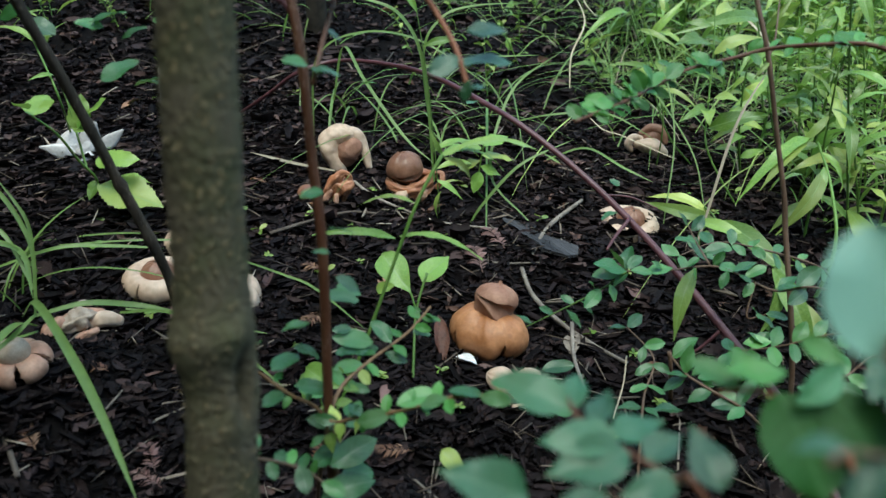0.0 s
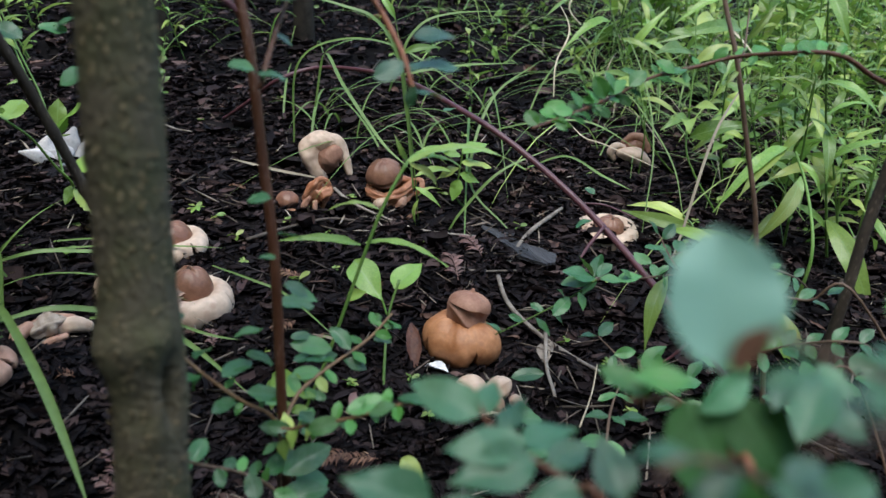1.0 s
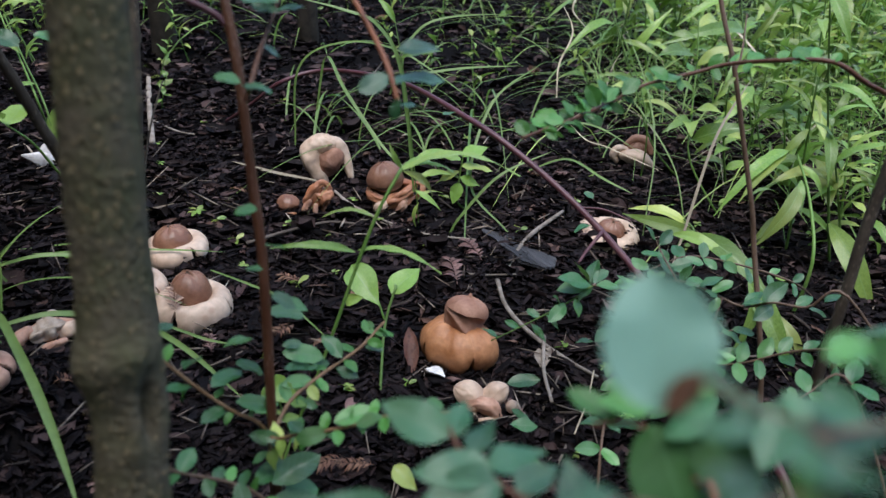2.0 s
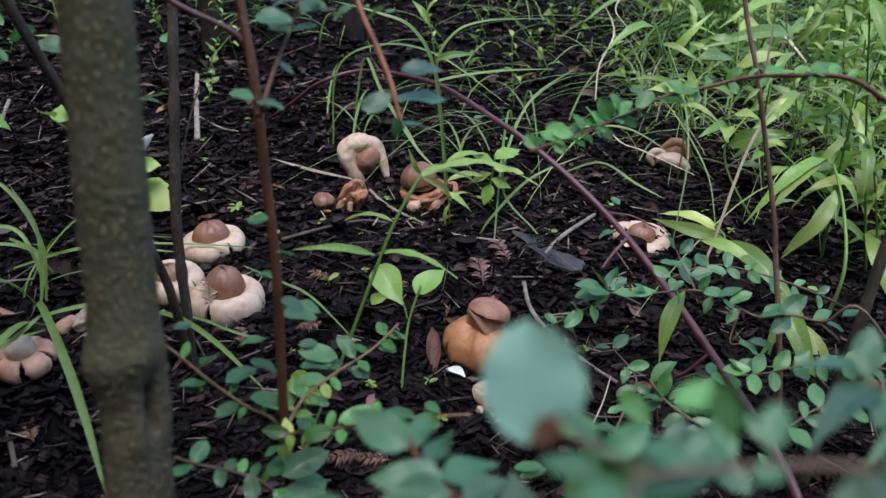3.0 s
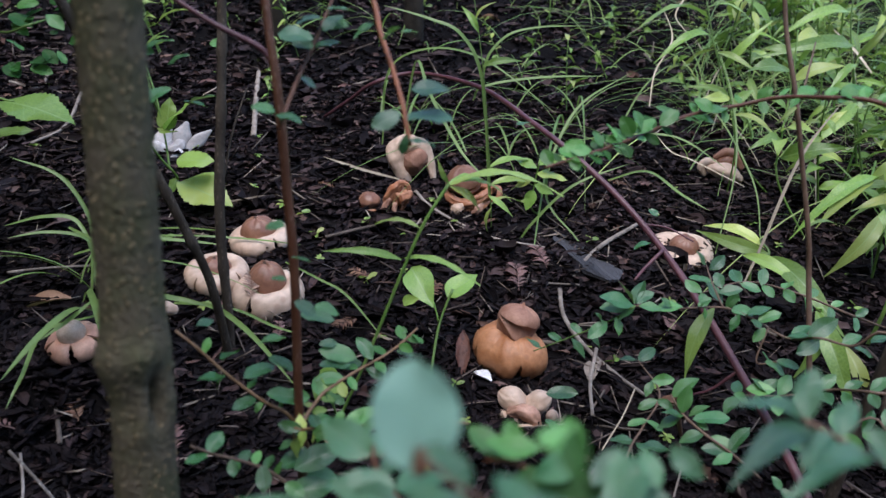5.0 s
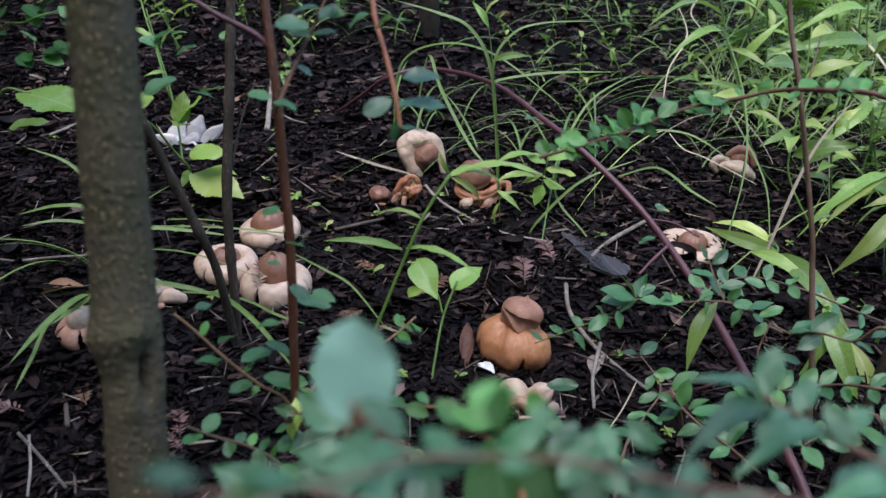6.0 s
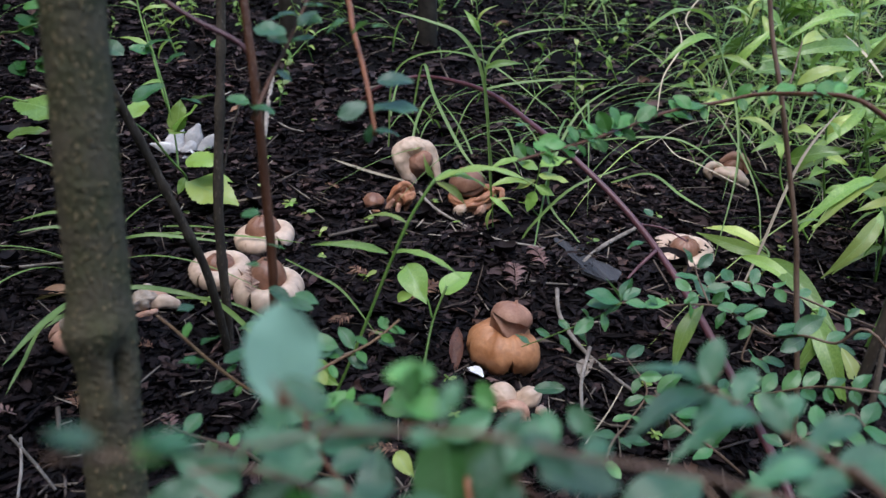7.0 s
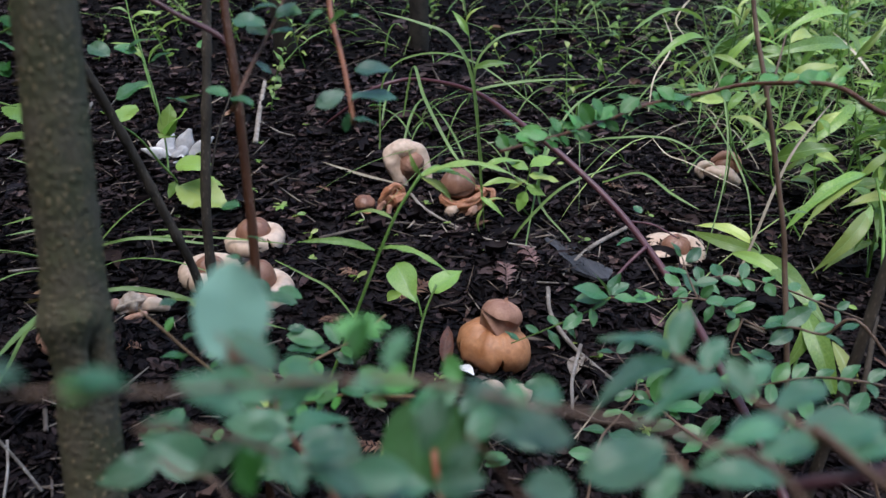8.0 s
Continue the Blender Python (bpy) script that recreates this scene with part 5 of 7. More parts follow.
cot_e = tagged(new("cotoneaster_branch"), "dark glossy cotoneaster leaves low over the soil", "cotoneaster")
part("stem", tube([(0.257, 0.509, 0.034), (0.229, 0.497, 0.065), (0.209, 0.508, 0.073), (0.194, 0.529, 0.075), (0.185, 0.543, 0.083)], 0.0012, 0.0009), brown_bark, cot_e)
part("stem", tube([(0.195, 0.580, 0.064), (0.199, 0.581, 0.040), (0.211, 0.606, -0.021)], 0.0018, 0.0022), brown_bark, cot_e)
leaves(cot_e, "oval", shrub_green, [((0.194, 0.529, 0.075), (0.198, 0.535, 0.098)), ((0.199, 0.529, 0.073), (0.213, 0.531, 0.085)), ((0.196, 0.529, 0.074), (0.177, 0.523, 0.080)), ((0.194, 0.528, 0.073), (0.174, 0.521, 0.066)), ((0.201, 0.520, 0.077), (0.228, 0.521, 0.084)), ((0.204, 0.519, 0.075), (0.213, 0.515, 0.072)), ((0.209, 0.508, 0.073), (0.190, 0.505, 0.066)), ((0.214, 0.508, 0.071), (0.233, 0.499, 0.068)), ((0.227, 0.498, 0.067), (0.239, 0.507, 0.085)), ((0.227, 0.498, 0.067), (0.206, 0.497, 0.068)), ((0.227, 0.489, 0.072), (0.212, 0.478, 0.069)), ((0.186, 0.542, 0.081), (0.204, 0.545, 0.100))], (0.0, -0.2, 1.0), 0.4)
leaves(cot_e, "oval", shrub_green, [((0.233, 0.542, 0.089), (0.249, 0.545, 0.081)), ((0.242, 0.545, 0.093), (0.264, 0.543, 0.097)), ((0.246, 0.550, 0.101), (0.261, 0.541, 0.094)), ((0.182, 0.490, 0.068), (0.159, 0.485, 0.074)), ((0.255, 0.450, 0.074), (0.248, 0.454, 0.083)), ((0.253, 0.450, 0.076), (0.262, 0.442, 0.074)), ((0.106, 0.522, 0.044), (0.085, 0.516, 0.052)), ((0.101, 0.530, 0.040), (0.086, 0.529, 0.056)), ((0.093, 0.386, 0.118), (0.075, 0.386, 0.117)), ((0.095, 0.386, 0.116), (0.079, 0.380, 0.115)), ((0.111, 0.564, 0.061), (0.083, 0.563, 0.059))], (0.0, -0.2, 1.0), 0.4)

cot_h = tagged(new("cotoneaster_branch"), "cotoneaster shoot with glossy leaves over soil", "cotoneaster")
part("stem", tube([(0.244, 0.569, 0.071), (0.274, 0.549, 0.088), (0.303, 0.530, 0.110), (0.338, 0.509, 0.123), (0.502, 0.744, -0.034)], 0.00054, 0.00126), brown_bark, cot_h)
leaves(cot_h, "oval", shrub_green, [((0.244, 0.569, 0.071), (0.245, 0.588, 0.074)), ((0.244, 0.569, 0.071), (0.231, 0.554, 0.062)), ((0.257, 0.561, 0.078), (0.272, 0.566, 0.092)), ((0.257, 0.561, 0.078), (0.255, 0.543, 0.078)), ((0.269, 0.552, 0.086), (0.282, 0.567, 0.097)), ((0.269, 0.552, 0.086), (0.267, 0.530, 0.083)), ((0.282, 0.544, 0.094), (0.294, 0.552, 0.110)), ((0.282, 0.544, 0.094), (0.280, 0.526, 0.088)), ((0.295, 0.536, 0.103), (0.307, 0.546, 0.114)), ((0.295, 0.536, 0.103), (0.298, 0.517, 0.106)), ((0.308, 0.527, 0.111), (0.322, 0.533, 0.119)), ((0.308, 0.527, 0.111), (0.309, 0.512, 0.108))])
leaves(cot_h, "oval", shrub_green, [((0.323, 0.518, 0.117), (0.335, 0.523, 0.130)), ((0.323, 0.518, 0.117), (0.324, 0.502, 0.116)), ((0.338, 0.509, 0.123), (0.351, 0.516, 0.131)), ((0.338, 0.509, 0.123), (0.340, 0.494, 0.122))])

cot_j = tagged(new("cotoneaster_branch"), "dark cotoneaster shoot close to the soil", "cotoneaster")
part("stem", tube([(0.162, 0.602, 0.076), (0.181, 0.576, 0.060), (0.165, 0.536, 0.052), (0.149, 0.479, 0.056), (0.140, 0.430, -0.040)], 0.00054, 0.00126), brown_bark, cot_j)
leaves(cot_j, "oval", shrub_green, [((0.162, 0.602, 0.076), (0.178, 0.614, 0.083)), ((0.162, 0.602, 0.076), (0.145, 0.598, 0.079)), ((0.174, 0.586, 0.066), (0.194, 0.588, 0.068)), ((0.174, 0.586, 0.066), (0.169, 0.574, 0.058)), ((0.178, 0.568, 0.059), (0.191, 0.559, 0.057)), ((0.178, 0.568, 0.059), (0.162, 0.561, 0.055)), ((0.169, 0.544, 0.054), (0.182, 0.535, 0.053)), ((0.169, 0.544, 0.054), (0.153, 0.539, 0.054)), ((0.159, 0.513, 0.054), (0.167, 0.501, 0.056)), ((0.159, 0.513, 0.054), (0.138, 0.510, 0.058)), ((0.149, 0.479, 0.056), (0.161, 0.466, 0.053)), ((0.149, 0.479, 0.056), (0.129, 0.474, 0.060))])

cot_k = tagged(new("cotoneaster_branch"), "cotoneaster shoot with small leaves near weeds", "cotoneaster")
part("stem", tube([(0.217, 0.655, 0.121), (0.261, 0.685, 0.121), (0.309, 0.688, 0.111), (0.356, 0.669, 0.101), (0.476, 0.863, -0.017)], 0.00054, 0.00126), brown_bark, cot_k)
leaves(cot_k, "oval", shrub_green, [((0.217, 0.655, 0.121), (0.203, 0.669, 0.127)), ((0.217, 0.655, 0.121), (0.219, 0.638, 0.116)), ((0.236, 0.667, 0.121), (0.231, 0.682, 0.131)), ((0.236, 0.667, 0.121), (0.252, 0.656, 0.117)), ((0.255, 0.680, 0.121), (0.248, 0.699, 0.128)), ((0.255, 0.680, 0.121), (0.273, 0.675, 0.119)), ((0.275, 0.685, 0.118), (0.280, 0.701, 0.130)), ((0.275, 0.685, 0.118), (0.284, 0.671, 0.114)), ((0.296, 0.687, 0.114), (0.306, 0.705, 0.118)), ((0.296, 0.687, 0.114), (0.301, 0.668, 0.113)), ((0.316, 0.685, 0.109), (0.330, 0.696, 0.112)), ((0.316, 0.685, 0.109), (0.319, 0.670, 0.100))])
leaves(cot_k, "oval", shrub_green, [((0.336, 0.677, 0.105), (0.348, 0.681, 0.110)), ((0.336, 0.677, 0.105), (0.333, 0.662, 0.101)), ((0.356, 0.669, 0.101), (0.368, 0.675, 0.107)), ((0.356, 0.669, 0.101), (0.356, 0.656, 0.093))])

cot_o = tagged(new("cotoneaster_branch"), "cotoneaster shoot at the foot of weeds", "cotoneaster")
part("stem", tube([(0.269, 0.464, 0.099), (0.295, 0.482, 0.104), (0.323, 0.480, 0.113), (0.360, 0.440, 0.000), (0.360, 0.430, -0.060)], 0.00054, 0.00126), brown_bark, cot_o)
leaves(cot_o, "oval", shrub_green, [((0.269, 0.464, 0.099), (0.256, 0.474, 0.101)), ((0.269, 0.464, 0.099), (0.279, 0.445, 0.097)), ((0.282, 0.473, 0.101), (0.285, 0.486, 0.108)), ((0.282, 0.473, 0.101), (0.300, 0.464, 0.099)), ((0.295, 0.482, 0.104), (0.295, 0.501, 0.114)), ((0.295, 0.482, 0.104), (0.310, 0.472, 0.100)), ((0.309, 0.481, 0.108), (0.318, 0.492, 0.120)), ((0.309, 0.481, 0.108), (0.320, 0.462, 0.110)), ((0.323, 0.480, 0.113), (0.334, 0.498, 0.123)), ((0.323, 0.480, 0.113), (0.334, 0.461, 0.115))])

spray_a = tagged(new("cotoneaster_branch"), "near cotoneaster spray with broad blue-green leaves", "cotoneaster")
part("stem", tube([(0.0635, 0.0500, 0.3838), (0.0751, 0.0544, 0.3828), (0.0854, 0.0654, 0.3770), (0.0907, 0.0827, 0.3680), (0.1023, 0.0854, 0.3681), (0.1144, 0.0863, 0.3689), (0.1223, 0.0867, 0.3684), (0.1366, 0.0902, 0.3637), (0.1480, 0.0956, 0.3590), (0.1660, 0.1030, 0.3510), (0.1900, 0.1080, 0.3330), (0.220, 0.100, 0.260), (0.240, 0.085, 0.120), (0.245, 0.080, -0.080)], 0.0004, 0.0008), brown_bark, spray_a)
part("stem", tube([(0.0926, 0.0831, 0.3679), (0.0843, 0.0875, 0.3695), (0.0772, 0.0923, 0.3714)], 0.0004, 0.0003, 8), brown_bark, spray_a)
leaves(spray_a, "oval", near_green, [((0.0709, 0.0526, 0.3858), (0.0652, 0.0494, 0.3893)), ((0.0832, 0.0583, 0.3824), (0.0758, 0.0541, 0.3866)), ((0.0808, 0.0721, 0.3743), (0.0919, 0.0743, 0.3685)), ((0.0783, 0.0943, 0.3704), (0.0878, 0.0956, 0.3634)), ((0.0891, 0.0827, 0.3638), (0.1041, 0.0900, 0.3675)), ((0.1109, 0.0897, 0.3684), (0.1124, 0.0958, 0.3737)), ((0.0851, 0.0860, 0.3657), (0.0756, 0.0886, 0.3664)), ((0.1223, 0.0867, 0.3682), (0.1195, 0.0772, 0.3609)), ((0.1251, 0.0866, 0.3691), (0.1381, 0.0882, 0.3610)), ((0.1283, 0.0977, 0.3523), (0.1442, 0.1021, 0.3489)), ((0.1123, 0.0867, 0.3684), (0.1064, 0.0832, 0.3686)), ((0.1364, 0.0926, 0.3617), (0.1409, 0.0994, 0.3622)), ((0.0986, 0.0854, 0.3675), (0.0916, 0.0913, 0.3692))], (0.0, -0.32, 0.95), 0.35)
leaves(spray_a, "oval", dark_green, [((0.1051, 0.0901, 0.3696), (0.1046, 0.0982, 0.3756))], (0.0, -0.7, 0.7), 0.2)
leaves(spray_a, "oval", fresh_green, [((0.0736, 0.0539, 0.3824), (0.0796, 0.0578, 0.3831)), ((0.0978, 0.0988, 0.3704), (0.1067, 0.1032, 0.3706))], (0.0, -0.5, 0.85), 0.3)
leaves(spray_a, "oval", dry_leaf_brown, [((0.0752, 0.0972, 0.3620), (0.0805, 0.0980, 0.3680)), ((0.0755, 0.0972, 0.3610), (0.0785, 0.0975, 0.3625))], (0.1, -0.9, 0.4))
# One leaf whose sky reflection is painted in by its paler colour.
leaves(spray_a, "broad", sky_sheen_green, [((0.0745, 0.099, 0.3605), (0.0745, 0.106, 0.3805))], (0.1, -0.75, 0.65), 0.1)

spray_b = tagged(new("cotoneaster_branch"), "near cotoneaster twig with dull green leaves", "cotoneaster")
part("stem", tube([(0.0621, 0.0833, 0.3539), (0.0679, 0.0891, 0.3512), (0.0768, 0.0943, 0.3458), (0.0865, 0.0987, 0.3380), (0.0933, 0.1028, 0.3312), (0.1024, 0.1089, 0.3203), (0.110, 0.092, 0.270), (0.115, 0.085, 0.180), (0.120, 0.080, -0.080)], 0.0005, 0.0010), brown_bark, spray_b)
leaves(spray_b, "oval", near_green, [((0.0779, 0.0944, 0.3456), (0.0689, 0.0885, 0.3418)), ((0.0843, 0.0971, 0.3407), (0.0904, 0.0928, 0.3354)), ((0.0877, 0.0988, 0.3378), (0.0968, 0.1048, 0.3391)), ((0.0945, 0.1030, 0.3312), (0.1097, 0.1086, 0.3308)), ((0.0696, 0.0894, 0.3512), (0.0598, 0.0890, 0.3527)), ((0.0990, 0.1074, 0.3235), (0.1121, 0.1128, 0.3239)), ((0.0897, 0.0996, 0.3360), (0.1019, 0.0996, 0.3322))], (0.0, -0.3, 0.95), 0.35)
leaves(spray_b, "oval", dark_green, [((0.0774, 0.0940, 0.3447), (0.0816, 0.0880, 0.3367)), ((0.0818, 0.0960, 0.3420), (0.0763, 0.0900, 0.3363))], (0.0, -0.7, 0.7), 0.3)
leaves(spray_b, "ovate", near_green, [((0.0401, 0.1180, 0.3173), (0.0257, 0.1097, 0.3160))], (0.0, -0.6, 0.8), 0.15)
part("stem", tube([(0.0401, 0.1180, 0.3173), (0.0467, 0.1162, 0.3147), (0.0633, 0.1101, 0.3128), (0.085, 0.100, 0.250), (0.112, 0.090, 0.220)], 0.0004, 0.0006), brown_bark, spray_b)

spray_c = tagged(new("cotoneaster_branch"), "near cotoneaster shoot with large rounded leaves", "cotoneaster")
part("stem", tube([(0.1230, 0.1028, 0.3464), (0.1286, 0.1056, 0.3372), (0.1330, 0.1096, 0.3262), (0.1496, 0.1196, 0.3025), (0.170, 0.110, 0.180), (0.180, 0.100, -0.080)], 0.0005, 0.0011), red_bark, spray_c)
part("stem", tube([(0.1647, 0.1379, 0.3233), (0.1709, 0.1343, 0.3170), (0.1804, 0.1290, 0.3078), (0.190, 0.110, 0.180), (0.190, 0.100, -0.080)], 0.0005, 0.0011), brown_bark, spray_c)
leaves(spray_c, "round", near_green, [((0.1647, 0.1379, 0.3233), (0.1451, 0.1280, 0.3212)), ((0.1681, 0.1348, 0.3195), (0.1604, 0.1266, 0.3151)), ((0.1258, 0.1081, 0.3315), (0.1147, 0.1052, 0.3307)), ((0.1333, 0.1124, 0.3274), (0.1448, 0.1159, 0.3243)), ((0.1242, 0.1026, 0.3453), (0.1196, 0.0970, 0.3400))], (0.0, -0.35, 0.9), 0.25)
leaves(spray_c, "willow", near_green, [((0.1915, 0.1318, 0.3209), (0.1677, 0.1299, 0.3240)), ((0.1933, 0.1499, 0.3232), (0.1731, 0.1396, 0.3228))], (0.0, -0.12, 1.0), 0.15)

spray_r = tagged(new("cotoneaster_branch"), "near cotoneaster spray on a pink-brown twig", "cotoneaster")
part("stem", tube([(0.1660, 0.1853, 0.3237), (0.1709, 0.1830, 0.3212), (0.1824, 0.1721, 0.3208), (0.1883, 0.1629, 0.3222), (0.1954, 0.1557, 0.3225), (0.2028, 0.1461, 0.3223), (0.2104, 0.1383, 0.3210), (0.360, 0.160, 0.180), (0.420, 0.160, -0.080)], 0.0006, 0.0013), brown_bark, spray_r)
leaves(spray_r, "oval", near_green, [((0.1701, 0.1832, 0.3219), (0.1730, 0.1933, 0.3333)), ((0.1768, 0.1775, 0.3208), (0.1835, 0.1864, 0.3275)), ((0.1859, 0.1676, 0.3215), (0.1941, 0.1755, 0.3276)), ((0.1891, 0.1629, 0.3219), (0.1824, 0.1700, 0.3312)), ((0.1935, 0.1586, 0.3226), (0.2071, 0.1670, 0.3270)), ((0.1957, 0.1557, 0.3225), (0.1800, 0.1456, 0.3227)), ((0.2011, 0.1488, 0.3217), (0.1874, 0.1408, 0.3233)), ((0.2028, 0.1461, 0.3223), (0.2164, 0.1537, 0.3273)), ((0.2063, 0.1432, 0.3214), (0.2188, 0.1468, 0.3257)), ((0.1988, 0.1519, 0.3222), (0.2121, 0.1584, 0.3251)), ((0.1753, 0.1785, 0.3212), (0.1653, 0.1652, 0.3215))], (0.0, -0.05, 1.0), 0.22)
leaves(spray_r, "willow", near_green, [((0.1690, 0.1841, 0.3221), (0.1500, 0.1787, 0.3324)), ((0.1711, 0.1806, 0.3207), (0.1470, 0.1560, 0.3262)), ((0.1836, 0.1705, 0.3216), (0.1585, 0.1529, 0.3250))], (0.0, -0.05, 1.0), 0.22)

near_cane = tagged(new("bramble_cane"), "smooth purple cane low beside a cotoneaster spray", "bramble")
part("stem", tube([(0.1958, 0.1488, 0.3066), (0.2065, 0.1484, 0.3104), (0.2186, 0.1485, 0.3146), (0.2445, 0.1493, 0.3208), (0.300, 0.060, 0.220), (0.330, 0.050, -0.080)], 0.0017, 0.0022), purple_bark, near_cane)

spray_e = tagged(new("cotoneaster_branch"), "near low cotoneaster spray with pointed leaves", "cotoneaster")
part("stem", tube([(0.0412, 0.1832, 0.2958), (0.0449, 0.1745, 0.2934), (0.0552, 0.1630, 0.2919), (0.0664, 0.1536, 0.2901), (0.0734, 0.1470, 0.2872), (0.1300, 0.1300, 0.2000), (0.2200, 0.1200, 0.0500), (0.2600, 0.1200, -0.0800)], 0.0006, 0.0013), red_bark, spray_e)
leaves(spray_e, "ovate", near_green, [((0.0414, 0.1793, 0.2944), (0.0217, 0.1889, 0.3018)), ((0.0424, 0.1793, 0.2943), (0.0459, 0.1924, 0.2990)), ((0.0483, 0.1716, 0.2942), (0.0539, 0.1847, 0.2986)), ((0.0526, 0.1668, 0.2930), (0.0685, 0.1759, 0.2955)), ((0.0527, 0.1664, 0.2945), (0.0327, 0.1617, 0.2996)), ((0.0553, 0.1622, 0.2925), (0.0336, 0.1543, 0.2929)), ((0.0590, 0.1599, 0.2921), (0.0711, 0.1689, 0.2946)), ((0.0664, 0.1538, 0.2903), (0.0509, 0.1485, 0.2914))], (0.0, -0.35, 0.95), 0.25)
leaves(spray_e, "ovate", near_green, [((0.0758, 0.1494, 0.2901), (0.0724, 0.1650, 0.3004)), ((0.0287, 0.1552, 0.2827), (0.0067, 0.1544, 0.2940))], (0.0, -0.6, 0.8), 0.15)

spray_f = tagged(new("cotoneaster_branch"), "orange-brown near twig with dark and yellow-green leaves", "cotoneaster")
part("stem", tube([(0.0797, 0.1712, 0.3049), (0.0893, 0.1689, 0.3068), (0.0968, 0.1639, 0.3050), (0.1032, 0.1550, 0.2996), (0.1074, 0.1435, 0.2905), (0.1350, 0.1200, 0.1500), (0.1400, 0.1150, -0.0800)], 0.0006, 0.0012), orange_bark, spray_f)
leaves(spray_f, "oval", fresh_green, [((0.0852, 0.1702, 0.3073), (0.0736, 0.1784, 0.3114)), ((0.0893, 0.1702, 0.3097), (0.0848, 0.1793, 0.3142)), ((0.0960, 0.1685, 0.3130), (0.0798, 0.1689, 0.3145)), ((0.1090, 0.1669, 0.3165), (0.1016, 0.1761, 0.3202))], (0.0, -0.45, 0.9), 0.3)
# Shade on these two big leaves is put into their dark green colour.
leaves(spray_f, "broad", dark_green, [((0.0935, 0.1664, 0.3084), (0.0994, 0.1442, 0.2924)), ((0.1047, 0.1640, 0.3101), (0.1134, 0.1473, 0.2991))], (0.0, -0.85, 0.4), 0.15)
leaves(spray_f, "oval", near_green, [((0.1086, 0.1658, 0.3164), (0.0953, 0.1572, 0.3122)), ((0.1174, 0.1640, 0.3196), (0.1108, 0.1540, 0.3144)), ((0.1202, 0.1600, 0.3128), (0.1325, 0.1499, 0.3094)), ((0.1235, 0.1627, 0.3214), (0.1281, 0.1533, 0.3173)), ((0.1306, 0.1609, 0.3247), (0.1386, 0.1533, 0.3219)), ((0.1254, 0.1611, 0.3202), (0.1141, 0.1461, 0.3113))], (0.0, -0.4, 0.9), 0.3)

herb_a = tagged(new("herb"), "tall green herb with narrow pointed leaves", "herb")
part("stem", tube([(-0.098, 0.460, 0.000), (-0.093, 0.495, 0.036), (-0.060, 0.507, 0.115), (-0.033, 0.524, 0.185), (-0.016, 0.535, 0.225), (0.001, 0.550, 0.253)], 0.0012, 0.0014), green_stem, herb_a)
leaves(herb_a, "lance", herb_green, [((0.001, 0.550, 0.253), (-0.006, 0.545, 0.272)), ((0.002, 0.549, 0.251), (0.029, 0.562, 0.231)), ((-0.001, 0.549, 0.251), (0.031, 0.583, 0.252))])

leaves(herb_a, "blade", herb_green, [((0.001, 0.550, 0.252), (0.089, 0.562, 0.257)), ((-0.018, 0.534, 0.220), (-0.063, 0.542, 0.222)), ((-0.034, 0.529, 0.195), (-0.090, 0.510, 0.212)), ((-0.032, 0.530, 0.196), (0.031, 0.521, 0.191)), ((0.008, 0.552, 0.255), (0.050, 0.569, 0.239))])
herb_b = tagged(new("herb"), "young herb with two broad light-green leaves", "herb")
part("stem", tube([(-0.030, 0.590, 0.010), (-0.029, 0.613, 0.038), (-0.027, 0.645, 0.070), (-0.017, 0.666, 0.100)], 0.0015, 0.0012), green_stem, herb_b)
part("stem", tube([(-0.028, 0.646, 0.073), (-0.033, 0.652, 0.088), (-0.040, 0.657, 0.100)], 0.001, 0.0008), green_stem, herb_b)
leaves(herb_b, "ovate", herb_green, [((-0.060, 0.672, 0.117), (-0.032, 0.635, 0.099)), ((-0.022, 0.662, 0.093), (0.004, 0.691, 0.110)), ((-0.064, 0.648, 0.091), (-0.048, 0.640, 0.102))], (0.0, -0.6, 0.8), 0.15)

herb_r = tagged(new("herb"), "leafy weed with large pointed light-green leaves", "herb")
part("stem", tube([(0.420, 0.800, -0.020), (0.429, 0.789, 0.067), (0.440, 0.849, 0.120), (0.440, 0.898, 0.155)], 0.0022, 0.0014), green_stem, herb_r)
leaves(herb_r, "spear", herb_green, [((0.433, 0.900, 0.161), (0.332, 0.844, 0.140))])
leaves(herb_r, "lance", herb_green, [((0.427, 0.897, 0.157), (0.358, 0.844, 0.140)), ((0.416, 0.823, 0.146), (0.364, 0.771, 0.101)), ((0.417, 0.825, 0.149), (0.398, 0.792, 0.116)), ((0.440, 0.884, 0.147), (0.464, 0.858, 0.118))])

herb_s = tagged(new("herb"), "broad-leaved weed with long pale green blades", "herb")
part("stem", tube([(0.310, 0.860, 0.000), (0.305, 0.870, 0.050), (0.325, 0.881, 0.064), (0.316, 0.896, 0.075)], 0.002, 0.0015), green_stem, herb_s)
leaves(herb_s, "lance", herb_green, [((0.325, 0.881, 0.064), (0.246, 0.890, 0.090)), ((0.323, 0.893, 0.066), (0.254, 0.925, 0.089)), ((0.289, 0.847, 0.076), (0.343, 0.789, 0.074)), ((0.318, 0.851, 0.074), (0.365, 0.740, 0.058))])

herb_t = tagged(new("herb"), "drooping pale weed leaves near the soil", "herb")
part("stem", tube([(0.340, 0.720, -0.020), (0.357, 0.758, 0.051), (0.351, 0.761, 0.059)], 0.002, 0.0015), green_stem, herb_t)
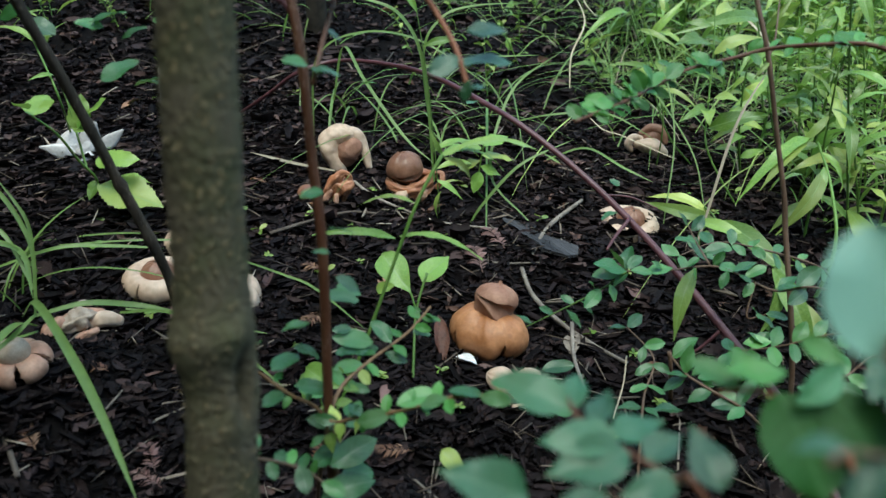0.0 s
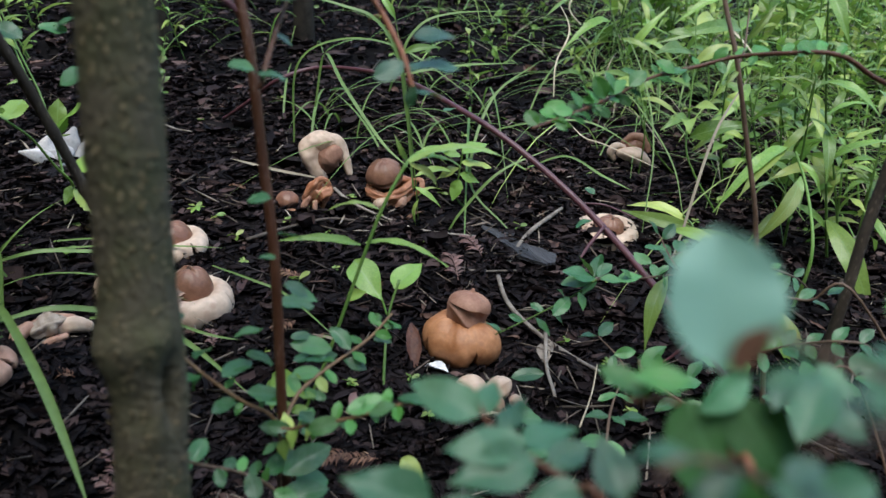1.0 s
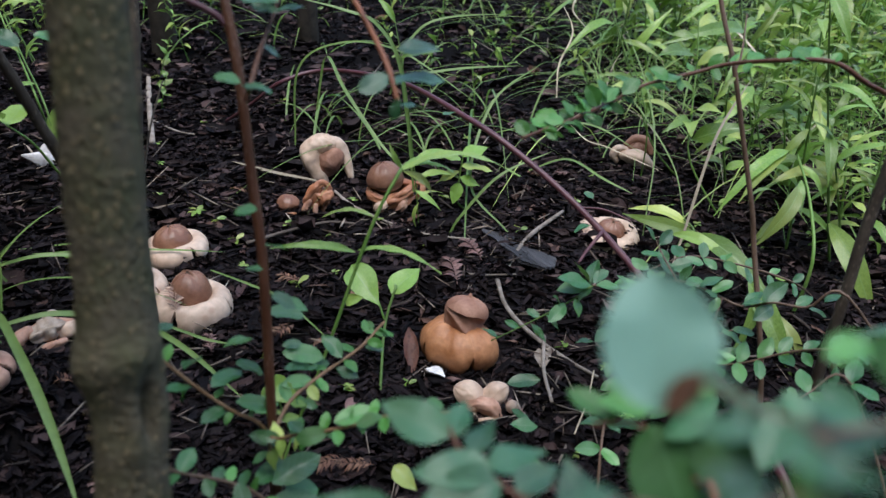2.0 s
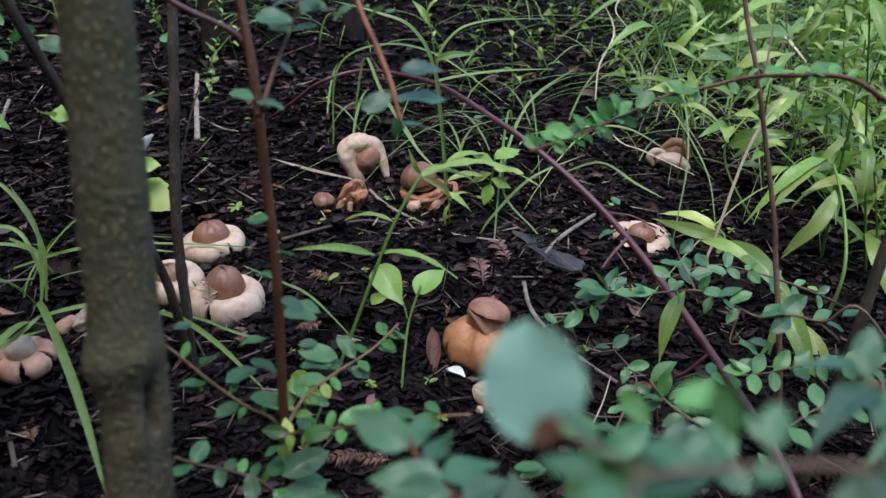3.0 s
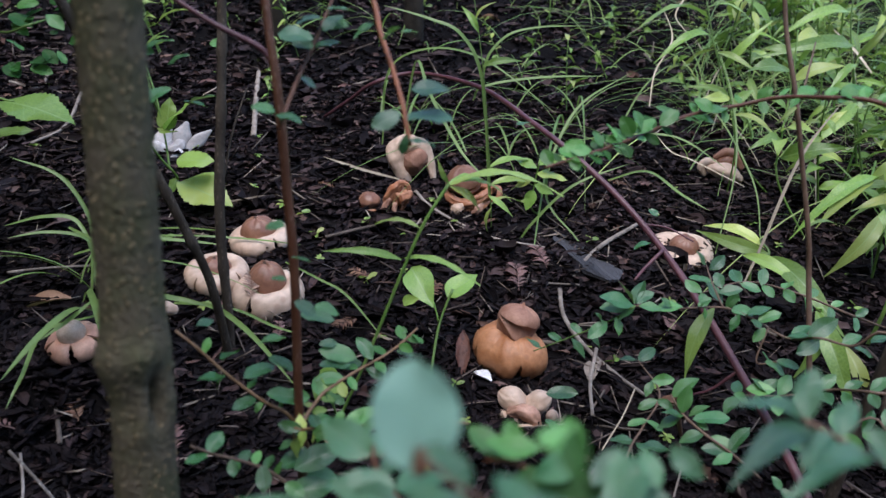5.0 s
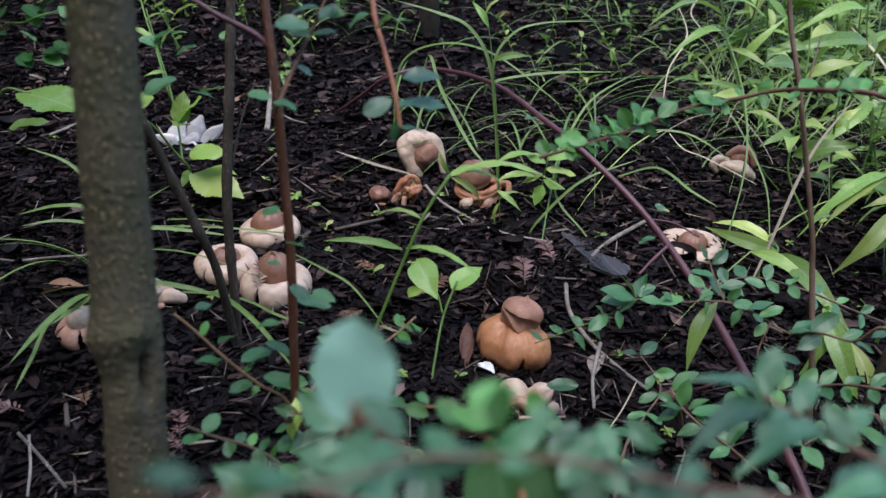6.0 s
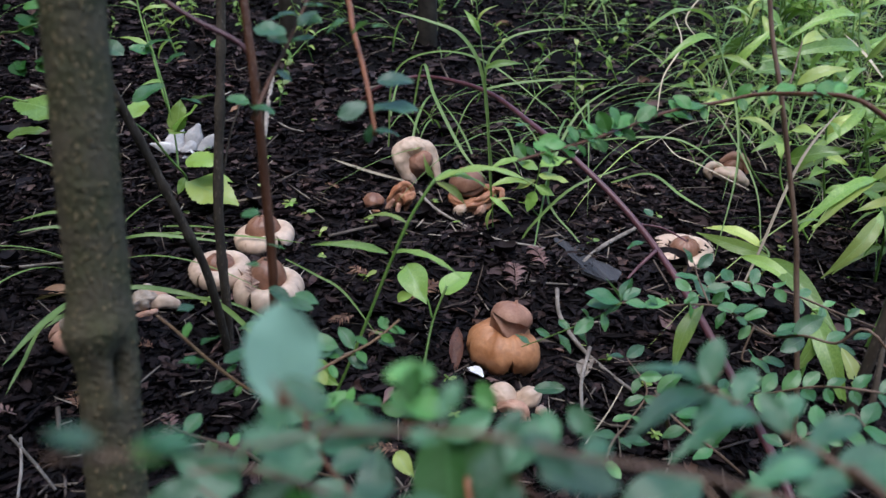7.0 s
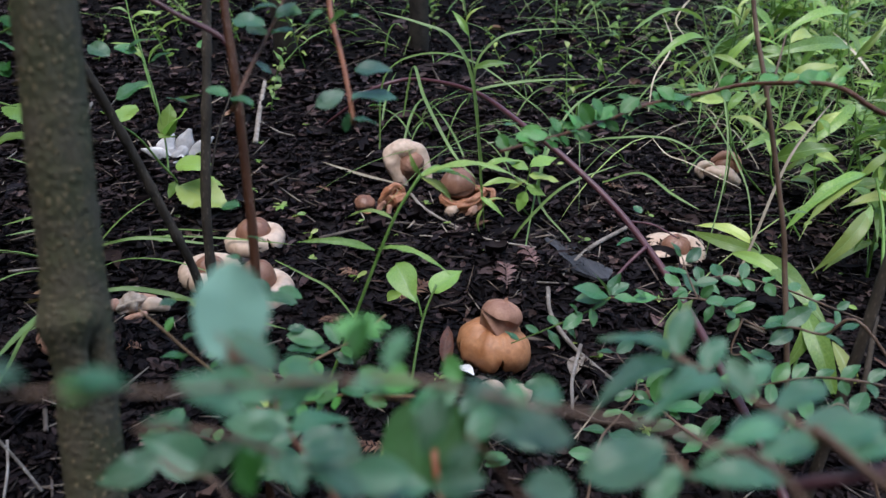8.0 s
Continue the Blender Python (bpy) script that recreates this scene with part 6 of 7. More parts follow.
leaves(herb_t, "lance", herb_green, [((0.351, 0.759, 0.057), (0.375, 0.671, 0.001)), ((0.357, 0.760, 0.056), (0.332, 0.695, 0.020)), ((0.385, 0.759, 0.019), (0.416, 0.709, -0.029)), ((0.226, 0.633, 0.119), (0.199, 0.587, 0.078))])

weed_u = tagged(new("weed"), "tall weed with long drooping light-green leaves", "weed")
part("stem", tube([(0.560, 1.120, -0.020), (0.512, 1.173, 0.061), (0.491, 1.220, 0.175), (0.476, 1.258, 0.266), (0.479, 1.290, 0.334)], 0.0018, 0.0011), green_stem, weed_u)
part("stem", tube([(0.420, 1.150, 0.000), (0.336, 1.145, 0.087), (0.306, 1.176, 0.171), (0.280, 1.205, 0.247), (0.264, 1.229, 0.307)], 0.0015, 0.0009), green_stem, weed_u)
leaves(weed_u, "spear", herb_green, [((0.479, 1.238, 0.245), (0.354, 1.153, 0.269)), ((0.471, 1.257, 0.290), (0.379, 1.191, 0.290)), ((0.475, 1.261, 0.297), (0.535, 1.242, 0.323)), ((0.484, 1.232, 0.230), (0.522, 1.222, 0.287)), ((0.486, 1.219, 0.200), (0.536, 1.206, 0.196)), ((0.489, 1.206, 0.170), (0.405, 1.108, 0.143)), ((0.488, 1.230, 0.222), (0.428, 1.162, 0.202)), ((0.267, 1.208, 0.286), (0.171, 1.134, 0.319)), ((0.274, 1.210, 0.262), (0.203, 1.138, 0.261)), ((0.266, 1.215, 0.301), (0.319, 1.186, 0.309)), ((0.294, 1.194, 0.216), (0.340, 1.182, 0.291)), ((0.284, 1.202, 0.239), (0.333, 1.154, 0.233))])
leaves(weed_u, "spear", herb_green, [((0.305, 1.179, 0.178), (0.252, 1.147, 0.208)), ((0.315, 1.171, 0.155), (0.363, 1.125, 0.153))])

weed_v = tagged(new("weed"), "weed with pointed yellow-green leaves beside brown stem", "weed")
part("stem", tube([(0.420, 1.020, 0.000), (0.361, 1.043, 0.097), (0.361, 1.068, 0.153), (0.370, 1.102, 0.221), (0.373, 1.130, 0.284)], 0.0016, 0.001), green_stem, weed_v)
part("stem", tube([(0.310, 1.120, 0.030), (0.310, 1.103, 0.132), (0.292, 1.136, 0.212), (0.262, 1.158, 0.278)], 0.0012, 0.0008), green_stem, weed_v)
leaves(weed_v, "willow", herb_green, [((0.359, 1.068, 0.153), (0.319, 1.028, 0.159)), ((0.360, 1.066, 0.149), (0.348, 1.008, 0.151)), ((0.360, 1.071, 0.160), (0.384, 1.031, 0.183)), ((0.361, 1.057, 0.128), (0.428, 1.030, 0.158)), ((0.365, 1.085, 0.187), (0.331, 1.068, 0.213)), ((0.370, 1.102, 0.221), (0.426, 1.095, 0.254)), ((0.371, 1.105, 0.228), (0.305, 1.063, 0.243)), ((0.372, 1.124, 0.270), (0.413, 1.152, 0.281)), ((0.371, 1.118, 0.256), (0.331, 1.121, 0.266)), ((0.298, 1.127, 0.190), (0.257, 1.100, 0.199)), ((0.303, 1.121, 0.176), (0.331, 1.136, 0.205))], (0.0, -0.6, 0.8), 0.15)

nettle_a = tagged(new("weed"), "weed with broad toothed light-green leaves", "weed")
part("stem", tube([(-0.460, 0.930, 0.080), (-0.408, 0.859, 0.128), (-0.414, 0.838, 0.160), (-0.417, 0.810, 0.198), (-0.427, 0.786, 0.225)], 0.0018, 0.0012), green_stem, nettle_a)
part("stem", tube([(-0.414, 0.854, 0.144), (-0.437, 0.894, 0.170), (-0.451, 0.912, 0.219), (-0.499, 0.975, 0.259), (-0.548, 1.040, 0.304)], 0.0014, 0.001), green_stem, nettle_a)
leaves(nettle_a, "toothed", herb_green, [((-0.406, 0.858, 0.124), (-0.327, 0.839, 0.107)), ((-0.405, 0.859, 0.152), (-0.353, 0.855, 0.160)), ((-0.400, 0.881, 0.122), (-0.354, 0.882, 0.124)), ((-0.427, 0.786, 0.225), (-0.430, 0.830, 0.241)), ((-0.431, 0.788, 0.231), (-0.432, 0.766, 0.247)), ((-0.437, 0.897, 0.177), (-0.432, 0.907, 0.220)), ((-0.436, 0.898, 0.181), (-0.395, 0.880, 0.225)), ((-0.430, 0.898, 0.177), (-0.422, 0.860, 0.194)), ((-0.408, 0.859, 0.128), (-0.415, 0.842, 0.113))], (0.0, -0.2, 1.0), 0.15)

nettle_b = tagged(new("weed"), "weed with one long toothed leaf", "weed")
part("stem", tube([(-0.620, 0.720, 0.060), (-0.600, 0.730, 0.150), (-0.568, 0.746, 0.247), (-0.524, 0.744, 0.252)], 0.0018, 0.0012), green_stem, nettle_b)
leaves(nettle_b, "toothed", herb_green, [((-0.576, 0.758, 0.205), (-0.532, 0.771, 0.216))], (0.0, -0.2, 1.0), 0.15)

leaves(nettle_b, "toothed", herb_green, [((-0.536, 0.742, 0.252), (-0.448, 0.735, 0.245))], (0.0, -0.2, 1.0), 0.15)
leaves(nettle_b, "round", dark_green, [((-0.329, 0.554, 0.347), (-0.316, 0.551, 0.338)), ((-0.321, 0.551, 0.338), (-0.336, 0.544, 0.340)), ((-0.309, 0.560, 0.352), (-0.288, 0.558, 0.361)), ((-0.341, 0.563, 0.371), (-0.335, 0.557, 0.371)), ((-0.371, 0.559, 0.373), (-0.371, 0.545, 0.366)), ((-0.322, 0.568, 0.375), (-0.310, 0.572, 0.383)), ((-0.332, 0.567, 0.377), (-0.352, 0.563, 0.370)), ((-0.358, 0.561, 0.373), (-0.336, 0.556, 0.366)), ((-0.351, 0.546, 0.337), (-0.341, 0.534, 0.335)), ((-0.356, 0.545, 0.338), (-0.342, 0.534, 0.330)), ((-0.313, 0.567, 0.369), (-0.316, 0.564, 0.376)), ((-0.363, 0.564, 0.381), (-0.370, 0.561, 0.379))])
leaves(nettle_b, "round", dark_green, [((-0.370, 0.549, 0.351), (-0.379, 0.552, 0.354)), ((-0.318, 0.562, 0.360), (-0.321, 0.556, 0.361)), ((-0.326, 0.570, 0.381), (-0.310, 0.581, 0.389)), ((-0.321, 0.553, 0.342), (-0.339, 0.547, 0.337))])
leaves(nettle_b, "oval", fresh_green, [((-0.353, 0.565, 0.379), (-0.334, 0.566, 0.383)), ((-0.328, 0.566, 0.373), (-0.311, 0.560, 0.363)), ((-0.344, 0.551, 0.347), (-0.358, 0.551, 0.356)), ((-0.318, 0.556, 0.346), (-0.310, 0.554, 0.337)), ((-0.339, 0.547, 0.334), (-0.319, 0.545, 0.332)), ((-0.356, 0.559, 0.367), (-0.342, 0.558, 0.358))])
part("stem", tube([(-0.600, 0.730, 0.150), (-0.440, 0.616, 0.330), (-0.339, 0.538, 0.364), (-0.314, 0.546, 0.372)], 0.0012, 0.0008), green_stem, nettle_b)
herb_up = tagged(new("weed"), "slim weed with thin pointed leaves", "weed")
part("stem", tube([(-0.520, 1.050, 0.100), (-0.479, 0.953, 0.201), (-0.510, 0.990, 0.248), (-0.552, 1.039, 0.304), (-0.563, 1.053, 0.342)], 0.0015, 0.001), green_stem, herb_up)
leaves(herb_up, "lance", herb_green, [((-0.506, 0.994, 0.256), (-0.486, 1.009, 0.293)), ((-0.482, 0.996, 0.299), (-0.423, 1.006, 0.324)), ((-0.511, 0.995, 0.260), (-0.562, 0.995, 0.294)), ((-0.541, 1.024, 0.290), (-0.515, 1.039, 0.304)), ((-0.485, 0.965, 0.230), (-0.504, 0.941, 0.234)), ((-0.557, 1.044, 0.320), (-0.581, 1.036, 0.332)), ((-0.552, 1.042, 0.312), (-0.513, 1.050, 0.327))])

herb_c = tagged(new("herb"), "slender herb with ragged yellow-green leaves", "herb")
part("stem", tube([(-0.030, 0.990, 0.050), (-0.010, 0.917, 0.050), (-0.017, 0.929, 0.175), (-0.027, 0.946, 0.263), (-0.041, 0.968, 0.339), (-0.048, 0.984, 0.377)], 0.0008, 0.0006), green_stem, herb_c)
leaves(herb_c, "lance", herb_green, [((-0.015, 0.925, 0.140), (0.036, 0.949, 0.155)), ((-0.012, 0.916, 0.120), (0.042, 0.938, 0.124)), ((-0.012, 0.901, 0.111), (0.021, 0.890, 0.094)), ((-0.007, 0.895, 0.098), (-0.016, 0.889, 0.066)), ((-0.008, 0.897, 0.101), (0.019, 0.912, 0.112)), ((-0.027, 0.946, 0.263), (0.019, 0.947, 0.274)), ((-0.033, 0.952, 0.302), (-0.055, 0.958, 0.334)), ((-0.038, 0.957, 0.315), (-0.020, 0.955, 0.341)), ((-0.041, 0.968, 0.339), (-0.065, 0.976, 0.351))])

herb_d = tagged(new("herb"), "low herb with ragged light-green leaves", "herb")
part("stem", tube([(0.060, 1.000, 0.040), (0.039, 0.941, 0.082), (0.042, 0.944, 0.113), (0.047, 0.948, 0.142)], 0.0014, 0.0009), green_stem, herb_d)
leaves(herb_d, "toothed", herb_green, [((0.042, 0.935, 0.116), (0.068, 0.935, 0.106)), ((0.042, 0.938, 0.123), (0.010, 0.936, 0.110)), ((0.046, 0.946, 0.139), (0.079, 0.964, 0.153)), ((0.044, 0.944, 0.136), (0.015, 0.947, 0.149)), ((0.042, 0.932, 0.110), (0.033, 0.923, 0.085)), ((0.045, 0.941, 0.129), (0.084, 0.944, 0.126))], (0.0, -0.2, 1.0), 0.15)

pale_leaf = tagged(new("seedling"), "pale fresh leaf low among twigs", "seedling")
part("stem", tube([(-0.100, 0.550, 0.000), (-0.101, 0.526, 0.057), (-0.104, 0.530, 0.068)], 0.0011, 0.0008), green_stem, pale_leaf)
leaves(pale_leaf, "ovate", herb_green, [((-0.112, 0.534, 0.079), (-0.084, 0.515, 0.075)), ((-0.109, 0.533, 0.077), (-0.112, 0.514, 0.060)), ((0.000, 0.414, 0.092), (0.016, 0.402, 0.084))], (0.0, -0.6, 0.8), 0.15)


# ---- weeds up the slope ----
def weed(name, label, height, count, kind, size, seed, lean=0.12):
    """An upright weed with leaves set round its stem; it stands at the origin."""
    rnd = random.Random(seed)
    thing = tagged(new(name), label, "weed", "weeds up the slope")
    top = (lean * height * rnd.uniform(-1, 1), lean * height * rnd.uniform(-1, 1), height)
    pts = [(0, 0, -0.03), (top[0] * 0.15, top[1] * 0.2, height * 0.35), (top[0] * 0.5, top[1] * 0.5, height * 0.7), top]
    part("stem", tube(pts, 0.0019, 0.0009, 7, 5), green_stem, thing)
    line = spline(pts, 8)
    for i in range(count):
        s = 0.22 + 0.78 * i / max(count - 1, 1)
        p = line[min(int(s * (len(line) - 1)), len(line) - 1)]
        a = i * 2.4 + rnd.uniform(-0.4, 0.4)
        ln = size * (1.1 - 0.55 * s) * rnd.uniform(0.8, 1.25)
        up = rnd.uniform(-0.7, 0.8)
        tip = (p[0] + ln * math.cos(a), p[1] + ln * math.sin(a), p[2] + ln * up)
        leaves(thing, kind, herb_green, [(p, tip)], (0, -0.2, 1))
    return thing


patch = [weed("weed", "leafy light-green weed with pointed leaves", 0.24, 15, "lance", 0.066, 61), weed("weed", "leafy light-green weed with pointed leaves", 0.18, 14, "willow", 0.046, 62),
         weed("weed", "small weed with oval light-green leaves", 0.14, 10, "ovate", 0.034, 63), weed("weed", "tall thin weed with narrow leaves", 0.34, 14, "lance", 0.092, 64),
         weed("weed", "small weed with oval light-green leaves", 0.16, 12, "oval", 0.026, 65)]
spots = random.Random(71)
patch_used = set()
for i in range(140):
    y = 1.02 + 1.05 * spots.random() ** 0.9
    x = 0.40 + 0.16 * (y - 1.0) + 0.62 * spots.random() ** 0.8 - (0.10 if y > 1.5 else 0.0)
    if i > 98:
        x, y = 0.32 + 0.8 * spots.random(), 1.35 + 0.6 * spots.random()
    elif i > 84:
        x, y = 0.46 + 0.34 * spots.random(), 0.84 + 0.3 * spots.random()
    k = (0, 1, 3)[spots.randrange(3)] if i > 98 else spots.randrange(5)
    m = Matrix.Translation((x, y, ground_z(x, y))) @ pose(0, 0, 0, spots.uniform(-14, 14), spots.uniform(-14, 14), spots.uniform(0, 360))
    if k not in patch_used:
        patch_used.add(k)
        patch[k].matrix_basis = m
    else:
        copy_thing(patch[k], m)

for i in range(46):
    y = 1.22 + 0.95 * spots.random()
    x = -0.85 + 1.25 * spots.random()
    k = (2, 4, 4, 1)[spots.randrange(4)]
    copy_thing(patch[k], Matrix.Translation((x, y, ground_z(x, y))) @ pose(0, 0, 0, spots.uniform(-25, 25), spots.uniform(-25, 25), spots.uniform(0, 360)) @ Matrix.Scale(spots.uniform(0.4, 0.75), 4))

# ---- seedlings ----
def seedling(count, size, seed):
    rnd = random.Random(seed)
    thing = tagged(new("seedling"), "tiny green seedling sprouting through the mulch", "seedling", "seedlings in the mulch")
    h = size * 1.1
    part("stem", tube([(0, 0, -0.01), (0.001, 0, h * 0.5), (0.0, 0.001, h)], 0.0006, 0.0004, 6, 4), green_stem, thing)
    for i in range(count):
        a = 2 * math.pi * i / count + rnd.uniform(-0.4, 0.4)
        z = h * rnd.uniform(0.65, 1.0)
        leaves(thing, "oval", herb_green, [((0, 0, z), (size * math.cos(a), size * math.sin(a), z + size * rnd.uniform(-0.1, 0.4)))], (0, -0.2, 1))
    return thing


sprouts = [seedling(4, 0.016, 81), seedling(6, 0.013, 82), seedling(3, 0.020, 83)]
seed_rnd = random.Random(17)
places = [(-0.338, 0.927), (-0.276, 0.887), (-0.127, 0.748), (-0.115, 0.871), (-0.288, 0.666), (-0.249, 0.875), (-0.057, 0.910), (-0.060, 0.594), (-0.003, 0.609), (-0.46, 1.212),
          (-0.785, 1.148), (0.117, 0.918), (-0.135, 0.766), (0.145, 0.544), (-0.406, 0.836), (-0.09, 0.66), (-0.36, 1.0), (0.20, 1.02), (0.36, 0.98), (-0.2, 0.79), (0.42, 0.86), (-0.62, 1.02), (-0.68, 0.95), (0.02, 1.0)] + [(seed_rnd.uniform(-0.5, 0.5) * (0.6 + 0.9 * i / 36), 0.56 + 0.9 * i / 36) for i in range(36)]
for i, (x, y) in enumerate(places):
    m = pose(x, y, rough_z(x, y) + 0.002, seed_rnd.uniform(-15, 15), seed_rnd.uniform(-15, 15), i * 77) @ Matrix.Scale(seed_rnd.uniform(0.5, 0.95), 4)
    if i < 3:
        sprouts[i].matrix_basis = m
    else:
        copy_thing(sprouts[i % 3], m)


# ---- grass ----
def blade_rows(base, turn, length, lean, droop, width, rows=9):
    """Left edge, keel and right edge of one arching blade."""
    d = np.array((math.cos(turn), math.sin(turn), 0.0))
    sd = np.array((-d[1], d[0], 0.0))
    out = []
    for i in range(rows + 1):
        s = i / rows
        p = np.array(base) + d * length * lean * s ** 1.35 + np.array((0, 0, 1.0)) * length * (s * (1 - 0.35 * lean) - droop * s ** 2.4)
        w = width * (0.55 + 1.2 * s - 1.75 * s ** 2.2) if s < 1 else 0.0
        w = max(w, width * 0.03)
        out += [p - sd * w * 0.5 + (0, 0, w * 0.2), p, p + sd * w * 0.5 + (0, 0, w * 0.2)]
    return out


def blade_faces(start, rows=9):
    f = []
    for i in range(rows):
        a = start + i * 3
        f += [(a, a + 1, a + 4, a + 3), (a + 1, a + 2, a + 5, a + 4)]
    return f


def meadow(count, where, lo, hi, width, seed):
    rnd = random.Random(seed)
    verts, faces = [], []
    for _ in range(count):
        x, y = where(rnd)
        n = len(verts)
        verts += blade_rows((x, y, ground_z(x, y) - 0.005), rnd.uniform(0, 6.283), rnd.uniform(lo, hi), rnd.uniform(0.7, 1.5), rnd.uniform(0.35, 1.1), width * rnd.uniform(0.4, 1.3))
        faces += blade_faces(n)
    return mesh("blades", verts, faces)


def grass_right(r):
    y = 1.05 + 1.25 * r.random()
    x = 0.27 + 0.07 * (y - 1) + 0.90 * r.random() ** 1.1
    return x, y + 0.3 if y < 1.32 and x < 0.46 else y


def grass_mid(r):
    y = 1.15 + 0.95 * r.random()
    return -0.12 + 0.45 * r.random(), y


def grass_back(r):
    return -1.2 + 2.6 * r.random(), 1.55 + 1.1 * r.random()


tagged(part("grass", meadow(640, grass_right, 0.14, 0.42, 0.0036, 91), grass_green), "bright green arching grass blades up the slope", "grass", kind="stuff")
tagged(part("grass", meadow(420, grass_right, 0.10, 0.30, 0.0022, 95), grass_green), "fine thin grass blades tangled among the weeds", "grass", kind="stuff")
tagged(part("grass", meadow(30, grass_mid, 0.22, 0.48, 0.0038, 92), grass_green), "loose green grass blades between the fungi", "grass", kind="stuff")
tagged(part("grass", meadow(240, grass_back, 0.12, 0.34, 0.0045, 93), grass_green), "green grass blades at the top of the slope", "grass", kind="stuff")
tagged(part("grass", meadow(190, grass_right, 0.14, 0.36, 0.0027, 94), straw_pale), "dry straw-coloured grass blades among the green", "grass", kind="stuff")


def tuft(label, cx, cy, spread, count, lo, hi, width, seed):
    thing = tagged(new("grass_tuft"), label, "grass", "grass tufts")
    rnd = random.Random(seed)
    for _ in range(count):
        x, y = cx + rnd.gauss(0, spread), cy + rnd.gauss(0, spread)
        v = blade_rows((x, y, ground_z(x, y) - 0.005), rnd.uniform(0, 6.283), rnd.uniform(lo, hi), rnd.uniform(0.5, 1.15), rnd.uniform(0.2, 0.85), width * rnd.uniform(0.6, 1.2), 12)
        part("blade", mesh("blade", v, blade_faces(0, 12)), grass_green, thing)
    return thing


tuft("tuft of long green grass behind the fungi", -0.02, 1.10, 0.04, 7, 0.16, 0.32, 0.0048, 101)
tuft("tuft of thin green grass by a purple cane", 0.10, 1.22, 0.07, 12, 0.18, 0.36, 0.0044, 102)
tuft("tuft of green grass beside a peach earthstar", -0.43, 0.66, 0.02, 7, 0.12, 0.22, 0.0045, 103)
tuft("sparse green grass near the upper mulch", -0.20, 1.22, 0.03, 9, 0.14, 0.24, 0.005, 104)


def strip(name, label, category, material, pts, width, group="", parent=None):
    """A single long blade or straw along a curve."""
    c = spline(pts, 7)
    verts = []
    n = len(c)
    for i, q in enumerate(c):
        d = c[min(i + 1, n - 1)] - c[max(i - 1, 0)]
        d /= np.linalg.norm(d)
        sd = np.cross(d, (0.15, -0.55, 0.82))
        sd /= np.linalg.norm(sd)
        up = np.cross(sd, d)
        w = width * (0.42 + 1.0 * i / n - 1.36 * (i / (n - 1)) ** 3.5)
        verts += [q - sd * w / 2 + up * w * 0.18, q, q + sd * w / 2 + up * w * 0.18]
    faces = []
    for i in range(n - 1):
        a = i * 3
        faces += [(a, a + 1, a + 4, a + 3), (a + 1, a + 2, a + 5, a + 4)]
    ob = part(name, mesh(name, verts, faces), material, parent)
    return ob if parent else tagged(ob, label, category, group)

long_tuft = tagged(new("grass_tuft"), "tuft of broad green grass blades arching over mulch", "grass", "grass tufts")
strip("blade", "", "", grass_green, [(-0.343, 0.552, 0.118), (-0.310, 0.521, 0.146), (-0.253, 0.453, 0.138), (-0.214, 0.403, 0.123), (-0.177, 0.351, 0.105)], 0.0085, parent=long_tuft)
strip("blade", "", "", grass_green, [(-0.322, 0.535, 0.128), (-0.323, 0.551, 0.164), (-0.329, 0.566, 0.197), (-0.354, 0.580, 0.230)], 0.004, parent=long_tuft)
strip("blade", "", "", grass_green, [(-0.323, 0.535, 0.128), (-0.330, 0.510, 0.122), (-0.340, 0.486, 0.117)], 0.006, parent=long_tuft)
strip("blade", "", "", grass_green, [(-0.329, 0.543, 0.123), (-0.292, 0.557, 0.127), (-0.259, 0.574, 0.116), (-0.226, 0.573, 0.111)], 0.007, parent=long_tuft)
strip("blade", "", "", grass_green, [(-0.466, 0.710, 0.084), (-0.396, 0.720, 0.104), (-0.348, 0.740, 0.097), (-0.302, 0.758, 0.086)], 0.006, parent=long_tuft)
strip("blade", "", "", grass_green, [(-0.418, 0.651, 0.146), (-0.376, 0.627, 0.140), (-0.345, 0.575, 0.122)], 0.006, parent=long_tuft)
strip("blade", "", "", grass_green, [(-0.335, 0.554, 0.108), (-0.330, 0.519, 0.128), (-0.331, 0.474, 0.127), (-0.332, 0.425, 0.117)], 0.009, parent=long_tuft)
strip("blade", "", "", grass_green, [(-0.334, 0.552, 0.104), (-0.353, 0.507, 0.111), (-0.329, 0.444, 0.109), (-0.326, 0.416, 0.097)], 0.005, parent=long_tuft)
strip("blade", "", "", grass_green, [(-0.345, 0.579, 0.118), (-0.351, 0.600, 0.166), (-0.385, 0.616, 0.213), (-0.439, 0.616, 0.233)], 0.005, parent=long_tuft)
strip("blade", "", "", grass_green, [(-0.367, 0.616, 0.110), (-0.405, 0.651, 0.151), (-0.439, 0.648, 0.158), (-0.484, 0.636, 0.149)], 0.006, parent=long_tuft)
strip("blade", "", "", grass_green, [(-0.374, 0.640, 0.116), (-0.386, 0.629, 0.146), (-0.418, 0.617, 0.155), (-0.449, 0.600, 0.154)], 0.005, parent=long_tuft)
thin_tuft = tagged(new("grass_tuft"), "few thin grass blades crossing beside cream earthstars", "grass", "grass tufts")
strip("blade", "", "", grass_green, [(-0.303, 0.634, 0.076), (-0.245, 0.606, 0.092), (-0.190, 0.569, 0.088), (-0.124, 0.509, 0.077)], 0.0065, parent=thin_tuft)
strip("blade", "", "", grass_green, [(-0.298, 0.636, 0.079), (-0.241, 0.642, 0.070), (-0.192, 0.625, 0.064), (-0.161, 0.618, 0.062)], 0.0038, parent=thin_tuft)
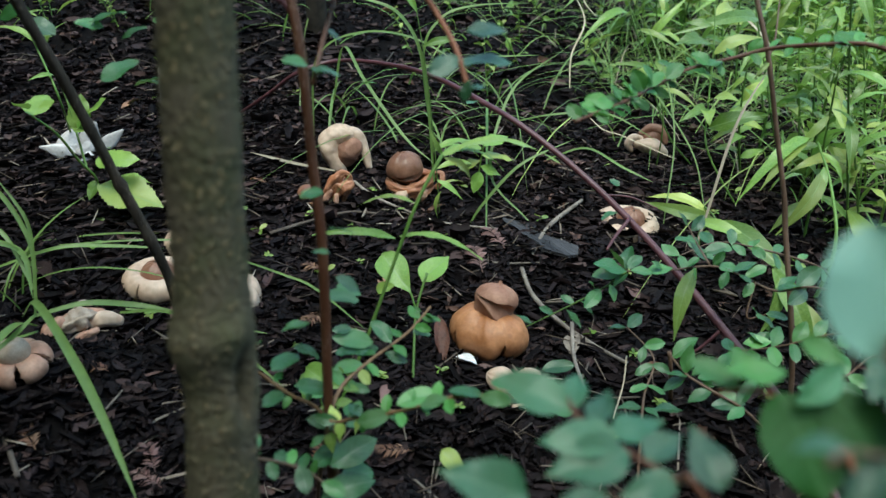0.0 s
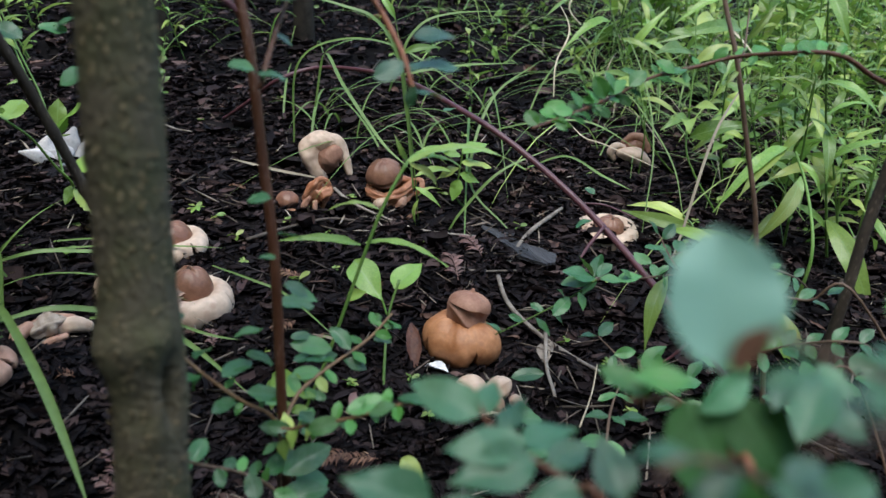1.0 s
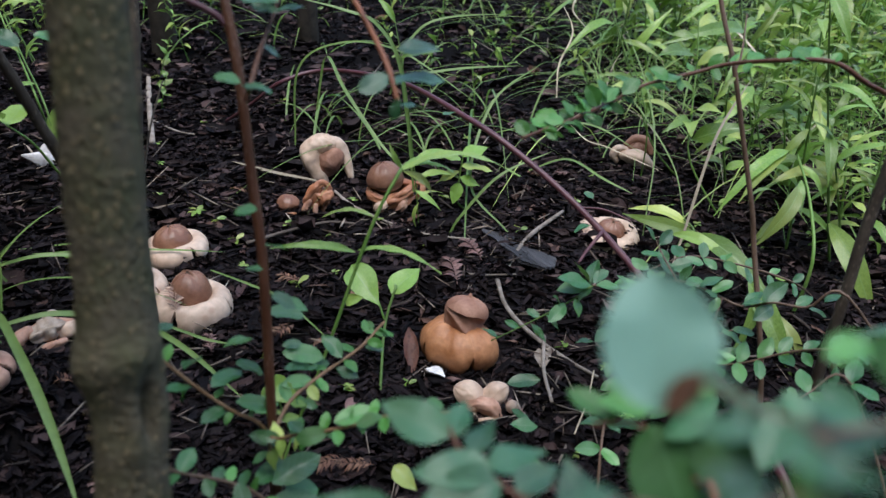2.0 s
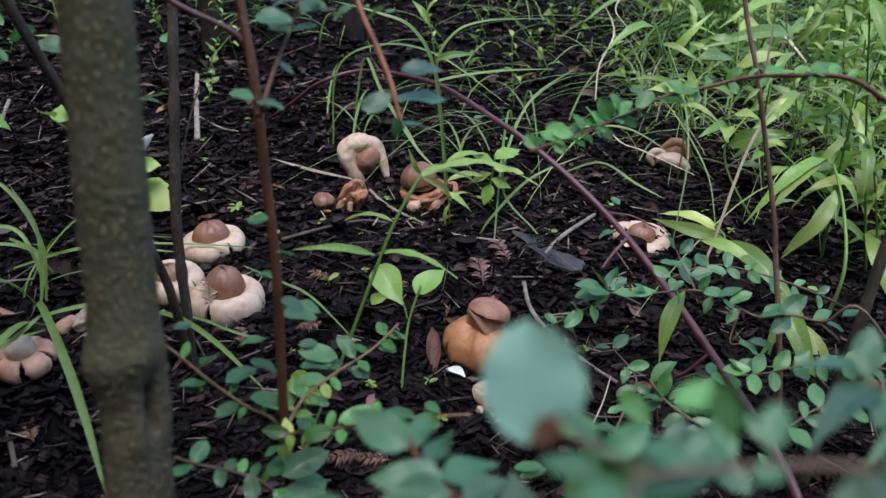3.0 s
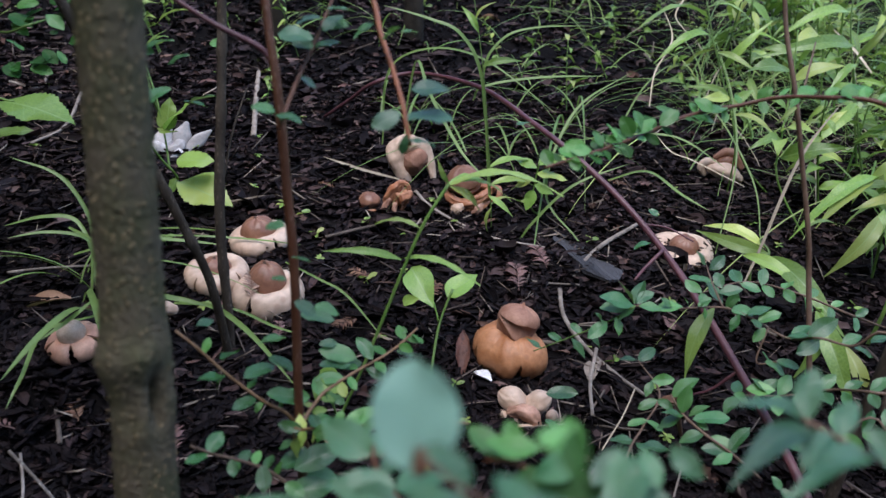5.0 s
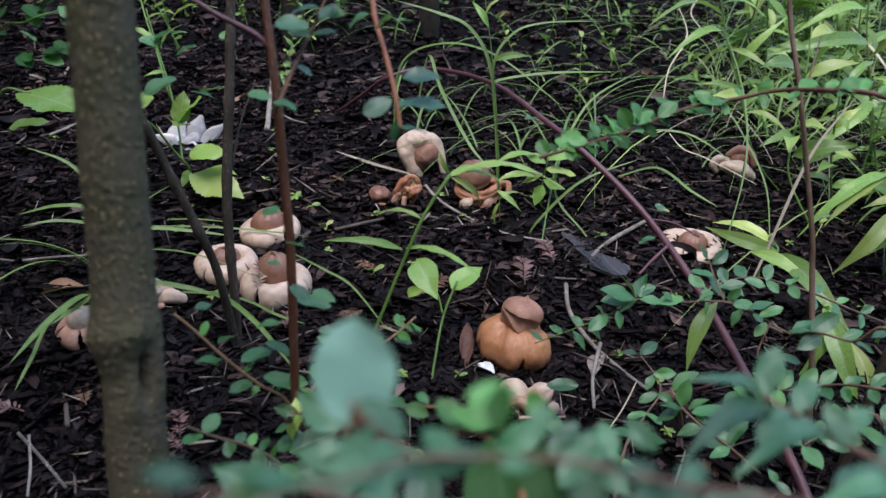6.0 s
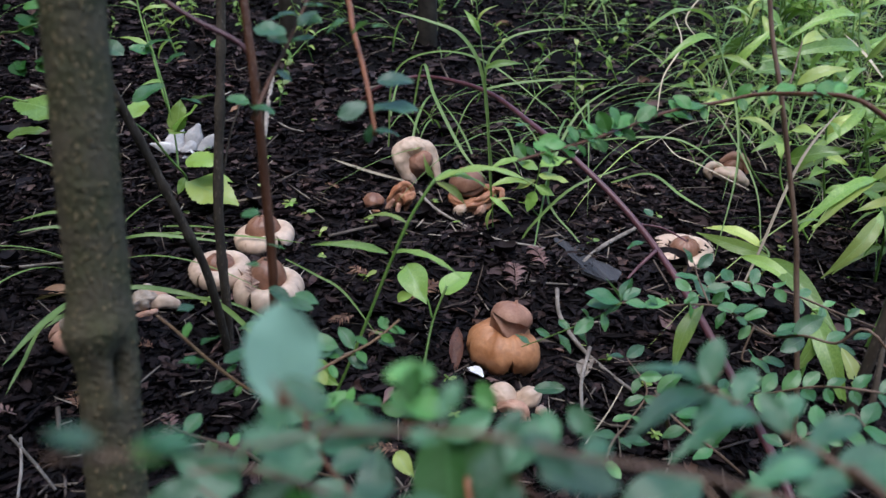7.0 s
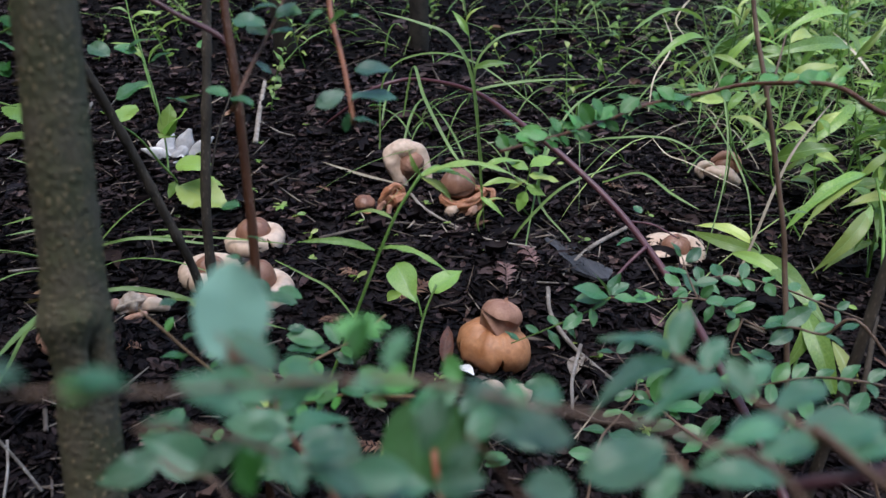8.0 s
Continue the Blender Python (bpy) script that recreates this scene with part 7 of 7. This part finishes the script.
strip("blade", "", "", grass_green, [(-0.203, 0.696, 0.101), (-0.157, 0.669, 0.098), (-0.122, 0.650, 0.092), (-0.067, 0.588, 0.082)], 0.0035, parent=thin_tuft)
strip("blade", "", "", grass_green, [(-0.419, 0.764, 0.088), (-0.342, 0.768, 0.091), (-0.276, 0.777, 0.087), (-0.210, 0.767, 0.089)], 0.0035, parent=thin_tuft)
strip("blade", "", "", grass_green, [(-0.444, 0.781, 0.086), (-0.372, 0.785, 0.092), (-0.310, 0.776, 0.096)], 0.003, parent=thin_tuft)
tall_tuft = tagged(new("grass_tuft"), "tall green grass with long arching blades", "grass", "grass tufts")
strip("blade", "", "", grass_green, [(-0.016, 0.938, 0.096), (-0.027, 0.947, 0.241), (-0.053, 0.947, 0.299), (-0.095, 0.949, 0.318), (-0.153, 0.957, 0.332)], 0.0065, parent=tall_tuft)
strip("blade", "", "", grass_green, [(-0.017, 0.953, 0.130), (-0.027, 0.950, 0.248), (-0.007, 0.963, 0.291), (0.033, 0.976, 0.305), (0.108, 1.000, 0.305)], 0.0045, parent=tall_tuft)
strip("blade", "", "", grass_green, [(-0.183, 1.036, 0.129), (-0.171, 1.041, 0.232), (-0.113, 1.033, 0.266), (-0.031, 0.990, 0.262), (0.066, 0.957, 0.203)], 0.005, parent=tall_tuft)
strip("blade", "", "", grass_green, [(-0.049, 1.015, 0.203), (-0.034, 1.015, 0.222), (0.039, 1.032, 0.232), (0.128, 1.058, 0.231)], 0.0055, parent=tall_tuft)
strip("blade", "", "", grass_green, [(-0.160, 1.090, 0.165), (-0.142, 1.093, 0.238), (-0.106, 1.009, 0.210), (-0.053, 0.937, 0.156), (-0.016, 0.909, 0.130)], 0.006, parent=tall_tuft)
right_tuft = tagged(new("grass_tuft"), "loose green grass blades round a purple cane", "grass", "grass tufts")
strip("blade", "", "", grass_green, [(0.103, 0.914, 0.050), (0.056, 0.953, 0.102), (0.086, 1.031, 0.188), (0.159, 1.096, 0.229)], 0.005, parent=right_tuft)
strip("blade", "", "", grass_green, [(0.028, 0.902, 0.051), (0.045, 0.906, 0.077), (0.092, 0.924, 0.122), (0.160, 0.947, 0.147)], 0.005, parent=right_tuft)
strip("blade", "", "", grass_green, [(0.137, 1.030, 0.094), (0.187, 1.015, 0.114), (0.227, 0.961, 0.104), (0.261, 0.939, 0.092)], 0.0055, parent=right_tuft)
strip("blade", "", "", grass_green, [(0.095, 1.115, 0.124), (0.151, 1.098, 0.139), (0.228, 1.090, 0.141), (0.297, 1.063, 0.107)], 0.005, parent=right_tuft)
strip("blade", "", "", grass_green, [(0.266, 0.889, 0.056), (0.287, 0.956, 0.143), (0.284, 1.021, 0.212), (0.259, 1.084, 0.285)], 0.003, parent=right_tuft)
strip("blade", "", "", grass_green, [(0.319, 0.904, 0.068), (0.312, 0.951, 0.123), (0.279, 1.005, 0.179), (0.252, 1.035, 0.207)], 0.003, parent=right_tuft)
strip("straw", "long dry straw leaning over weeds", "straw", straw_pale, [(0.295, 0.851, 0.035), (0.313, 0.877, 0.072), (0.354, 0.934, 0.167), (0.410, 0.994, 0.229)], 0.0046)
strip("straw", "pale split straw lying on the mulch", "straw", straw_pale, [(-0.151, 1.001, 0.090), (-0.212, 1.016, 0.097), (-0.274, 1.033, 0.108)], 0.0062)
strip("straw", "curling pale dry grass blade", "straw", straw_pale, [(0.203, 1.303, 0.130), (0.210, 1.349, 0.177), (0.237, 1.398, 0.225), (0.217, 1.440, 0.275)], 0.0034)
strip("straw", "curling pale dry grass blade", "straw", straw_pale, [(0.268, 1.469, 0.223), (0.246, 1.478, 0.251), (0.259, 1.493, 0.278), (0.278, 1.505, 0.296)], 0.0036)
strip("straw", "bleached dry blade hooked over soil", "straw", straw_pale, [(0.326, 1.077, 0.078), (0.256, 1.100, 0.105), (0.225, 1.110, 0.114), (0.201, 1.138, 0.134)], 0.0028)
strip("straw", "pale dry blade above the weeds", "straw", straw_pale, [(0.542, 1.333, 0.188), (0.523, 1.376, 0.215), (0.490, 1.406, 0.246)], 0.007)
tagged(part("stick", tube([(0.179, 0.977, 0.054), (0.128, 0.900, 0.050), (0.098, 0.825, 0.044)], 0.0026, 0.0032, 9, 6, 0.22), stick_grey), "grey weathered stick lying on mulch", "stick", "fallen sticks")
tagged(part("stick", tube([(0.085, 0.794, 0.042), (0.092, 0.747, 0.035), (0.114, 0.701, 0.028), (0.145, 0.666, 0.020), (0.175, 0.640, 0.014)], 0.0028, 0.0018, 9, 6, 0.22), stick_grey), "pale curved stick bent through the mulch", "stick", "fallen sticks")
tagged(part("stick", tube([(0.002, 0.823, 0.052), (0.053, 0.806, 0.044), (0.107, 0.813, 0.040)], 0.0014, 0.0012, 9, 6, 0.22), stick_grey), "thin grey twig lying across mulch", "stick", "fallen sticks")
tagged(part("stick", tube([(-0.125, 0.981, 0.083), (-0.096, 0.943, 0.076), (-0.049, 0.909, 0.067), (-0.002, 0.886, 0.060), (0.062, 0.884, 0.053)], 0.0022, 0.0013, 9, 6, 0.22), stick_grey), "thin grey twig lying across mulch", "stick", "fallen sticks")
tagged(part("stick", tube([(-0.493, 1.342, 0.163), (-0.447, 1.211, 0.143), (-0.396, 1.075, 0.122)], 0.0042, 0.0045, 9, 6, 0.22), stick_grey), "pale short stick on the upper slope", "stick", "fallen sticks")
tagged(part("stick", tube([(-0.423, 1.156, 0.134), (-0.378, 1.125, 0.126), (-0.349, 1.119, 0.122)], 0.0016, 0.001, 9, 6, 0.22), stick_grey), "thin forked dry twig on mulch", "stick", "fallen sticks")
tagged(part("stick", tube([(-0.204, 0.828, 0.073), (-0.158, 0.869, 0.073), (-0.120, 0.895, 0.072), (-0.087, 0.897, 0.069)], 0.0022, 0.0016, 9, 6, 0.22), twig_dark), "dark thin twig over the litter", "stick", "fallen sticks")
tagged(part("stick", tube([(-0.512, 0.658, 0.083), (-0.473, 0.678, 0.082), (-0.425, 0.699, 0.079)], 0.0016, 0.0014, 9, 6, 0.22), stick_grey), "thin grey twig lying across mulch", "stick", "fallen sticks")
tagged(part("stick", tube([(-0.339, 0.421, 0.051), (-0.307, 0.404, 0.046), (-0.268, 0.381, 0.040)], 0.0016, 0.0012, 9, 6, 0.22), stick_grey), "thin dry stalk lying in the litter", "stick", "fallen sticks")
tagged(part("stick", tube([(-0.329, 0.421, 0.050), (-0.308, 0.394, 0.045), (-0.291, 0.367, 0.040)], 0.0013, 0.001, 9, 6, 0.22), stick_grey), "thin dry stalk lying in the litter", "stick", "fallen sticks")
tagged(part("stick", tube([(-0.361, 0.514, 0.065), (-0.334, 0.477, 0.058), (-0.305, 0.438, 0.050)], 0.0022, 0.002, 9, 6, 0.22), twig_dark), "dark broken twig at the mulch edge", "stick", "fallen sticks")
tagged(part("stick", tube([(-0.853, 1.144, 0.176), (-0.798, 1.138, 0.169), (-0.818, 1.200, 0.179)], 0.0024, 0.0018, 9, 6, 0.22), stick_grey), "thin grey twig lying across mulch", "stick", "fallen sticks")
tagged(part("stick", tube([(0.128, 0.692, 0.029), (0.123, 0.639, 0.023), (0.126, 0.593, 0.018)], 0.0022, 0.0016, 9, 6, 0.22), stick_grey), "bleached twig standing in low leaves", "stick", "fallen sticks")
tagged(part("stick", tube([(0.161, 0.591, 0.053), (0.149, 0.545, 0.055), (0.132, 0.498, 0.055)], 0.0006, 0.0005, 9, 6, 0.22), straw_pale), "thin pale dead stalk above the soil", "stick", "fallen sticks")
tagged(part("stick", tube([(-0.720, 1.140, 0.162), (-0.671, 1.015, 0.142), (-0.682, 0.950, 0.135)], 0.0028, 0.002, 9, 6, 0.22), stick_grey), "grey root crossing the upper slope", "stick", "fallen sticks")

# ---- litter ----
def dry_frond(length, seed, material):
    """A fallen feathery frond: a thin rachis with flat leaflets on both sides; it lies along y."""
    rnd = random.Random(seed)
    thing = tagged(new("dry_frond"), "fallen brown feathery conifer frond on mulch", "frond", "fallen fronds")
    part("rachis", tube([(0, 0, 0.001), (0.001, length * 0.5, 0.004), (0, length, 0.002)], 0.0006, 0.0003, 6, 4), material, thing)
    n = 11
    for i in range(n):
        y = length * (0.08 + 0.86 * i / n)
        ln = length * 0.34 * math.sin(math.pi * (0.18 + 0.72 * i / n))
        for sgn in (-1, 1):
            tip = (sgn * ln * 0.85, y + ln * 0.55, 0.003 + rnd.uniform(-0.002, 0.006))
            part("leaflet", leaf_data("lance", material), material, thing, m=leaf_pose((0, y, 0.003), tip, (0, 0, 1)) @ Matrix.Diagonal((1.1, 1, 1, 1)))
    return thing


def dry_leaf(label, x, y, length, turn, material, rise=0.0, wide=0.24):
    """A dead leaf, curled across its length, lying on the mulch."""
    rnd = random.Random(int((x * 7 + y) * 1000))
    rows, cols = 12, 8
    curl = rnd.uniform(1.2, 2.4)
    verts, faces = [], []
    for i in range(rows + 1):
        s = i / rows
        half = length * wide * math.sin(math.pi * min(max(s, 0.03), 0.97)) ** 0.8
        for j in range(cols + 1):
            v = 2 * j / cols - 1
            a = curl * v * 0.6
            jag = 1 + 0.12 * noise.noise(Vector((s * 7, v * 4, x * 50)))
            verts.append((half * jag * math.sin(a) / max(curl * 0.6, 0.1), length * (s - 0.5), half * (1 - math.cos(a)) * 0.9 + length * 0.10 * math.sin(s * 3.0) + 0.002 * noise.noise(Vector((s * 5, v * 3, y * 40)))))
    m = cols + 1
    for i in range(rows):
        for j in range(cols):
            a = i * m + j
            faces.append((a, a + 1, a + m + 1, a + m))
    ob = part("dry_leaf", mesh("dry_leaf", verts, faces), material)
    ob.matrix_basis = pose(x, y, rough_z(x, y) + 0.005 + 0.4 * length * math.sin(radians(rise)), rise + rnd.uniform(-12, 18), rnd.uniform(-15, 15), turn - 90)
    return tagged(ob, label, "leaf", "dead leaves")


FRONDS = [(0.068, 0.832, 0.05, 25), (-0.071, 0.714, 0.05, -30), (0.040, 0.773, 0.055, 10), (-0.131, 0.764, 0.03, 70), (-0.350, 0.444, 0.05, 100), (-0.303, 0.462, 0.035, 40), (-0.208, 0.448, 0.03, 60), (0.168, 1.093, 0.03, 80), (0.205, 1.108, 0.028, 110), (-0.099, 0.486, 0.03, 0), (-0.215, 0.458, 0.035, 30), (-0.283, 0.553, 0.03, 80), (-0.293, 0.518, 0.035, 60), (-0.121, 0.676, 0.035, 150), (-0.190, 0.629, 0.03, 20), (-0.050, 0.515, 0.035, 120), (0.101, 0.581, 0.03, 45), (-0.027, 0.513, 0.03, 100)]
dry_leaf("red-brown curled dead leaf beside an earthstar", -0.004, 0.650, 0.050, 98, dry_leaf_rust, 16, 0.17)
dry_leaf("dull plum-brown dead leaf on mulch", -0.550, 1.247, 0.045, 20, dry_leaf_plum)
dry_leaf("curled brown dead leaf on the mulch", -0.443, 0.622, 0.055, 15, dry_leaf_brown)
dry_leaf("curled brown dead leaf on the mulch", -0.490, 1.180, 0.03, 60, dry_leaf_brown)
dry_leaf("pale torn scrap beside an earthstar", 0.0180, 0.6240, 0.026, -32, pale_scrap, 14, 0.34)
dry_leaf("dull plum-brown dead leaf on mulch", 0.035, 0.618, 0.02, 10, dry_leaf_plum)
dry_leaf("curled brown dead leaf on the mulch", -0.015, 0.930, 0.03, 30, dry_leaf_brown)
dry_leaf("curled brown dead leaf on the mulch", -0.247, 0.964, 0.025, -20, dry_leaf_brown)
dry_leaf("dull plum-brown dead leaf on mulch", -0.050, 0.573, 0.03, 70, dry_leaf_plum)
dry_leaf("curled brown dead leaf on the mulch", -0.487, 1.189, 0.03, 40, dry_leaf_brown)
dry_leaf("dull plum-brown dead leaf on mulch", -0.233, 0.597, 0.03, 40, dry_leaf_plum)
dry_leaf("curled brown dead leaf on the mulch", 0.199, 0.639, 0.03, 10, dry_leaf_brown)
dry_leaf("curled brown dead leaf on the mulch", -0.095, 0.659, 0.02, 80, dry_leaf_brown)
dry_leaf("curled brown dead leaf on the mulch", 0.318, 2.153, 0.04, 0, dry_leaf_brown)
dry_leaf("dull plum-brown dead leaf on mulch", -0.328, 1.328, 0.03, 10, dry_leaf_plum)
dry_leaf("bleached grey bark flake on the mulch", 0.126, 0.666, 0.04, 80, stick_grey)
dry_leaf("dull plum-brown dead leaf on mulch", 0.206, 0.773, 0.035, 100, dry_leaf_plum)
dry_leaf("dull plum-brown dead leaf on mulch", -0.526, 0.772, 0.04, 20, dry_leaf_plum)
dry_leaf("dull plum-brown dead leaf on mulch", -0.509, 0.805, 0.03, 120, dry_leaf_plum)
dry_leaf("curled brown dead leaf on the mulch", -0.136, 1.852, 0.05, 0, dry_leaf_brown)
dry_leaf("dull plum-brown dead leaf on mulch", -0.264, 0.678, 0.035, 80, dry_leaf_plum)
models = [dry_frond(0.05, 111, dry_leaf_plum), dry_frond(0.05, 112, dry_leaf_brown)]
for i, (x, y, length, turn) in enumerate(FRONDS):
    m = pose(x, y, rough_z(x, y) + 0.008, 8, 0, turn) @ Matrix.Scale(length / 0.05, 4)
    if i < 2:
        models[i].matrix_basis = m
    else:
        c = copy_thing(models[i % 2], m)
        c.matrix_basis = m
perched = dry_frond(0.05, 113, dry_leaf_tan)
perched.matrix_basis = pose(-0.2310, 0.6610, 0.0710, 32, 10, 24) @ Matrix.Scale(0.72, 4)
tagged(perched, "dry plum-brown frond resting on an earthstar")


def bark_plate(x, y, length, width, turn, tilt):
    """A flat ridged slab of bark."""
    rnd = random.Random(7)
    rows, cols = 18, 7
    verts, faces = [], []
    for side in (1, -1):
        for i in range(rows + 1):
            s = i / rows
            for j in range(cols + 1):
                v = j / cols - 0.5
                w = width * (0.75 + 0.35 * noise.noise(Vector((s * 4, side * 0.1 + (1 if v > 0 else 5), 0)))) * min(1, 0.35 + 4 * s, 0.35 + 4 * (1 - s))
                verts.append((v * w, length * (s - 0.5) + 0.004 * noise.noise(Vector((v * 9, s, 2))), side * 0.0018 + 0.0022 * noise.noise(Vector((v * 14, s * 3, side)))))
    m = cols + 1
    n = (rows + 1) * m
    for i in range(rows):
        for j in range(cols):
            a = i * m + j
            faces += [(a, a + 1, a + m + 1, a + m), (n + a + m, n + a + m + 1, n + a + 1, n + a)]
    rim = [i * m for i in range(rows + 1)] + [rows * m + j for j in range(1, m)] + [i * m + cols for i in range(rows - 1, -1, -1)] + [j for j in range(cols - 1, 0, -1)]
    for a, b in zip(rim, rim[1:] + rim[:1]):
        faces.append((b, a, n + a, n + b))
    ob = part("bark_slab", mesh("bark_slab", verts, faces, smooth=False), bark_chip)
    ob.matrix_basis = pose(x, y, rough_z(x, y) + 0.004, tilt, 8, turn)
    return tagged(ob, "flat dark slab of bark lying on mulch", "bark")


bark_plate(0.112, 0.880, 0.135, 0.058, 30, 3)
